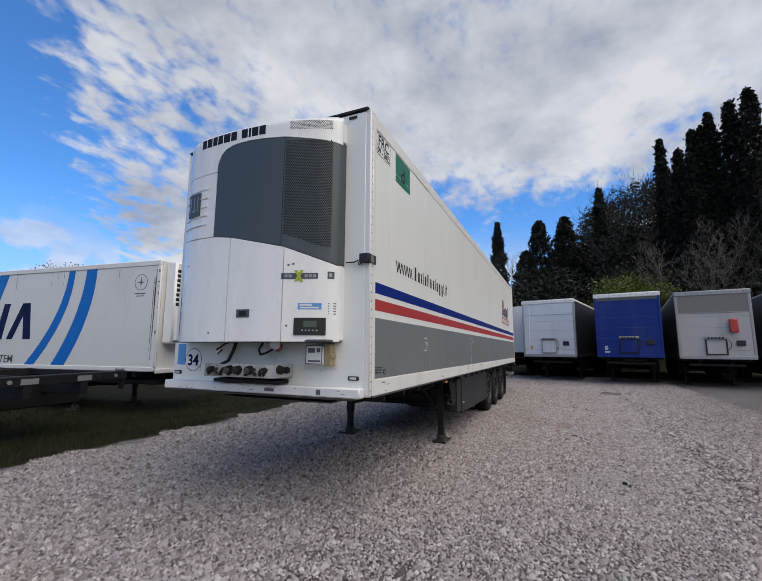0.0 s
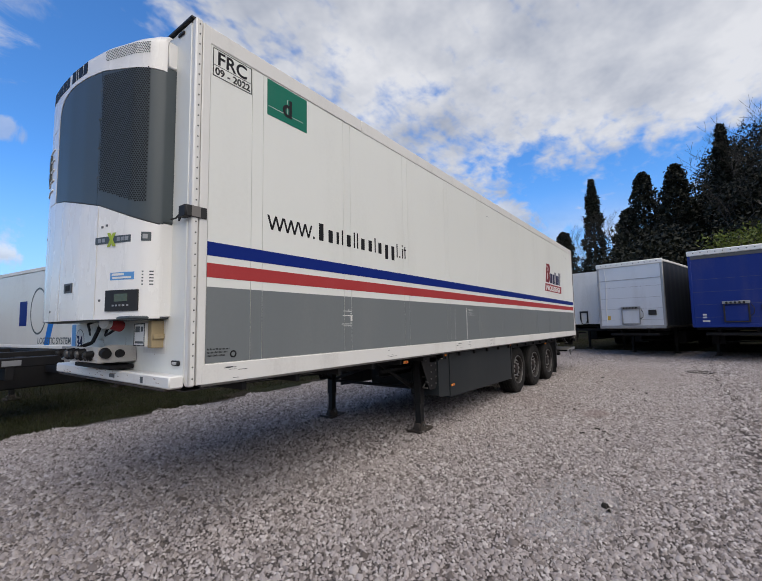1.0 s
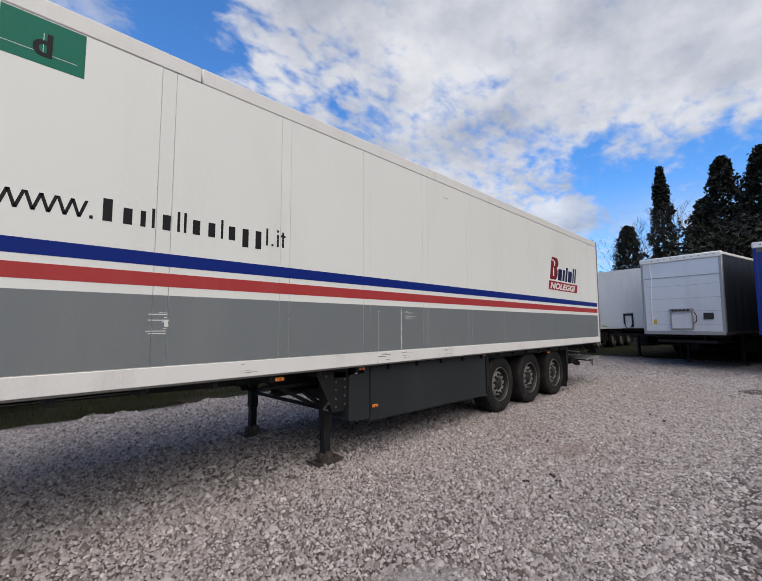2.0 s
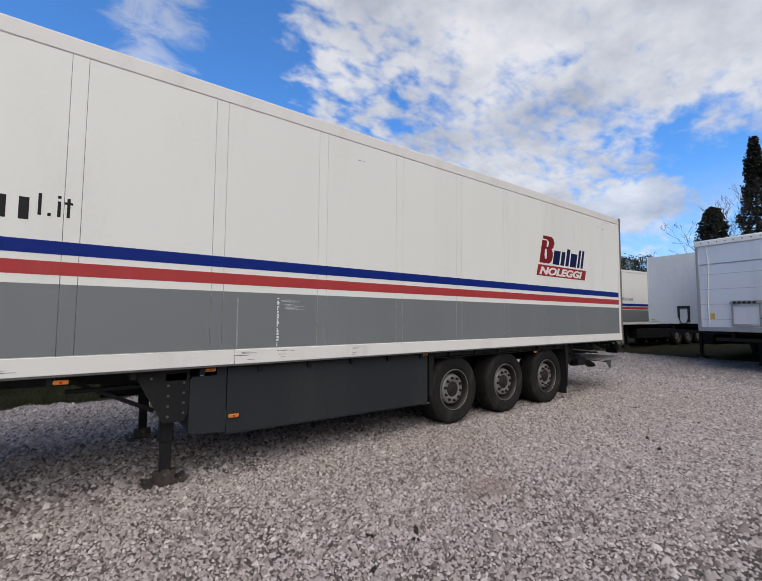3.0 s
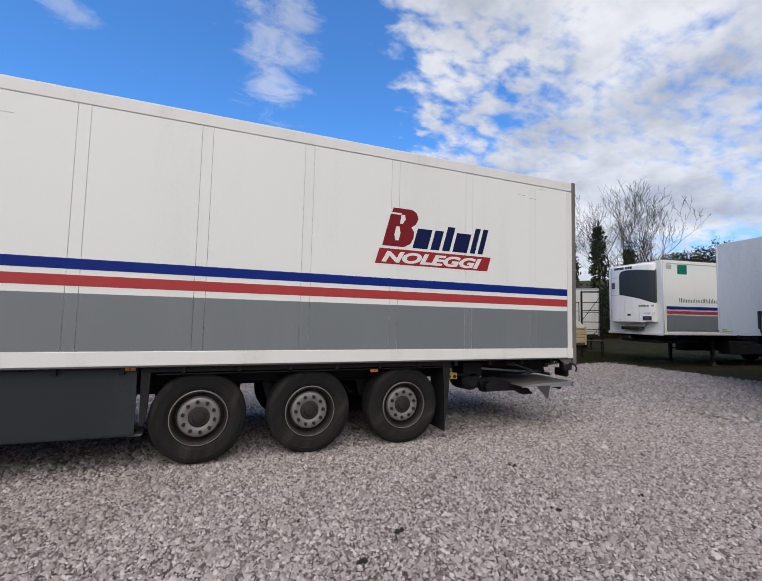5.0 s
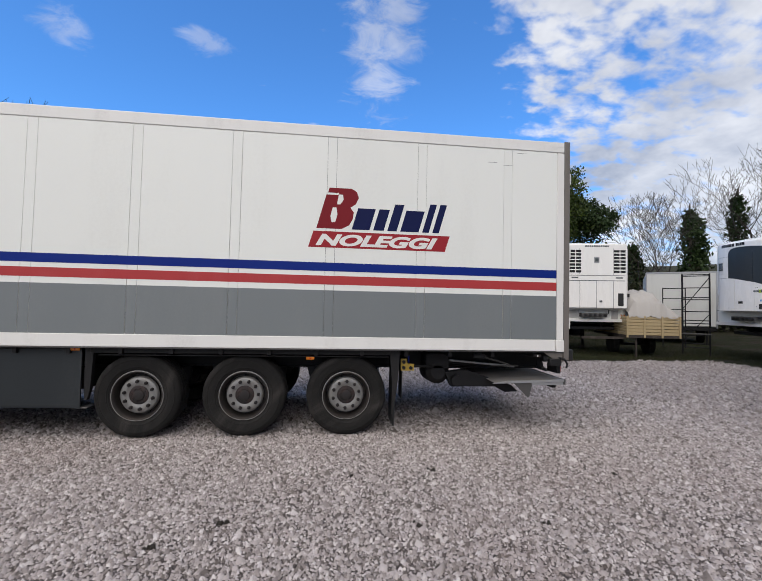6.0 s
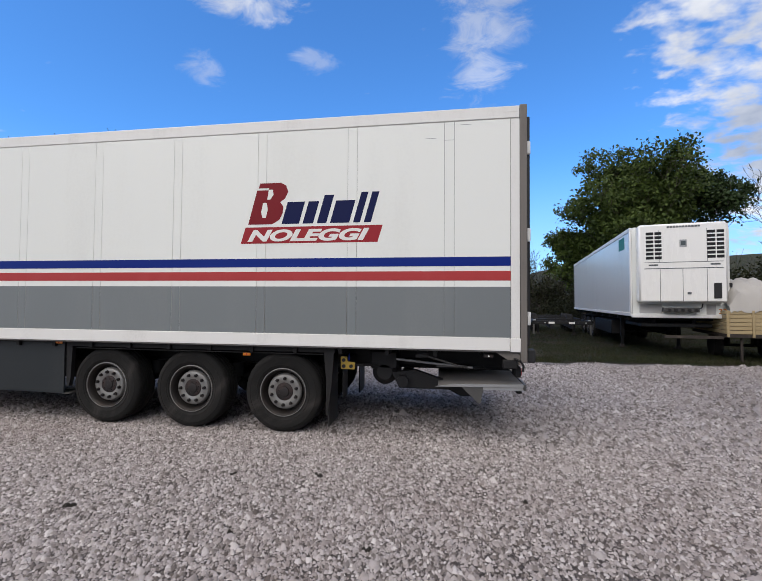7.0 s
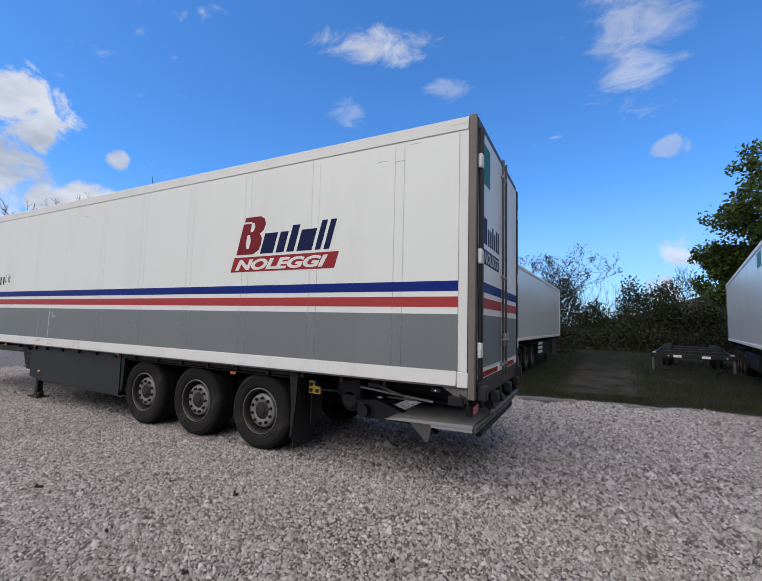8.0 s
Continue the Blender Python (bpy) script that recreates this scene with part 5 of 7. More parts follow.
    for y in (0.10, W - 0.42):
        lb = part("tail_lamp", Geo().box(x - 0.07, x + 0.0, y, y + 0.26, 0.84, 0.97, 0.014), M["chassis"], main)
        part("lamp_lens", Geo().box(x, x + 0.010, y + 0.02, y + 0.12, 0.86, 0.95, 0.004), M["redlens"], lb)
        part("lamp_lens", Geo().box(x, x + 0.010, y + 0.14, y + 0.24, 0.86, 0.95, 0.004), M["redlens"], lb)
        part("lamp_mount", Geo().box(x - 0.06, x - 0.01, y + 0.08, y + 0.16, 0.97, Z0 - 0.02, 0.006), M["chassis"], main)
    part("rubber_buffer", Geo().box(x + 0.06, x + 0.16, 0.06, 0.16, Z0 - 0.14, Z0 + 0.02, 0.015), M["gasket"], main)
    part("rubber_buffer", Geo().box(x + 0.06, x + 0.16, W - 0.16, W - 0.06, Z0 - 0.14, Z0 + 0.02, 0.015), M["gasket"], main)
    part("side_hook", Geo().path([(x - 0.10, -0.005, 1.08), (x - 0.04, -0.05, 1.06), (x + 0.0, -0.055, 1.00), (x - 0.01, -0.045, 0.94)], 0.013).box(x - 0.23, x - 0.06, -0.02, 0.06, 0.96, 1.06, 0.01), M["chassis"], main)
    plat = part("lift_platform", Geo().slab([(12.56, 0.715), (12.70, 0.735), (13.56, 0.762), (13.56, 0.742), (12.70, 0.716)], 0.085, 2.40), M["alu"], main, "folded tail-lift platform of worn metal")
    part("platform_edge", Geo().slab([(12.53, 0.706), (12.80, 0.712), (13.565, 0.732), (13.565, 0.766), (12.75, 0.742)], 0.058, 0.083), M["galv"], plat)
    part("platform_edge", Geo().slab([(13.10, 0.684), (13.555, 0.690), (13.555, 0.728), (13.10, 0.716)], 0.064, 0.20), M["galv"], plat)
    part("platform_end_rail", Geo().box(13.568, 13.600, 0.07, 2.42, 0.690, 0.764, 0.006), M["steel"], plat)
    part("platform_seam", Geo().box(13.566, 13.604, 0.075, 2.415, 0.724, 0.730, 0.001), M["chassis"], plat)
    part("platform_wedge", Geo().slab([(12.84, 0.712), (13.11, 0.716), (13.07, 0.53), (13.045, 0.515)], 0.075, 0.090), M["steel"], plat)
    part("lift_cylinder", Geo().rod((11.75, 0.62, 0.93), (12.95, 0.62, 0.865), 0.042, n=14).rod((12.95, 0.62, 0.865), (13.18, 0.62, 0.85), 0.022, n=12), M["chassis"], main)
    part("piston_rod", Geo().rod((11.90, 0.42, 0.985), (13.0, 0.42, 0.89), 0.016, n=12), M["galv"], main)
    arm = Geo()
    arm.slab([(11.95, 0.80), (12.25, 0.84), (12.95, 0.62), (13.05, 0.53), (12.85, 0.52), (12.70, 0.60), (12.05, 0.60)], 0.40, 0.52)
    part("lift_arm", arm, M["chassis"], main)
    part("lift_arm", Geo().slab([(11.95, 0.80), (12.25, 0.84), (12.95, 0.62), (13.05, 0.53), (12.85, 0.52), (12.70, 0.60), (12.05, 0.60)], 2.08, 2.20), M["chassis"], main)
    part("lift_tube", Geo().rod((12.10, 0.30, 0.70), (12.10, 2.30, 0.70), 0.075, n=16), M["chassis"], main)
    drum = Geo().rod((11.85, 0.46, 0.80), (11.85, 0.80, 0.80), 0.17, 0.19, n=22).rod((11.85, 0.40, 0.80), (11.85, 0.46, 0.80), 0.10, 0.17, n=22).box(11.66, 12.02, 0.40, 0.76, 0.84, 1.08, 0.02)
    part("air_tank", drum, M["chassis"], main)
    part("pump_box", Geo().box(12.25, 12.95, 1.2, 1.9, 0.78, 1.05, 0.02), M["chassis"], main)
    part("side_bracket", Geo().box(12.28, 12.44, 0.10, 0.16, 1.045, 1.095, 0.006).box(12.30, 12.42, 0.14, 0.60, 1.09, 1.14, 0.006), M["chassis"], main)
    part("support_strut", Geo().rod((12.40, 0.12, 1.07), (12.80, 0.14, 0.955), 0.012, n=8).box(12.54, 12.92, 0.12, 0.15, 0.935, 0.952, 0.004), M["dark_frame"], main)
    marker_lamp(main, 13.16, 0.05, 1.095, "hub")


rear_end()


# ---------------------------------------------------------------- chassis and running gear
def main_chassis():
    for y in (0.72, 1.76):
        beam = Geo().box(3.3, 13.5, y, y + 0.012, 0.84, 1.15, 0.003).box(3.3, 13.5, y - 0.05, y + 0.062, 0.828, 0.842, 0.003).box(3.3, 13.5, y - 0.05, y + 0.062, 1.135, 1.15, 0.003)
        part("main_beam", beam, M["chassis"], main)
        part("main_beam", Geo().slab([(0.3, 1.03), (3.3, 0.97), (3.3, 1.15), (0.3, 1.15)], y, y + 0.012), M["chassis"], main)
    for k in range(22):
        x = 0.5 + 0.6 * k
        part("cross_member", Geo().box(x, x + 0.05, 0.06, W - 0.06, 1.07, 1.148, 0.004), M["chassis"], main)
    part("coupler_plate", Geo().box(0.25, 1.9, 0.55, 2.05, 1.045, 1.062, 0.006), M["steel"], main)
    part("king_pin", Geo().rod((0.95, 1.3, 1.045), (0.95, 1.3, 0.94), 0.045, 0.045, 14), M["steel"], main)
    # landing gear with its brackets and braces
    for y, near in ((0.37, True), (2.23, False)):
        landing_leg(main, 3.86, y, 1.04, -0.032, near)
        yy = 0.135 if near else W - 0.147
        plate = part("leg_bracket", Geo().slab([(3.52, 1.14), (4.02, 1.14), (4.02, 0.70), (3.97, 0.62), (3.79, 0.62)], yy, yy + 0.012), M["chassis"], main)
        for x, z in ((3.68, 1.06), (3.83, 0.98), (3.83, 0.88), (3.83, 0.78), (3.83, 0.68), (3.97, 1.00), (3.97, 0.90), (3.97, 0.80), (3.97, 0.70), (3.72, 0.74)):
            part("bracket_bolt", Geo().rod((x, yy - 0.012, z), (x, yy + 0.024, z), 0.013, n=8), M["steel"], plate)
        part("bracket_flange", Geo().box(3.80, 4.00, yy, yy + 0.30 if near else yy - 0.28 + 0.28, 1.02, 1.10, 0.006) if near else Geo().box(3.80, 4.00, yy - 0.28, yy, 1.02, 1.10, 0.006), M["chassis"], main)
    brace = Geo().rod((3.86, 0.42, 0.62), (3.86, 2.18, 0.62), 0.026, n=12)
    part("leg_shaft", brace, M["chassis"], main)
    for y in (0.45, 2.15):
        part("leg_brace", Geo().box(3.02, 3.84, y, y + 0.04, 0.93, 0.97, 0.006), M["chassis"], main)
        part("leg_brace", Geo().slab([(2.95, 1.08), (3.02, 1.08), (3.84, 0.66), (3.84, 0.61)], y + 0.045, y + 0.075), M["chassis"], main)
    part("leg_brace", Geo().slab([(0.42, 0.62), (0.42, 0.67), (1.75, 1.10), (1.80, 1.06)], 3.84, 3.87, "x"), M["chassis"], main)
    part("leg_brace", Geo().slab([(2.18, 0.62), (2.18, 0.67), (0.85, 1.10), (0.80, 1.06)], 3.875, 3.905, "x"), M["chassis"], main)
    part("crank_handle", Geo().path([(3.86, 0.30, 0.80), (3.86, 0.20, 0.80), (3.70, 0.20, 0.66), (3.70, 0.12, 0.66)], 0.012), M["steel"], main)
    # tool box and side skirt
    tb = part("tool_box", Geo().slab([(4.02, 0.51), (4.05, 0.48), (4.375, 0.455), (4.375, 1.14), (4.28, 1.14), (4.28, 1.05), (4.05, 1.05), (4.02, 1.02)], 0.11, 0.62), M["skirt"], main, "anthracite plastic box behind the landing legs")
    part("box_catch", Geo().box(4.11, 4.15, 0.09, 0.112, 1.055, 1.085, 0.006), M["rail"], tb)
    marker_lamp(main, 4.205, 0.09, 1.115)
    sk = part("side_skirt", Geo().slab([(4.385, 0.445), (7.265, 0.415), (7.265, 1.146), (4.385, 1.146)], 0.10, 0.125), M["skirt"], main, "long anthracite side skirt panel")
    part("skirt_edge", Geo().box(4.385, 7.265, 0.096, 0.126, 1.118, 1.147, 0.004), M["chassis"], sk)
    part("skirt_fold", Geo().slab([(4.385, 0.425), (7.265, 0.395), (7.265, 0.415), (4.385, 0.445)], 0.11, 0.30), M["skirt"], sk)
    marker_lamp(main, 4.455, 0.098, 0.615)
    part("side_skirt", Geo().slab([(4.385, 0.445), (7.265, 0.415), (7.265, 1.146), (4.385, 1.146)], W - 0.125, W - 0.10), M["skirt"], main, "long anthracite side skirt panel")
    part("pallet_box", Geo().box(4.6, 7.0, 0.72, 1.9, 0.50, 0.80, 0.02), M["chassis"], main)
    g = Geo().slab([(7.30, 1.14), (7.40, 1.14), (7.375, 0.62), (7.345, 0.50), (7.31, 0.50)], 0.10, 0.16)
    part("guard_bracket", g, M["chassis"], main)
    part("guard_step", Geo().box(7.20, 7.34, 0.12, 0.30, 0.385, 0.405, 0.004), M["steel"], main)
    for x, z in ((3.0, 1.10), (1.5, 1.105)):
        marker_lamp(main, x, 0.05, z) if x == 3.0 else None
    marker_lamp(main, 7.20, 0.09, 1.125)
    marker_lamp(main, 10.05, 0.10, 1.03)
    # axles, suspension and wheels
    for k, x in enumerate((7.905, 9.210, 10.533)):
        part("axle", Geo().rod((x, 0.30, 0.53), (x, W - 0.30, 0.53), 0.065, n=16), M["chassis"], main)
        for y in (0.66, 1.80):
            part("trailing_arm", Geo().slab([(x - 0.55, 0.83), (x - 0.45, 0.83), (x + 0.1, 0.60), (x + 0.42, 0.62), (x + 0.42, 0.54), (x - 0.05, 0.46), (x - 0.5, 0.62)], y, y + 0.08), M["chassis"], main)
            part("air_bag", Geo().rod((x + 0.34, y + 0.05, 0.62), (x + 0.34, y + 0.05, 0.83), 0.115, 0.135, 18), M["gasket"], main)
            part("brake_drum", Geo().rod((x, y - 0.12 if y < 1 else y + 0.10, 0.51), (x, y + 0.0 if y < 1 else y + 0.22, 0.51), 0.20, n=20), M["chassis"], main)
        wheel(main, x, 0.135, True, 11 + 23 * k, big=1.045)
        wheel(main, x, W - 0.135, False, 40 * k, nuts=False, big=1.045)
    part("mud_rail", Geo().box(7.36, 11.25, 0.095, 0.135, 1.075, 1.140, 0.006), M["chassis"], main)
    for y0, y1 in ((0.10, 0.54), (W - 0.54, W - 0.10)):
        part("mud_guard", Geo().box(7.45, 11.10, y0, y1, 1.045, 1.060, 0.004), M["chassis"], main)
        part("mud_flap", Geo().box(11.16, 11.18, y0 + 0.01, y1, 0.13, 1.06, 0.004), M["gasket"], main, "black rubber mud flap")
    part("flap_bracket", Geo().slab([(11.10, 1.14), (11.24, 1.14), (11.215, 0.72), (11.165, 0.28), (11.14, 0.28), (11.14, 0.72)], 0.085, 0.115), M["chassis"], main)
    v = part("valve_block", Geo().slab([(11.285, 0.845), (11.47, 0.845), (11.47, 0.935), (11.375, 0.945), (11.365, 1.01), (11.285, 1.01)], 0.27, 0.30), M["yellow"], main, "yellow valve plate with black knobs")
    for x, z in ((11.325, 0.965), (11.325, 0.885), (11.425, 0.885)):
        part("valve_knob", Geo().rod((x, 0.25, z), (x, 0.275, z), 0.024, n=14), M["gasket"], v)
    part("valve_stem", Geo().rod((11.395, 0.275, 0.96), (11.395, 0.275, 1.05), 0.010, n=8), M["blue"], v)
    part("valve_pipe", Geo().path([(11.47, 0.30, 0.90), (11.62, 0.33, 0.90), (11.78, 0.42, 0.89)], 0.017), M["chassis"], main)
    part("valve_mount", Geo().box(11.27, 11.40, 0.30, 0.72, 0.86, 1.0, 0.006), M["chassis"], main)
    part("tail_flap", Geo().box(11.30, 11.315, 0.30, 0.55, 0.45, 0.84, 0.004), M["gasket"], main)
    # looped lines under the bed
    for k in range(4):
        y = 0.9 + 0.22 * k
        pts = [(x, y + 0.05 * math.sin(x * 2 + k), 0.92 + 0.04 * math.sin(x * 3.1 + k)) for x in np.linspace(4.0, 12.0, 26)]
        part("air_line", Geo().path(pts, 0.012, 6), M["gasket"], main)


main_chassis()


def front_wear():
    """Rust runs, scuffs and grime on the nose."""
    r = random.Random(17)
    g = Geo()
    for k in range(22):
        y = r.uniform(0.12, 2.4)
        z = Z0 + r.uniform(0.0, 0.07)
        g.box(-0.1258, -0.1248, y, y + r.uniform(0.01, 0.07), z, z + r.uniform(0.002, 0.007), 0.0002)
    for k in range(8):
        y = r.uniform(0.30, 2.3)
        top = r.uniform(1.40, 1.66)
        g.box(-0.0128, -0.0118, y, y + r.uniform(0.002, 0.005), top - r.uniform(0.03, 0.10), top, 0.0002)
    part("rust_run", g, M["stain"], main, "brown rust runs and chips")["kind"] = "stuff"


front_wear()

# ---------------------------------------------------------------- other parked trailers
def running_gear(t, length, legs=True, depth=2.6, wheels=(7.9, 9.2, 10.5), z_floor=1.15, nuts=False):
    for y in (0.72, 1.80):
        part("main_beam", Geo().box(0.4, length - 0.1, y, y + 0.10, z_floor - 0.28, z_floor - 0.01, 0.01), M["chassis"], t)
    for k in range(10):
        x = 0.6 + k * (length - 1.2) / 9
        part("cross_member", Geo().box(x, x + 0.08, 0.05, depth - 0.05, z_floor - 0.12, z_floor - 0.005, 0.006), M["chassis"], t)
    for x in wheels:
        part("axle", Geo().rod((x, 0.3, 0.51), (x, depth - 0.3, 0.51), 0.065, n=12), M["chassis"], t)
        wheel(t, x, 0.14, True, 17 * x, nuts=nuts)
        wheel(t, x, depth - 0.14, False, 23 * x, nuts=nuts)
    for y0 in (0.1, depth - 0.54):
        part("mud_guard", Geo().box(wheels[0] - 0.5, wheels[-1] + 0.55, y0, y0 + 0.44, 1.05, 1.065, 0.004), M["chassis"], t)
        part("mud_flap", Geo().box(wheels[-1] + 0.62, wheels[-1] + 0.64, y0, y0 + 0.44, 0.2, 1.06, 0.004), M["gasket"], t)
    if legs:
        for y in (0.40, depth - 0.40):
            landing_leg(t, 2.9, y, z_floor - 0.05, 0.0, True)
        part("leg_shaft", Geo().rod((2.9, 0.45, 0.62), (2.9, depth - 0.45, 0.62), 0.025, n=10), M["chassis"], t)
    part("rear_bumper", Geo().box(length - 0.14, length, 0.15, depth - 0.15, 0.50, 0.62, 0.012), M["chassis"], t)
    # black boxes added to fill the space under the floor with shade
    part("storage_box", Geo().box(3.5, 7.0, 0.14, 0.60, 0.48, 1.02, 0.02), M["chassis"], t)
    part("storage_box", Geo().box(3.5, 7.0, depth - 0.60, depth - 0.14, 0.48, 1.02, 0.02), M["chassis"], t)
    part("coupler_plate", Geo().box(0.25, 2.2, 0.35, depth - 0.35, z_floor - 0.32, z_floor - 0.20, 0.02), M["chassis"], t)


def box_shell(t, length, z0, z1, side="far_white", wall="far_white", rail="rail"):
    part("cargo_box", Geo().box(0.03, length - 0.03, 0.02, 2.58, z0 + 0.02, z1 - 0.02, 0.015), M[side], t)
    for ya, yb in ((0.0, 0.06), (2.54, 2.60)):
        part("top_rail", Geo().box(0.02, length - 0.02, ya, yb, z1 - 0.13, z1, 0.012), M[rail], t)
        part("bottom_rail", Geo().box(0.02, length - 0.02, ya, yb, z0, z0 + 0.11, 0.012), M[rail], t)
        part("corner_post", Geo().box(-0.01, 0.12, ya, yb, z0 + 0.112, z1 - 0.132, 0.012), M[rail], t)
        part("corner_post", Geo().box(length - 0.12, length + 0.01, ya, yb, z0 + 0.112, z1 - 0.132, 0.012), M["steel"], t)
    part("front_wall", Geo().box(-0.012, 0.02, 0.065, 2.535, z0 + 0.01, z1 - 0.01, 0.006), M[wall], t)
    part("rear_door", Geo().box(length - 0.03, length + 0.015, 0.07, 1.295, z0 + 0.05, z1 - 0.05, 0.01), M[side], t)
    part("rear_door", Geo().box(length - 0.03, length + 0.015, 1.305, 2.53, z0 + 0.05, z1 - 0.05, 0.01), M[side], t)


def bulkhead_fittings(t, z0, wall, panel="galv"):
    """Connection panel, hose rack and small plates on a front wall."""
    p = part("connection_panel", Geo().box(-0.05, -0.012, 0.95, 1.62, z0 + 0.10, z0 + 0.66, 0.01), M[wall], t)
    fr = Geo()
    for a, b, c, d in ((0.92, 0.97, 0.05, 0.72), (1.60, 1.65, 0.05, 0.72), (0.97, 1.60, 0.05, 0.09)):
        fr.box(-0.075, -0.05, a, b, z0 + c, z0 + d, 0.006)
    part("panel_frame", fr, M[panel], p)
    part("socket_strip", Geo().box(-0.085, -0.05, 0.90, 1.67, z0 + 0.725, z0 + 0.83, 0.008), M["galv"], p, "pale socket strip")
    for k in range(5):
        y = 1.06 + 0.12 * k
        part("socket", Geo().rod((-0.085, y, z0 + 0.775), (-0.15, y, z0 + 0.765), 0.036, n=10), M["gasket"], p)
    part("hose", Geo().path([(-0.09, 0.88, z0 + 0.70), (-0.11, 0.80, z0 + 0.55), (-0.09, 0.82, z0 + 0.36), (-0.10, 0.92, z0 + 0.28)], 0.013), M["gasket"], t)
    part("document_box", Geo().box(-0.07, -0.012, 0.33, 0.62, z0 + 0.44, z0 + 0.66, 0.015), M["gasket"], t)


def curtain_trailer(name, m, label, wall, curtain, roof="rail", front_top=None, length=13.4, z0=1.36, z1=4.12):
    t = thing(name, m, label, "trailer", "parked trailers")
    part("cargo_box", Geo().box(0.05, length - 0.03, 0.03, 2.57, z0 - 0.1, z1 - 0.05, 0.015), M["seam"], t)
    part("front_wall", Geo().box(-0.012, 0.05, 0.08, 2.52, z0 + 0.0, z1 - 0.03, 0.006), M[wall], t)
    ribs = [z0 + 0.25 + 0.24 * k for k in range(9)]
    for z in ribs[:8:2]:
        part("wall_seam", Geo().box(-0.0145, -0.012, 0.10, 2.50, z, z + 0.006, 0.0005), M["ink"], t)
    if front_top:
        part("upper_panel", Geo().box(-0.02, -0.012, 0.08, 2.52, z1 - 0.90, z1 - 0.12, 0.004), M[front_top], t)
        part("upper_trim", Geo().box(-0.035, -0.012, 0.06, 2.54, z1 - 0.925, z1 - 0.895, 0.004), M["galv"], t)
    for ya, yb in ((0.0, 0.10), (2.50, 2.60)):
        part("corner_post", Geo().box(-0.03, 0.10, ya, yb, z0 - 0.05, z1 - 0.06, 0.014), M["galv" if wall != "blue_wall" else "blue_wall"], t)
        part("roof_rail", Geo().box(-0.03, length, ya - 0.01, yb + 0.01, z1 - 0.07, z1 + 0.03, 0.015), M[roof], t)
        part("bottom_rail", Geo().box(-0.02, length, ya, yb, z0 - 0.12, z0 - 0.02, 0.01), M["steel"], t)
        # rippled curtain with upright straps
        g = Geo()
        n = 130
        side = -1 if ya == 0.0 else 1
        y = 0.015 if ya == 0.0 else 2.585
        xs = [0.10 + (length - 0.2) * k / n for k in range(n + 1)]
        ring = [(x, y + side * 0.012 * math.sin(x * 9.0)) for x in xs] + [(x, y - side * 0.02) for x in reversed(xs)]
        k2 = len(ring)
        g.add([(a, b, z0 - 0.05) for a, b in ring] + [(a, b, z1 - 0.08) for a, b in ring], [(i, (i + 1) % k2, k2 + (i + 1) % k2, k2 + i) for i in range(k2)])
        part("curtain", g, M[curtain], t)
    part("roof", Geo().box(-0.03, length, 0.11, 2.49, z1 - 0.06, z1 + 0.012, 0.01), M[roof], t)
    part("front_header", Geo().box(-0.05, 0.02, -0.02, 2.62, z1 - 0.15, z1 + 0.055, 0.03), M[roof], t)
    eye = Geo()
    for k in range(11):
        y = 0.2 + k * 0.22
        eye.rod((-0.056, y, z1 - 0.04), (-0.049, y, z1 - 0.04), 0.02, n=8)
    part("tie_eyelet", eye, M["ink"], t)
    part("front_sill", Geo().box(-0.05, 0.03, 0.02, 2.58, z0 - 0.13, z0 + 0.01, 0.012), M["galv" if wall != "blue_wall" else "blue_wall"], t)
    bulkhead_fittings(t, z0, wall, "galv" if wall == "silver" else "gasket")
    running_gear(t, length, z_floor=z0 - 0.12, legs=True)
    return t


silver = curtain_trailer("curtain_trailer", pose(18.85, -2.45, 0, 0, 0, -12.5), "silver-fronted curtain-sided semi-trailer with dark blue tarpaulin sides", "silver", "curtain_dark")
part("yellow_label", Geo().box(-0.0142, -0.012, 2.12, 2.24, 1.62, 1.80, 0.0005), M["yellow"], silver)
part("front_cable", Geo().path([(-0.03, 2.28, 4.0), (-0.03, 2.22, 3.3), (-0.03, 2.28, 2.2), (-0.03, 2.26, 1.5)], 0.014), M["rail"], silver)
part("upper_trim", Geo().box(-0.03, -0.012, 0.10, 2.50, 3.38, 3.40, 0.004), M["galv"], silver)
blue_t = curtain_trailer("curtain_trailer", pose(17.68, -5.84, 0, 0, 0, -9), "blue-fronted curtain-sided semi-trailer with white roof edge", "blue_wall", "curtain_dark", front_top=None, z0=1.40, z1=4.16)
part("upper_panel", Geo().box(-0.025, -0.012, 0.08, 2.52, 3.88, 4.05, 0.004), M["curtain_grey"], blue_t)
for y, z in ((2.20, 1.62), (2.20, 1.72), (2.12, 1.48), (2.22, 1.48)):
    part("wall_label", Geo().box(-0.0142, -0.012, y - 0.06, y + 0.06, z, z + 0.06, 0.0005), M["clear"], blue_t)
grey_t = curtain_trailer("curtain_trailer", pose(17.90, -9.06, 0, 0, 0, -8), "pale grey curtain-sided semi-trailer with a red box on its front", "pale_grey", "curtain_grey", roof="galv", front_top="drab", z0=1.36, z1=4.13)
part("fire_box", Geo().box(-0.16, -0.012, 0.52, 0.80, 2.35, 2.92, 0.03), M["redlens"], grey_t, "red plastic extinguisher box")
curtain_trailer("curtain_trailer", pose(17.6, -12.3, 0, 0, 0, -8), "grey curtain-sided semi-trailer at the end of the row", "pale_grey", "curtain_grey", roof="galv", z0=1.36, z1=4.05)


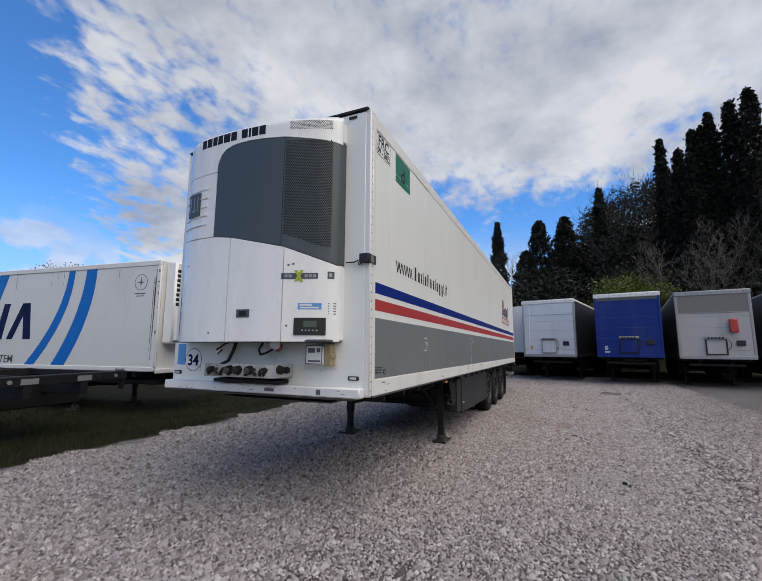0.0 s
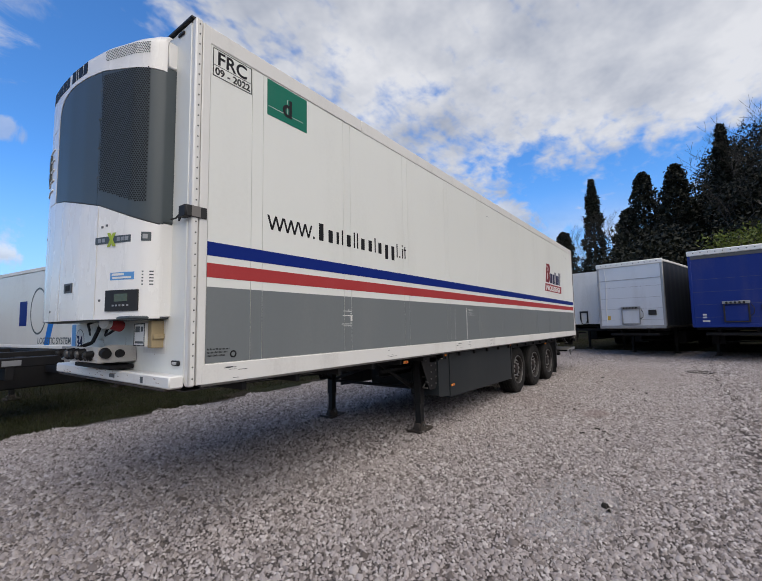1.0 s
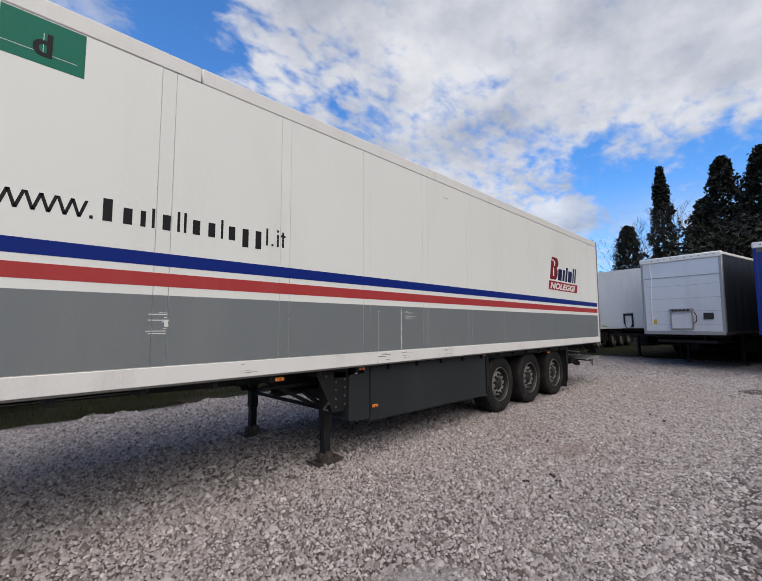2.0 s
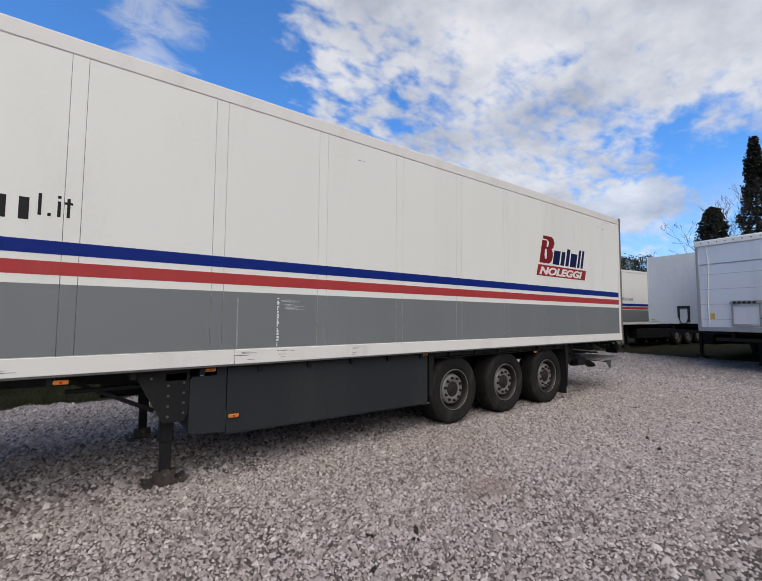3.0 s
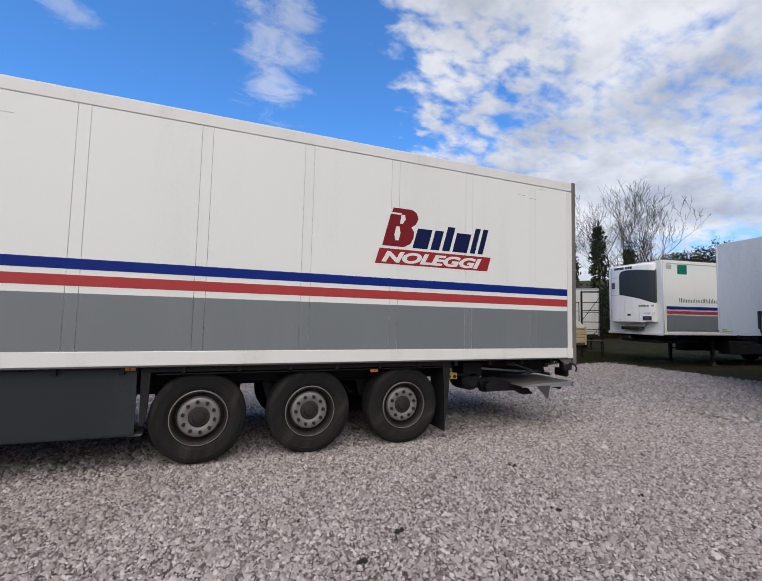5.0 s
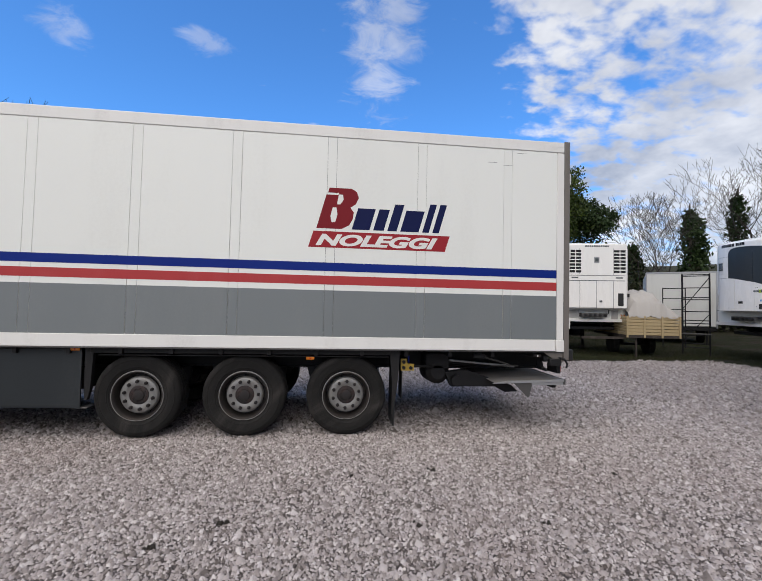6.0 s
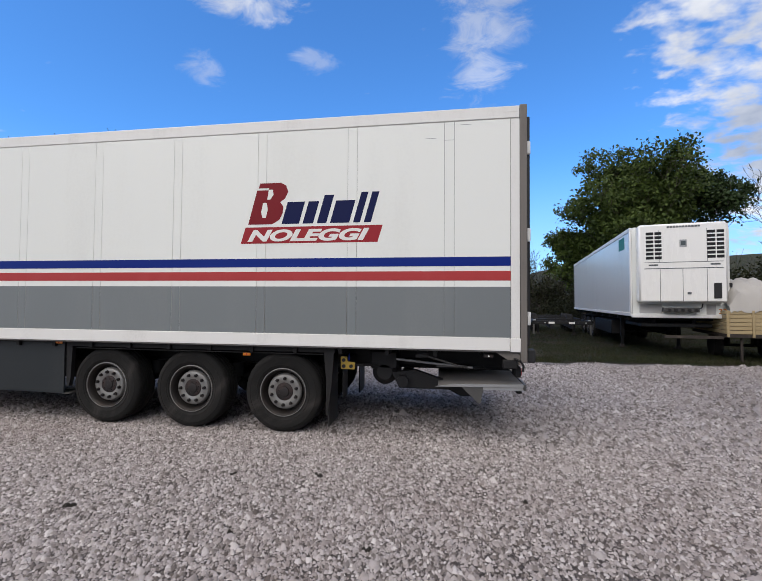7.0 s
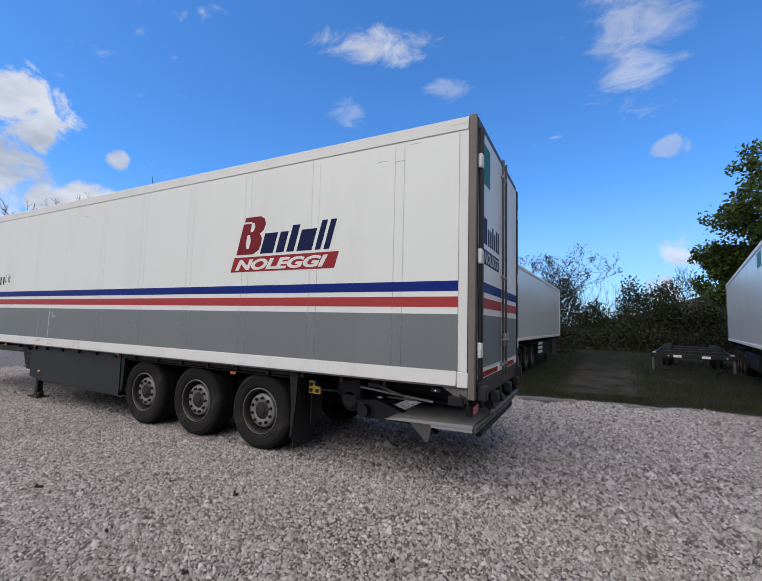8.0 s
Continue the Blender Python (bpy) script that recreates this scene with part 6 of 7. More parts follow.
def white_box_trailer(m, label, z0=1.40, z1=4.12, length=13.4, open_hatch=True, group="parked trailers", side="far_white"):
    t = thing("box_trailer", m, label, "trailer", group)
    box_shell(t, length, z0, z1, side)
    running_gear(t, length, z_floor=z0 - 0.02)
    if open_hatch:
        fr = part("hose_rack", Geo().box(-0.06, -0.012, 1.05, 1.12, z0 + 0.06, z0 + 0.66, 0.01).box(-0.06, -0.012, 1.40, 1.47, z0 + 0.2, z0 + 0.66, 0.01).box(-0.06, -0.012, 1.05, 1.47, z0 + 0.58, z0 + 0.68, 0.01), M["gasket"], t)
        part("hose", Geo().path([(-0.05, 1.42, z0 + 0.25), (-0.08, 1.36, z0 + 0.06), (-0.08, 1.26, z0 - 0.01), (-0.08, 1.15, z0 + 0.04), (-0.05, 1.10, z0 + 0.2)], 0.016), M["gasket"], fr)
        part("wall_print", Geo().box(-0.0135, -0.012, 2.18, 2.48, z0 + 0.07, z0 + 0.10, 0.0004).box(-0.0135, -0.012, 2.34, 2.48, z0 + 0.12, z0 + 0.16, 0.0004), M["lime"], t)
    return t


white_box_trailer(pose(21.42, -0.10, 0, 0, 0, -12), "plain white box semi-trailer with a black hose rack on its front", z0=1.42, z1=4.13)
plain = white_box_trailer(Matrix.Translation((10.55, 22.1, 0)) @ Matrix.Rotation(radians(-93.5), 4, "Z"), "plain white box semi-trailer parked on the grass", z0=1.25, z1=4.0, open_hatch=False, side="far_white")

for z in (0.62, 0.80, 0.98):
    part("guard_slat", Geo().box(6.3, 7.2, 2.56, 2.60, z, z + 0.11, 0.006), M["rail"], plain)


def simple_unit(t, z_low, z_high, style):
    """A front refrigeration unit on a parked trailer: squared, with louvres."""
    u = part("refrigeration_unit", Geo().box(-0.40, -0.012, 0.20, 2.44, z_low, z_high, 0.05), M["unit"], t, "white front refrigeration unit")
    x = -0.402
    h = z_high - z_low
    if style == "louvre":
        for y0 in (0.36, 1.92):
            for k in range(7):
                z = z_low + h * 0.55 + k * h * 0.052
                part("louvre", Geo().box(x - 0.004, x + 0.01, y0 - 0.08, y0 + 0.10, z, z + h * 0.036, 0.004), M["hole"], u)
                part("louvre", Geo().box(x - 0.004, x + 0.01, y0 + 0.13, y0 + 0.33, z, z + h * 0.036, 0.004), M["hole"], u)
        for y in (0.70, 1.30, 1.88):
            part("door_seam", Geo().box(x - 0.002, x + 0.01, y, y + 0.012, z_low + 0.02, z_low + h * 0.42, 0.001), M["ink"], u)
        part("door_seam", Geo().box(x - 0.002, x + 0.01, 0.30, 2.30, z_low + h * 0.425, z_low + h * 0.435, 0.001), M["ink"], u)
        part("door_seam", Geo().box(x - 0.002, x + 0.01, 0.30, 2.30, z_low + h * 0.505, z_low + h * 0.512, 0.001), M["ink"], u)
        for y in (0.69, 1.90):
            part("door_seam", Geo().box(x - 0.002, x + 0.01, y, y + 0.012, z_low + h * 0.51, z_low + h * 0.92, 0.001), M["ink"], u)
        part("maker_badge", Geo().box(x - 0.010, x, 1.20, 1.38, z_low + h * 0.70, z_low + h * 0.79, 0.004), M["galv"], u)
        part("badge_relief", Geo().box(x - 0.012, x - 0.010, 1.23, 1.35, z_low + h * 0.72, z_low + h * 0.77, 0.0005), M["slate"], u)
        b = Geo()
        for k in range(11):
            b.box(x - 0.004, x, 0.86 + 0.078 * k, 0.92 + 0.078 * k, z_low + h * 0.945, z_low + h * 0.968, 0.0005)
        part("maker_name_bars", b, M["ink"], u)
        part("controller", Geo().box(x - 0.02, x, 0.36, 0.55, z_low + h * 0.05, z_low + h * 0.24, 0.01), M["gasket"], u)
        part("door_latch", Geo().box(x - 0.01, x, 1.10, 1.20, z_low + h * 0.10, z_low + h * 0.13, 0.004), M["ink"], u)
        for y0 in (0.36, 1.92):
            part("model_bars", Geo().box(x - 0.003, x, y0 + 0.02, y0 + 0.26, z_low + h * 0.465, z_low + h * 0.485, 0.0005), M["ink"], u)
    return u


def front_couplings(t, z0):
    br = part("coupling_bracket", Geo().box(-0.26, -0.012, 0.85, 1.75, z0 + 0.16, z0 + 0.30, 0.012), M["steel"], t)
    for k in range(5):
        part("coupling_socket", Geo().rod((-0.26, 0.95 + 0.17 * k, z0 + 0.23), (-0.32, 0.95 + 0.17 * k, z0 + 0.22), 0.045, n=10), M["gasket"], br)
    part("hose", Geo().path([(-0.05, 0.7, z0 + 0.42), (-0.12, 0.75, z0 + 0.30), (-0.16, 0.86, z0 + 0.24)], 0.015), M["gasket"], t)
    part("front_beam", Geo().box(-0.10, -0.012, 0.02, 2.58, z0 - 0.02, z0 + 0.09, 0.012), M["rail"], t)


def number_plate_text(t, text, y, z, size, colour):
    lettering(text, size, M[colour], t, pose(-0.0150, y, z, 0, 0, -90), bold=0.003)


# twin of the main trailer in the far row
twin = thing("refrigerated_trailer", pose(23.85, 5.24, 0, 0, 0, -7), "white refrigerated semi-trailer with coloured bands in the far row", "trailer", "parked trailers")
box_shell(twin, 13.4, 1.25, 4.15, "white", "white")
# same unit as the main trailer's, its panels painted as if in shade
front_unit(twin, 0.06, False, "slate_shaded")
front_couplings(twin, 1.25)
for name, lo, hi, mat in (("grey_band", 1.42, 2.02, "grey"), ("red_band", 2.08, 2.19, "red"), ("blue_band", 2.25, 2.36, "blue")):
    part(name, Geo().box(0.14, 13.2, -0.0055, -0.002 + 0.022, lo, hi, 0.0004), M[mat], twin)
part("green_sticker", Geo().box(0.71, 1.19, 0.0165, 0.0205, 3.62, 3.99, 0.0004), M["green"], twin)
part("address_bars", bars(Geo(), 0.78, 2.52, 2.2, 0.17, 0.0205, 26, rng, 0.5, 0.003), M["ink"], twin)["kind"] = "stuff"
part("corner_plate", Geo().box(0.15, 0.42, 0.0165, 0.0205, 3.80, 3.98, 0.0004), M["pale_grey"], twin)
running_gear(twin, 13.4, z_floor=1.24)

# squared unit beside the dirt track
squared = thing("refrigerated_trailer", pose(21.10, 8.42, 0, 0, 0, 79.8), "white refrigerated semi-trailer with louvred front unit on the grass", "trailer", "parked trailers")
box_shell(squared, 13.4, 1.28, 4.10, "far_white", "white")
simple_unit(squared, 1.72, 4.10, "louvre")
front_couplings(squared, 1.26)
part("front_damage", Geo().box(-0.018, -0.012, 1.75, 2.35, 1.38, 1.66, 0.004), M["pale_grey"], squared)
part("front_damage", Geo().box(-0.018, -0.012, 0.36, 0.60, 1.30, 1.66, 0.004), M["pale_grey"], squared)
number_plate_text(squared, "32", 0.30, 1.38, 0.21, "orange")
part("side_lamp", Geo().box(-0.06, 0.02, -0.04, 0.02, 2.18, 2.30, 0.01), M["gasket"], squared)
part("green_sticker", Geo().box(0.70, 1.5, 2.5805, 2.5835, 3.50, 3.90, 0.0005), M["green"], squared, "faded green-blue sticker")
running_gear(squared, 13.4, z_floor=1.26)

# trailer with blue arcs behind the nose of the main trailer
arc = thing("refrigerated_trailer", pose(5.86, 7.62, 0, 0, 0, 97.2), "white refrigerated semi-trailer with sweeping blue arcs on its side", "trailer", "parked trailers")
box_shell(arc, 13.4, 1.08, 3.83, "far_white", "far_white")
u = part("refrigeration_unit", Geo().box(-0.35, -0.012, 0.30, 2.46, 1.75, 3.80, 0.05), M["unit"], arc, "white front refrigeration unit")
for row in range(8):
    for y0 in (2.17, 2.31):
        part("louvre", Geo().box(-0.356, -0.345, y0, y0 + 0.11, 2.68 + 0.12 * row, 2.76 + 0.12 * row, 0.004), M["hole"], u)
front_couplings(arc, 1.06)
running_gear(arc, 13.4, z_floor=1.06)
SIDE = 2.5805
arc_marks = new("side_marking")
arc_marks.parent, arc_marks.matrix_basis = arc, pose(0, 0, -0.21)
arc_marks["label"] = "blue arcs and dark lettering shapes on the long side"


def arc_band(x_top, bow, w0, w1):
    """A curved stripe down the visible long side."""
    g = Geo()
    n = 16
    pts = []
    for k in range(n + 1):
        s = k / n
        z = 3.92 - s * 2.53
        pts.append((x_top + bow * s ** 2.0, z, w0 + (w1 - w0) * s))
    for i in range(n):
        a, b = pts[i], pts[i + 1]
        g.slab([(a[0], a[1]), (a[0] + a[2], a[1]), (b[0] + b[2], b[1]), (b[0], b[1])], SIDE, SIDE + 0.003)
    return g


part("blue_arc", arc_band(2.12, 0.86, 0.37, 0.48), M["logo_blue"], arc_marks, "wide blue arc")
part("blue_arc", arc_band(2.90, 1.20, 0.22, 0.36), M["logo_blue"], arc_marks, "narrow blue arc")
part("blue_arc", Geo().slab([(5.45, 3.92), (5.85, 3.92), (6.75, 1.40), (6.38, 1.40)], SIDE, SIDE + 0.003), M["logo_blue"], arc_marks, "straight blue stripe")
for pts in ([(4.33, 2.08), (4.62, 2.08), (4.74, 3.08), (4.46, 3.08)], [(5.04, 2.08), (5.28, 2.08), (4.76, 3.08), (4.52, 3.08)],
            [(5.25, 3.08), (5.50, 3.08), (5.74, 2.08), (5.46, 2.08)], [(5.60, 2.08), (5.84, 2.08), (6.34, 3.08), (6.10, 3.08)]):
    part("name_stroke", Geo().slab(pts, SIDE, SIDE + 0.0036), M["navy"], arc_marks, "dark blue lettering shape")
ringg = Geo()
for k in range(36):
    a, b = 2 * math.pi * k / 36, 2 * math.pi * (k + 1) / 36
    ringg.slab([(7.25 + 0.62 * q * math.cos(c), 2.55 + 0.80 * q * math.sin(c)) for q, c in ((0.92, a), (1.0, a), (1.0, b), (0.92, b))], SIDE, SIDE + 0.0042)
part("ring_emblem", ringg, M["slate"], arc_marks)
part("name_block", Geo().slab([(8.15, 2.05), (8.75, 2.05), (8.75, 2.92), (8.15, 2.92)], SIDE, SIDE + 0.003), M["blue"], arc_marks)
lettering("LOGISTIC SYSTEM", 0.29, M["slate"], arc_marks, pose(7.22, SIDE + 0.0030, 1.45, 0, 0, 180), "lettering", 0.004)
star = Geo()
for k in range(24):
    a, b = 2 * math.pi * k / 24, 2 * math.pi * (k + 1) / 24
    star.slab([(0.62 + q * math.cos(c), 3.50 + q * math.sin(c)) for q, c in ((0.19, a), (0.205, a), (0.205, b), (0.19, b))], SIDE, SIDE + 0.003)
star.slab([(0.62, 3.36), (0.64, 3.48), (0.76, 3.50), (0.64, 3.52), (0.62, 3.64), (0.60, 3.52), (0.48, 3.50), (0.60, 3.48)], SIDE, SIDE + 0.003)
star.box(0.45, 0.80, SIDE, SIDE + 0.003, 3.20, 3.225, 0.0004).box(0.50, 0.75, SIDE, SIDE + 0.003, 3.14, 3.16, 0.0004)
part("maker_emblem", star, M["ink"], arc_marks)


wear = Geo()
rw = random.Random(3)
for k in range(9):
    x, z = 0.13 + abs(rw.gauss(0, 0.05)), 3.66 - abs(rw.gauss(0, 0.25))
    wear.box(x, x + rw.uniform(0.005, 0.016), 2.5802, 2.5812, z - rw.uniform(0.5, 1.9), z, 0.0002)
for k in range(7):
    x = rw.uniform(0.2, 5.5)
    wear.box(x, x + rw.uniform(0.004, 0.010), 2.5802, 2.5812, 3.68 - rw.uniform(0.1, 0.45), 3.69, 0.0002)
for k in range(6):
    z = rw.uniform(1.3, 3.6)
    wear.box(0.02, 0.02 + rw.uniform(0.01, 0.04), 2.6002, 2.6012, z, z + rw.uniform(0.03, 0.10), 0.0002)
part("rust_run", wear, M["streak"], arc, "dark rust runs beside the front corner")["kind"] = "stuff"


def container_chassis(m, label, length=11.5, width=2.5, z=1.18, legs_x=4.2):
    t = thing("container_chassis", m, label, "trailer", "parked trailers")
    for y in (0.75, width - 0.87):
        part("main_beam", Geo().box(0.0, length, y, y + 0.12, z - 0.36, z - 0.10, 0.01), M["chassis"], t)
    for x in (0.0, 2.6, 5.4, 8.4, length - 0.18):
        part("cross_beam", Geo().box(x, x + 0.18, 0.0, width, z - 0.16, z, 0.012), M["chassis"], t)
    for ya in (0.0, width - 0.10):
        part("side_rail", Geo().box(0.18, length - 0.18, ya, ya + 0.10, z - 0.13, z - 0.01, 0.01), M["chassis"], t)
    for x in (0.09, length - 0.09):
        for y in (0.10, width - 0.10):
            part("twist_lock", Geo().box(x - 0.06, x + 0.06, y - 0.06, y + 0.06, z, z + 0.055, 0.012), M["galv"], t)
    for k, y in enumerate((0.25, 0.55, width - 0.55, width - 0.25)):
        part("end_lamp", Geo().rod((-0.02, y, z - 0.08), (0.0, y, z - 0.08), 0.032, n=12), M["gasket"] if k % 2 else M["galv"], t)
    for y in (0.70, width - 0.95):
        part("end_marking", Geo().box(-0.006, 0.0, y, y + 0.25, z - 0.13, z - 0.04, 0.001), M["rail"] if z < 1.1 else M["galv"], t)
    for y in (0.06, width - 0.06):
        part("end_post", Geo().box(0.02, 0.10, y - 0.04, y + 0.04, z - (0.62 if z < 1.1 else 0.34), z - 0.16, 0.008), M["steel"] if z < 1.1 else M["chassis"], t)
    if z > 1.1:
        part("storage_box", Geo().box(1.0, 2.3, 0.15, width - 0.15, z - 0.62, z - 0.2, 0.02), M["chassis"], t)
    for y in (0.38, width - 0.38):
        landing_leg(t, legs_x, y, z - 0.15, 0.0, True)
    for x in (length - 3.9, length - 2.6, length - 1.3):
        part("axle", Geo().rod((x, 0.3, 0.51), (x, width - 0.3, 0.51), 0.065, n=12), M["chassis"], t)
        wheel(t, x, 0.12, True, 31 * x, nuts=False)
        wheel(t, x, width - 0.12, False, 11 * x, nuts=False)
    return t


container_chassis(Matrix.Translation((1.80, 6.05, 0)) @ Matrix.Rotation(radians(96), 4, "Z"), "empty black container chassis beside the arc-striped trailer", z=1.22)
container_chassis(Matrix.Translation((19.25, 14.2, 0)) @ Matrix.Rotation(radians(80), 4, "Z"), "empty black container chassis standing on the grass", z=0.86, length=9.5, legs_x=3.0)


# ---------------------------------------------------------------- odds and ends beyond the grass
def farm_trailer():
    t = thing("farm_trailer", pose(20.75, 8.05, 0, 0, 0, -14), "small wooden-sided drawbar trailer", "trailer", "")
    w, d, z0, z1 = 1.80, 3.0, 0.80, 1.45
    part("floor_frame", Geo().box(0.0, w, 0.0, d, z0 - 0.10, z0, 0.012), M["rust"], t)
    for k in range(6):
        z = z0 + 0.01 + k * 0.112
        part("side_board", Geo().box(0.02, w - 0.02, 0.0, 0.03, z, z + 0.100, 0.008), M["timber"], t)
        part("side_board", Geo().box(0.02, w - 0.02, d - 0.03, d, z, z + 0.100, 0.008), M["timber"], t)
        part("side_board", Geo().box(0.0, 0.03, 0.035, d - 0.035, z, z + 0.100, 0.008), M["timber"], t)
        part("side_board", Geo().box(w - 0.03, w, 0.035, d - 0.035, z, z + 0.100, 0.008), M["timber"], t)
    for x in (0.0, 0.58, 1.16, w - 0.06):
        part("upright", Geo().box(x, x + 0.06, -0.035, -0.002, z0 - 0.08, z1 + 0.04, 0.006), M["timber"], t)
    for x in (0.25, w - 0.25):
        part("wheel", Geo().rod((x - 0.11, 1.7, 0.36), (x + 0.11, 1.7, 0.36), 0.36, n=24), M["tyre"], t)
    part("axle", Geo().rod((0.3, 1.7, 0.36), (w - 0.3, 1.7, 0.36), 0.05, n=10).box(0.5, 0.58, 1.5, 1.9, 0.36, z0 - 0.1, 0.01).box(w - 0.58, w - 0.5, 1.5, 1.9, 0.36, z0 - 0.1, 0.01), M["chassis"], t)
    part("drawbar", Geo().slab([(-1.5, 0.02), (-1.5, 0.12), (0.0, 0.40), (0.0, 0.20)], z0 - 0.16, z0 - 0.08, "z"), M["rust"], t)
    part("prop_stand", Geo().box(0.35, 0.41, 0.1, 0.16, 0.0, z0 - 0.1, 0.006), M["rust"], t)
    g = Geo()
    n, r = 22, random.Random(8)
    for i in range(n + 1):
        for j in range(n + 1):
            a, b = i / n, j / n
            h = 0.98 * max(0.0, min(1.0, a * 6.0 + 0.25, (1.0 - a) * 2.4)) ** 0.7 * math.sin(math.pi * b) ** 0.35 + 0.10 * abs(math.sin(11 * a + 7 * b)) - 0.06 * abs(math.sin(17 * b - 6 * a)) + r.uniform(-0.03, 0.03)
            g.v.append((0.10 + 1.72 * a, -0.02 + 2.5 * b, z1 - 0.03 + max(0.0, h)))
    g.f = [(i * (n + 1) + j, i * (n + 1) + j + 1, (i + 1) * (n + 1) + j + 1, (i + 1) * (n + 1) + j) for i in range(n) for j in range(n)]
    c = part("canvas_cover", mesh_of("canvas_cover", g, M["tarp"], mend=False), None)
    c.matrix_basis = pose(20.75, 8.05, 0, 0, 0, -14)
    tagged(c, "crumpled pale canvas sheet heaped on the wooden trailer", "canvas sheet")


farm_trailer()


def scaffold_tower():
    t = thing("scaffold_tower", pose(23.95, 9.1, 0, 0, 0, -45), "tall dark steel scaffold tower with close rungs", "scaffold")
    w, d, h = 0.85, 0.70, 3.15
    for x in (0.0, w):
        for y in (0.0, d):
            part("upright", Geo().rod((x, y, 0.0), (x, y, h), 0.024, n=8), M["chassis"], t)
        for k in range(9):
            z = 0.25 + 0.33 * k
            part("side_rung", Geo().rod((x, 0, z), (x, d, z), 0.016, n=8), M["chassis"], t)
    for k in range(7):
        z = 0.30 + 0.46 * k
        part("rung", Geo().rod((0, 0, z), (w, 0, z), 0.018, n=8), M["chassis"], t)
        if k % 2 == 0:
            part("rung", Geo().rod((0, d, z + 0.1), (w, d, z + 0.1), 0.018, n=8), M["chassis"], t)
    for z0, z1 in ((1.75, 3.0), (0.5, 1.6)):
        part("diagonal", Geo().rod((0, 0, z0), (w, 0, z1), 0.015, n=8), M["chassis"], t)
    part("base_board", Geo().box(-0.05, w + 0.05, -0.05, 0.06, 0.80, 0.84, 0.005), M["steel"], t)
    t2 = thing("handrail_frame", pose(25.9, 11.6, 0, 0, 0, -45), "low dark steel handrail frame", "handrail")
    for x in (-0.42, 0.42):
        part("upright", Geo().rod((x, 0, 0), (x, 0, 2.75), 0.022, n=8), M["chassis"], t2)
    for z in (0.6, 1.2, 1.75, 2.25, 2.72):
        part("rail_bar", Geo().rod((-0.42, 0, z), (0.42, 0, z), 0.018, n=8), M["chassis"], t2)


scaffold_tower()
shed = thing("canvas_shed", pose(26.6, 14.1, 0, 0, 0, -38), "pale canvas-covered box body behind the scaffold", "box body")
part("canvas_wall", Geo().box(0.0, 2.9, 0.0, 5.0, 0.9, 3.62, 0.05), M["pale_tarp"], shed)
part("frame_edge", Geo().box(-0.02, 2.92, -0.02, 0.04, 3.58, 3.66, 0.01).box(-0.02, 0.05, -0.02, 0.04, 0.85, 3.58, 0.01).box(2.85, 2.92, -0.02, 0.04, 0.85, 3.58, 0.01), M["galv"], shed)
part("bed_frame", Geo().box(0.0, 2.9, 0.05, 5.0, 0.70, 0.9, 0.02), M["chassis"], shed)
for x in (0.35, 2.55):
    part("wheel", Geo().rod((x - 0.14, 2.6, 0.48), (x + 0.14, 2.6, 0.48), 0.48, n=24), M["tyre"], shed)
    part("support_post", Geo().box(x - 0.05, x + 0.05, 0.4, 0.5, 0.0, 0.7, 0.01), M["chassis"], shed)

# ---------------------------------------------------------------- trees
def tube_mesh(segs, sides=5):
    """One mesh of tapered tubes from rows of start, end and the two radii."""
    s = np.array([(*a, *b, r0, r1) for a, b, r0, r1 in segs])
    p, q, r0, r1 = s[:, 0:3], s[:, 3:6], s[:, 6], s[:, 7]
    w = q - p
    w /= np.linalg.norm(w, axis=1)[:, None] + 1e-9
    h = np.where(np.abs(w[:, 2:3]) < 0.9, [[0, 0, 1.0]], [[1.0, 0, 0]])
    u = np.cross(w, h)
    u /= np.linalg.norm(u, axis=1)[:, None]
    t = np.cross(w, u)
    a = np.arange(sides) * 2 * np.pi / sides
    ring = np.cos(a)[None, :, None] * u[:, None] + np.sin(a)[None, :, None] * t[:, None]
    v = np.concatenate([p[:, None] + ring * r0[:, None, None], q[:, None] + ring * r1[:, None, None]], 1).reshape(-1, 3)
    k = np.arange(sides)
    f = np.stack([k, (k + 1) % sides, sides + (k + 1) % sides, sides + k], -1)
    f = (f[None] + 2 * sides * np.arange(len(s))[:, None, None]).reshape(-1, 4)
    return v, f


def leaf_mesh(points, size, per, spread, seed, flat=1.0):
    """Small bent leaves round each of the points."""
    r = np.random.default_rng(seed)
    c = np.repeat(np.array(points), per, 0) + r.normal(0, 1, (len(points) * per, 3)) * np.array([spread, spread, spread * flat])
    n = len(c)
    a = r.normal(0, 1, (n, 3))
    a /= np.linalg.norm(a, axis=1)[:, None]
    b = np.cross(a, r.normal(0, 1, (n, 3)))
    b /= np.linalg.norm(b, axis=1)[:, None] + 1e-9
    s = (size * r.uniform(0.6, 1.4, n))[:, None]
    v = np.stack([c - a * s, c + b * s * 0.55, c + a * s, c - b * s * 0.55], 1).reshape(-1, 3)
    return v, np.arange(4 * n).reshape(-1, 4)


def quick(name, v, f, mat):
    me = bpy.data.meshes.new(name)
    k = f.shape[1]
    me.vertices.add(len(v))
    me.vertices.foreach_set("co", np.asarray(v, float).ravel())
    me.loops.add(f.size)
    me.loops.foreach_set("vertex_index", f.ravel().astype(np.int32))
    me.polygons.add(len(f))
    me.polygons.foreach_set("loop_start", np.arange(0, f.size, k, dtype=np.int32))
    me.update(calc_edges=True)
    me.materials.append(mat)
    return me


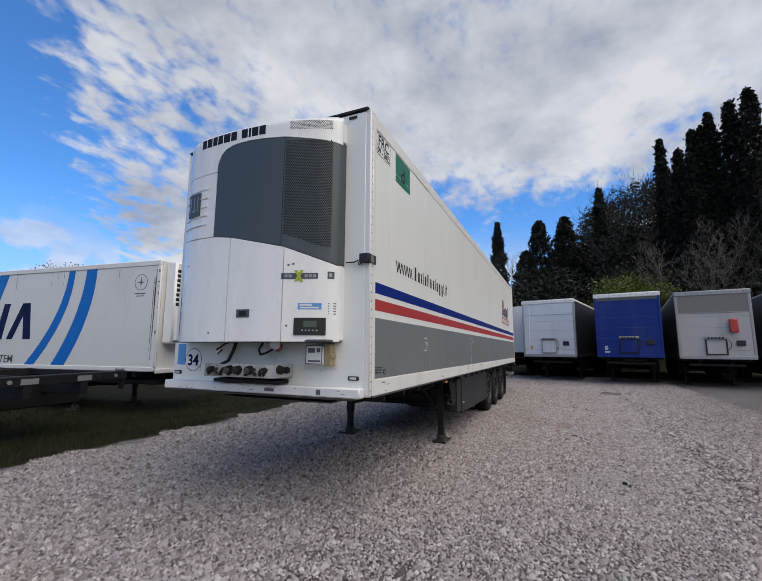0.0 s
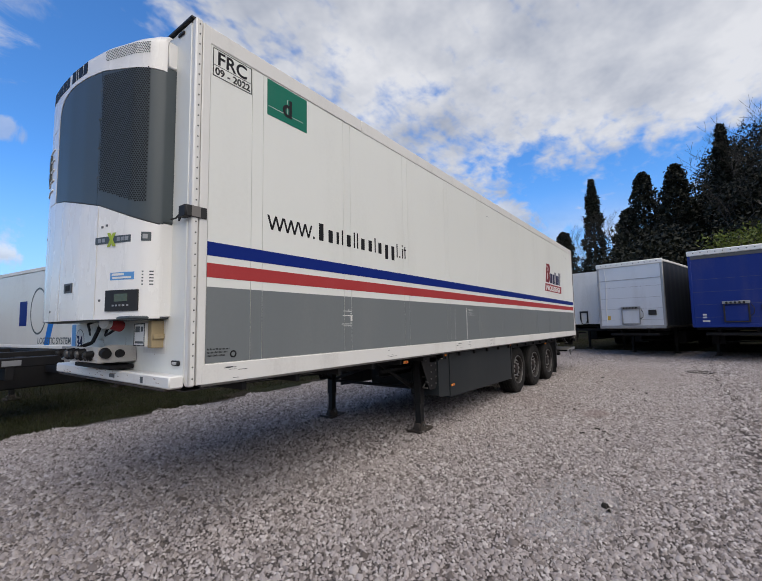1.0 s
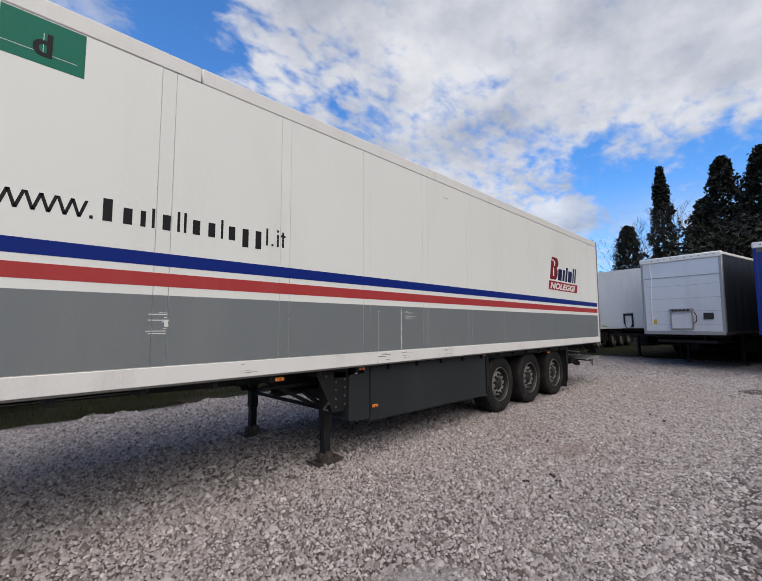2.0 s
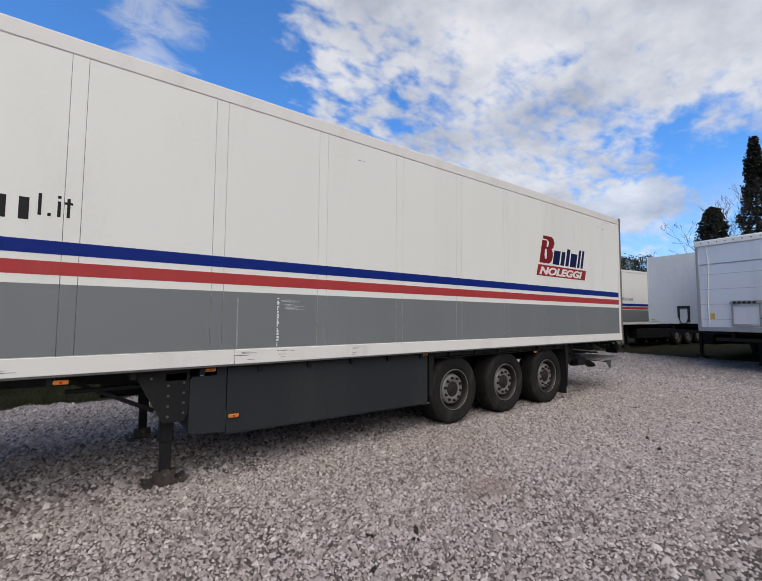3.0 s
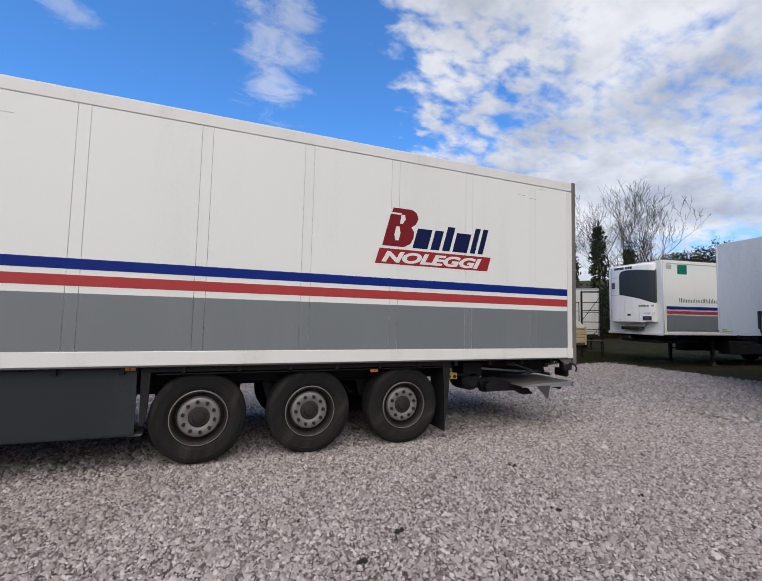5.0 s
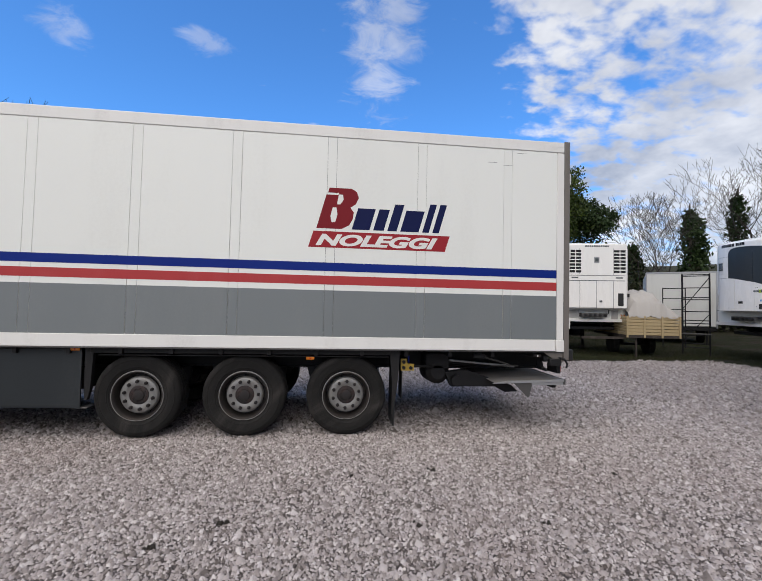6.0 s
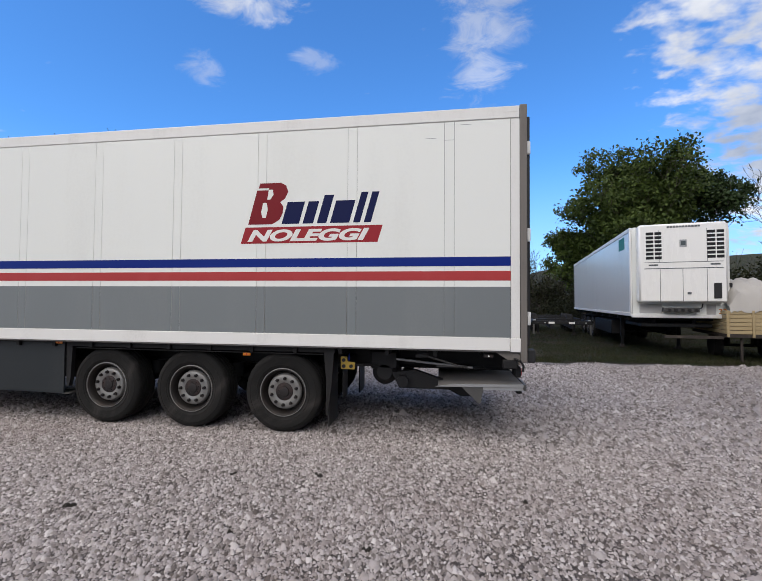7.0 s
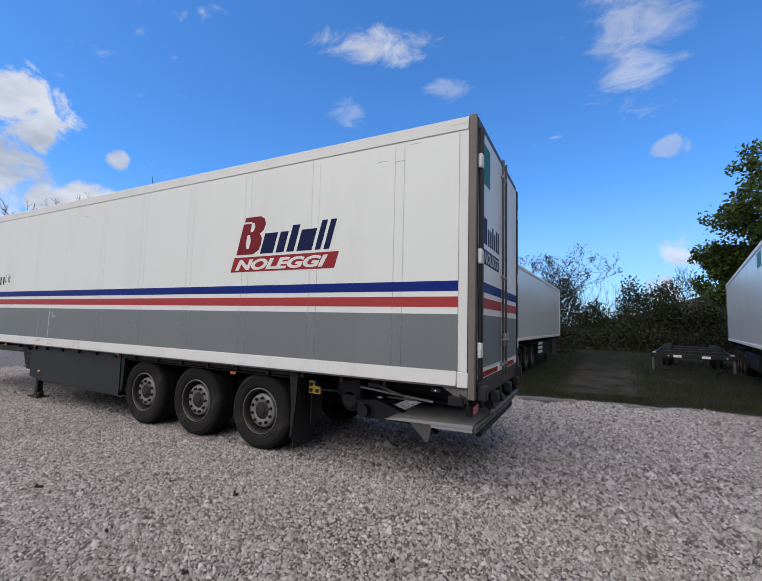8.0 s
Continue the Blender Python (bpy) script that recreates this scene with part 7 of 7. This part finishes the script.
def grow(height, seed, levels=5, spread=0.55, lift=0.25, trunk=0.25, radius=0.02, forks=3, lean=0.1, length=0.22):
    """Limbs of a tree, level by level; gives the segments and the tips."""
    r = random.Random(seed)
    segs, tips = [], []

    def limb(p, d, span, rad, level):
        steps = 3
        for k in range(steps):
            d = (d + Vector((r.gauss(0, 0.13), r.gauss(0, 0.13), r.gauss(0, 0.08) + lift * 0.10))).normalized()
            q = p + d * span / steps
            r1 = rad * (1 - 0.30 * (k + 1) / steps)
            segs.append((tuple(p), tuple(q), rad * (1 - 0.30 * k / steps), r1))
            p = q
            if level >= 1 and k >= 0 and level < levels and r.random() < 0.45:
                side = (d + Vector((r.gauss(0, 1), r.gauss(0, 1), r.gauss(0.1, 0.6))).normalized() * 0.9).normalized()
                limb(p, side, span * 0.55, r1 * 0.5, level + 2)
        if level >= levels:
            tips.append(tuple(p))
            return
        n = forks if level else forks + 1
        for k in range(n):
            a = 2 * math.pi * (k + r.random() * 0.7) / n
            out = Vector((math.cos(a), math.sin(a), 0))
            nd = (d * (1 - spread) + out * spread + Vector((0, 0, lift))).normalized()
            limb(p, nd, span * r.uniform(0.62, 0.85), r1 * r.uniform(0.55, 0.72), level + 1)
    d0 = Vector((r.uniform(-lean, lean), r.uniform(-lean, lean), 1)).normalized()
    limb(Vector((0, 0, -0.1)), d0, height * trunk, height * radius, 0)
    return segs, tips


def tree(name, x, y, height, seed, label, leaf="", size=0.09, per=14, puff=0.35, bark="bark", bare="twig", group="trees", **shape):
    z = hill(x, y)
    t = thing(name, pose(x, y, z, 0, 0, seed * 47 % 360), label, "tree", group)
    segs, tips = grow(height, seed, **shape)
    top = max(s[1][2] for s in segs)
    k = height / top
    segs = [(tuple(c * k for c in a), tuple(c * k for c in b), r0, r1) for a, b, r0, r1 in segs]
    tips = [tuple(c * k for c in p) for p in tips]
    thick = [s for s in segs if s[2] > height * 0.006]
    thin = [s for s in segs if s[2] <= height * 0.006]
    part("trunk", quick("trunk", *tube_mesh(thick, 7), M[bark]), None, t)
    if thin:
        part("twig", quick("twig", *tube_mesh([(a, b, max(r0, 0.013), max(r1, 0.009)) for a, b, r0, r1 in thin], 3), M[bare if not leaf else bark]), None, t)["kind"] = "stuff"
    if leaf:
        part("crown", quick("crown", *leaf_mesh(tips, size, per, puff, seed), M[leaf]), None, t)
    return t


def cypress_points(height, width, seed, n, power=0.75):
    r = np.random.default_rng(seed)
    s = r.uniform(0, 1, n) ** 0.8
    z = height * (0.05 + 0.95 * s)
    rad = width * np.clip((1 - s), 0, 1) ** power * (0.45 + 0.55 * np.clip(s / 0.12, 0, 1)) * r.uniform(0.55, 1.05, n)
    a = r.uniform(0, 2 * np.pi, n)
    tier = 1 + 0.22 * np.sin(s * 34 + 2.0 * np.sin(a * 2 + seed))
    return np.stack([rad * tier * np.cos(a), rad * tier * np.sin(a), z], -1)


def conifer(name, x, y, height, width, seed, label, power=0.75, n=900, size=0.30, group="conifers", bare=0.0, z=None):
    t = thing(name, pose(x, y, hill(x, y) if z is None else z), label, "tree", group)
    part("trunk", Geo().rod((0, 0, -0.3), (0, 0, height * 0.85), height * 0.018, height * 0.004, 8), M["bark"], t)
    pts = cypress_points(height * (1 - bare), width, seed, n, power) + np.array([0, 0, height * bare])
    part("crown", quick("crown", *leaf_mesh(pts, size, 5, size * 0.7, seed), M["leaf_shaded"]), None, t)
    return t

# ---------------------------------------------------------------- planting
# leafy tree behind the squared trailer
for x, y, h, k, leaf, label in ((25.3, 28.3, 11.8, 3, "leaf", "broad tree in fresh green leaf behind the trailers"), (28.0, 26.3, 12.6, 5, "leaf", "broad tree in fresh green leaf behind the trailers"),
                                (25.8, 25.0, 8.5, 7, "leaf", "lower leafy tree beside the squared trailer"), (23.5, 27.6, 7.0, 9, "leaf", "lower leafy tree beside the squared trailer"), (32.2, 27.0, 11.2, 14, "ivy", "dense dark green tree wrapped in ivy")):
    tree("broadleaf_tree", x, y, h, k, label, leaf, 0.115, 30, 0.21, levels=5, spread=0.40, lift=0.24, trunk=0.16, radius=0.016)
# sparse leafy tree above the far white trailer
tree("broadleaf_tree", 12.7, 24.2, 7.0, 21, "dark many-twigged tree with a few young leaves", "leaf_hedge", 0.05, 3, 0.12, levels=7, spread=0.46, lift=0.20, trunk=0.24, radius=0.020, forks=2, bark="twig")
# bare trees
for k, (x, y, h, s) in enumerate(((-8.0, 15.5, 12.4, 31), (-5.5, 18.5, 12.0, 32), (-22.0, 13.0, 12.0, 33), (-27.0, 18.0, 12.5, 34), (33.5, 30.0, 13.0, 35), (37.0, 28.5, 12.5, 36), (40.0, 25.5, 12.0, 37),
                                  (44.5, 22.0, 12.0, 38), (47.0, 25.5, 16.5, 40), (50.5, 25.0, 16.0, 41), (48.7, 22.5, 17.0, 48), (46.8, 23.8, 15.0, 49), (21.5, 41.0, 7.8, 43), (60.0, 10.0, 13.0, 44), (64.0, 6.0, 14.0, 45),
                                  (52.0, -6.0, 14.0, 46), (36.0, -16.5, 12.0, 47))):
    tree("bare_tree", x, y, h, s, "tall leafless tree with fine grey-brown twigs", "", levels=7 if 30 < x < 42 and y > 20 else 6, spread=0.36 + 0.03 * (k % 3), lift=0.26, trunk=0.22, radius=0.013, forks=2, group="bare trees")
# ivy-clad trunks among them
for x, y, h, s in ((46.0, 26.5, 12.5, 54), (43.5, 28.0, 10.5, 55), (42.0, 27.3, 11.2, 51), (38.2, 29.6, 8.0, 52), (48.0, 24.5, 9.5, 53)):
    t = thing("ivy_clad_tree", pose(x, y, hill(x, y)), "leafless tree trunk thickly wrapped in dark ivy", "tree", "ivy-clad trees")
    part("trunk", Geo().rod((0, 0, -0.2), (0, 0, h), 0.22, 0.06, 8), M["bark"], t)
    pts = cypress_points(h * 0.94, 0.95, s, 420, 0.35)
    part("ivy", quick("ivy", *leaf_mesh(pts, 0.16, 7, 0.18, s), M["ivy"]), None, t)
# olive-like tree and young bush in the far row
tree("broadleaf_tree", 46.5, 18.2, 8.4, 61, "spreading tree with small olive-green leaves", "leaf_hedge", 0.075, 26, 0.20, levels=5, spread=0.60, lift=0.14, trunk=0.25, radius=0.02)
tree("broadleaf_tree", 34.0, -8.1, 7.2, 62, "young bush in yellow-green leaf", "leaf_yellow", 0.11, 14, 0.42, levels=5, spread=0.44, lift=0.26, trunk=0.16, radius=0.014)
tree("bare_shrub", 33.5, -12.8, 11.5, 63, "many-stemmed bare shrub with pale twigs", "", levels=7, spread=0.42, lift=0.20, trunk=0.08, radius=0.008, forks=2, bare="pale_twig", group="bare trees")


def hedge(name, x0, x1, y, height, depth, count, seed, leaf, size, label):
    """A tangled hedge: leaves on uneven mounds, and bare twigs through them."""
    r = np.random.default_rng(seed)
    x = r.uniform(x0, x1, count)
    top = height * (0.62 + 0.22 * np.sin(x * 0.9 + seed) + 0.16 * np.sin(x * 2.3 + 1.3 * seed))
    s = r.uniform(0, 1, count) ** 0.7
    pts = np.stack([x, y + depth * r.normal(0, 0.35, count) * (1.1 - 0.7 * s), top * s], -1)
    pts[:, 2] += np.array([hill(a, b) for a, b, c in pts])
    t = thing(name, pose(0, 0, 0), label, "hedge", "hedges")
    part("foliage", quick("foliage", *leaf_mesh(pts, size * 0.52, 14, size * 1.8, seed), M[leaf]), None, t)
    tw = []
    for k in range(count // 7):
        px = float(r.uniform(x0, x1))
        p = (px, y + float(r.normal(0, 0.3)) * depth, hill(px, y))
        h = height * float(r.uniform(0.45, 0.92))
        q = (px + float(r.normal(0, 0.5)), p[1] + float(r.normal(0, 0.4)), h * 0.6 + p[2])
        e = (q[0] + float(r.normal(0, 0.6)), q[1] + float(r.normal(0, 0.5)), h + p[2])
        tw += [(p, q, 0.03, 0.018), (q, e, 0.018, 0.006)]
    part("twig", quick("twig", *tube_mesh(tw, 3), M["twig"]), None, t)["kind"] = "stuff"
    return t


hedge("hedge", 8, 30, 40, 6.9, 2.6, 3000, 3, "leaf_hedge", 0.20, "tangled green-brown hedge behind the dirt track")
hedge("hedge", 18, 28, 37, 5.6, 2.0, 900, 8, "leaf_hedge", 0.18, "leafy green shrubs beside the dirt track")
hedge("hedge", 10, 30, 33, 2.6, 2.2, 900, 5, "leaf_hedge", 0.16, "low brown bramble bank at the foot of the hedge")
hedge("hedge", 26, 44, 30, 6.4, 2.2, 1300, 4, "leaf_hedge", 0.20, "dark hedge below the bare trees")
hedge("hedge", 29, 46, 23.5, 5.0, 2.2, 1000, 10, "leaf_hedge", 0.20, "dark hedge below the bare trees")
hedge("hedge", -30, 8, 42, 6.0, 2.6, 1500, 6, "leaf_hedge", 0.24, "long dark hedge behind the parked trailers")
hedge("hedge", -4, 14, 26, 2.4, 1.8, 700, 9, "leaf_hedge", 0.18, "low hedge behind the parked trailers")
for k in range(3):
    x = 42 + 4.2 * k
    hedge("hedge", x, x + 5.0, 26 - 1.8 * k, 4.0 - 0.7 * k, 2.5, 330, 11 + k, "leaf_hedge", 0.24, "dark scrub along the foot of the slope")

# tall conifers standing out of the wood, given by the height of their tops
for x, y, top, w, s, p in ((75.6, 8.3, 26.0, 2.4, 71, 0.6), (79.0, 3.4, 20.5, 3.2, 72, 0.45), (70.5, 0.6, 23.8, 3.3, 73, 0.5), (66.0, -3.4, 22.6, 2.9, 74, 0.5), (82.0, 14.6, 18.6, 3.0, 75, 0.4)):
    conifer("conifer", x, y, top - hill(x, y), w, s, "tall dark conifer with ragged tiers", p, 1900, 0.20)
for x, y, top, w, s in ((61.0, -8.1, 24.8, 1.3, 76), (55.5, -14.8, 28.3, 1.2, 81), (52.1, -15.8, 25.0, 1.7, 82), (49.6, -16.6, 26.1, 1.8, 83), (49.2, -18.1, 27.5, 1.6, 84), (47.7, -19.5, 27.7, 1.9, 85), (58.6, -20.2, 30.6, 1.9, 86),
                        (45.4, -20.3, 27.6, 2.0, 87), (46.0, -22.9, 28.0, 2.4, 88)):
    conifer("cypress", x, y, top - hill(x, y), w, s, "slender dark cypress on the slope", 0.5, 1700, 0.18, "cypresses")
for x, y, top, s in ((58.0, -11.6, 24.5, 141), (57.0, -12.8, 25.2, 142), (63.5, -8.8, 25.5, 143), (68.0, -1.0, 20.0, 144), (66.5, 2.6, 18.0, 145), (53.0, -15.6, 24.5, 146)):
    tree("bare_tree", x, y, top - hill(x, y), s, "leafless tree standing out of the dark wood", "", levels=5, spread=0.40, lift=0.24, trunk=0.30, radius=0.012, forks=2, group="bare trees")


def woodland():
    """The wooded slope, too dense to tell tree from tree."""
    r = np.random.default_rng(12)
    vs, fs, base = [], [], 0
    spots = []
    for k in range(180):
        x = float(r.uniform(44, 100))
        y = float(r.uniform(-48, 1.5))
        spots.append((x, y, float(r.uniform(8.5, 11.5)) - (4.0 if y < -4 and x < 66 else 0) - (5.0 if y > -5.5 - 0.04 * x else 0), float(r.uniform(2.4, 4.0))))
    for k in range(40):
        spots.append((float(r.uniform(40, 48)), float(r.uniform(-40, 2)), float(r.uniform(5, 9)), float(r.uniform(2.0, 3.2))))
    for k in range(45):
        spots.append((float(r.uniform(95, 150)), float(r.uniform(-20, 60)), float(r.uniform(5, 9)), float(r.uniform(2.5, 4.5))))
    for k, (x, y, h, w) in enumerate(spots):
        n = 100
        a, c = r.uniform(0, 2 * np.pi, n), r.uniform(-0.85, 1, n)
        q = np.sqrt(1 - c * c) * (1 + 0.22 * np.sin(3 * a + k)) * r.uniform(0.75, 1.05, n)
        pts = np.stack([x + w * q * np.cos(a), y + w * q * np.sin(a), hill(x, y) + h * 0.55 + h * 0.47 * c * (1 + 0.12 * np.sin(5 * a))], -1)
        v, f = leaf_mesh(pts, 0.20, 10, 0.44, 100 + k)
        vs.append(v)
        fs.append(f + base)
        base += len(v)
    me = quick("woodland", np.concatenate(vs), np.concatenate(fs), M["leaf_shaded"])
    tagged(new("woodland", me), "dense dark evergreen wood on the slope", "wood", kind="stuff")


woodland()


def far_house():
    t = thing("farmhouse", pose(190, 62, hill(190, 62) - 1.0, 0, 0, 20), "small ochre farmhouse with tiled roof on the far ridge", "house")
    part("wall", Geo().box(0, 10, 0, 14, 0, 6, 0.05), M["plaster"], t)
    part("roof", Geo().slab([(-0.6, 5.9), (10.6, 5.9), (5, 8.6)], -0.6, 14.6), M["roof_tile"], t)
    for y in (2.2, 6.2, 10.2):
        w = part("window", Geo().box(-0.06, 0.02, y, y + 1.1, 3.4, 4.9, 0.02), M["screen"], t)
        part("frame", Geo().box(-0.09, -0.06, y - 0.1, y, 3.3, 5.0, 0.01).box(-0.09, -0.06, y + 1.1, y + 1.2, 3.3, 5.0, 0.01), M["plaster"], w)


far_house()
for x, y, h, w, s in ((170, 78, 9, 3.0, 91), (176, 74, 9, 1.4, 92), (182, 70, 10, 3.4, 93), (186, 56, 9, 3.6, 94), (176, 86, 10, 3.4, 95)):
    conifer("conifer", x, y, h, w, s, "dark tree on the far ridge", 0.4, 260, 0.6)
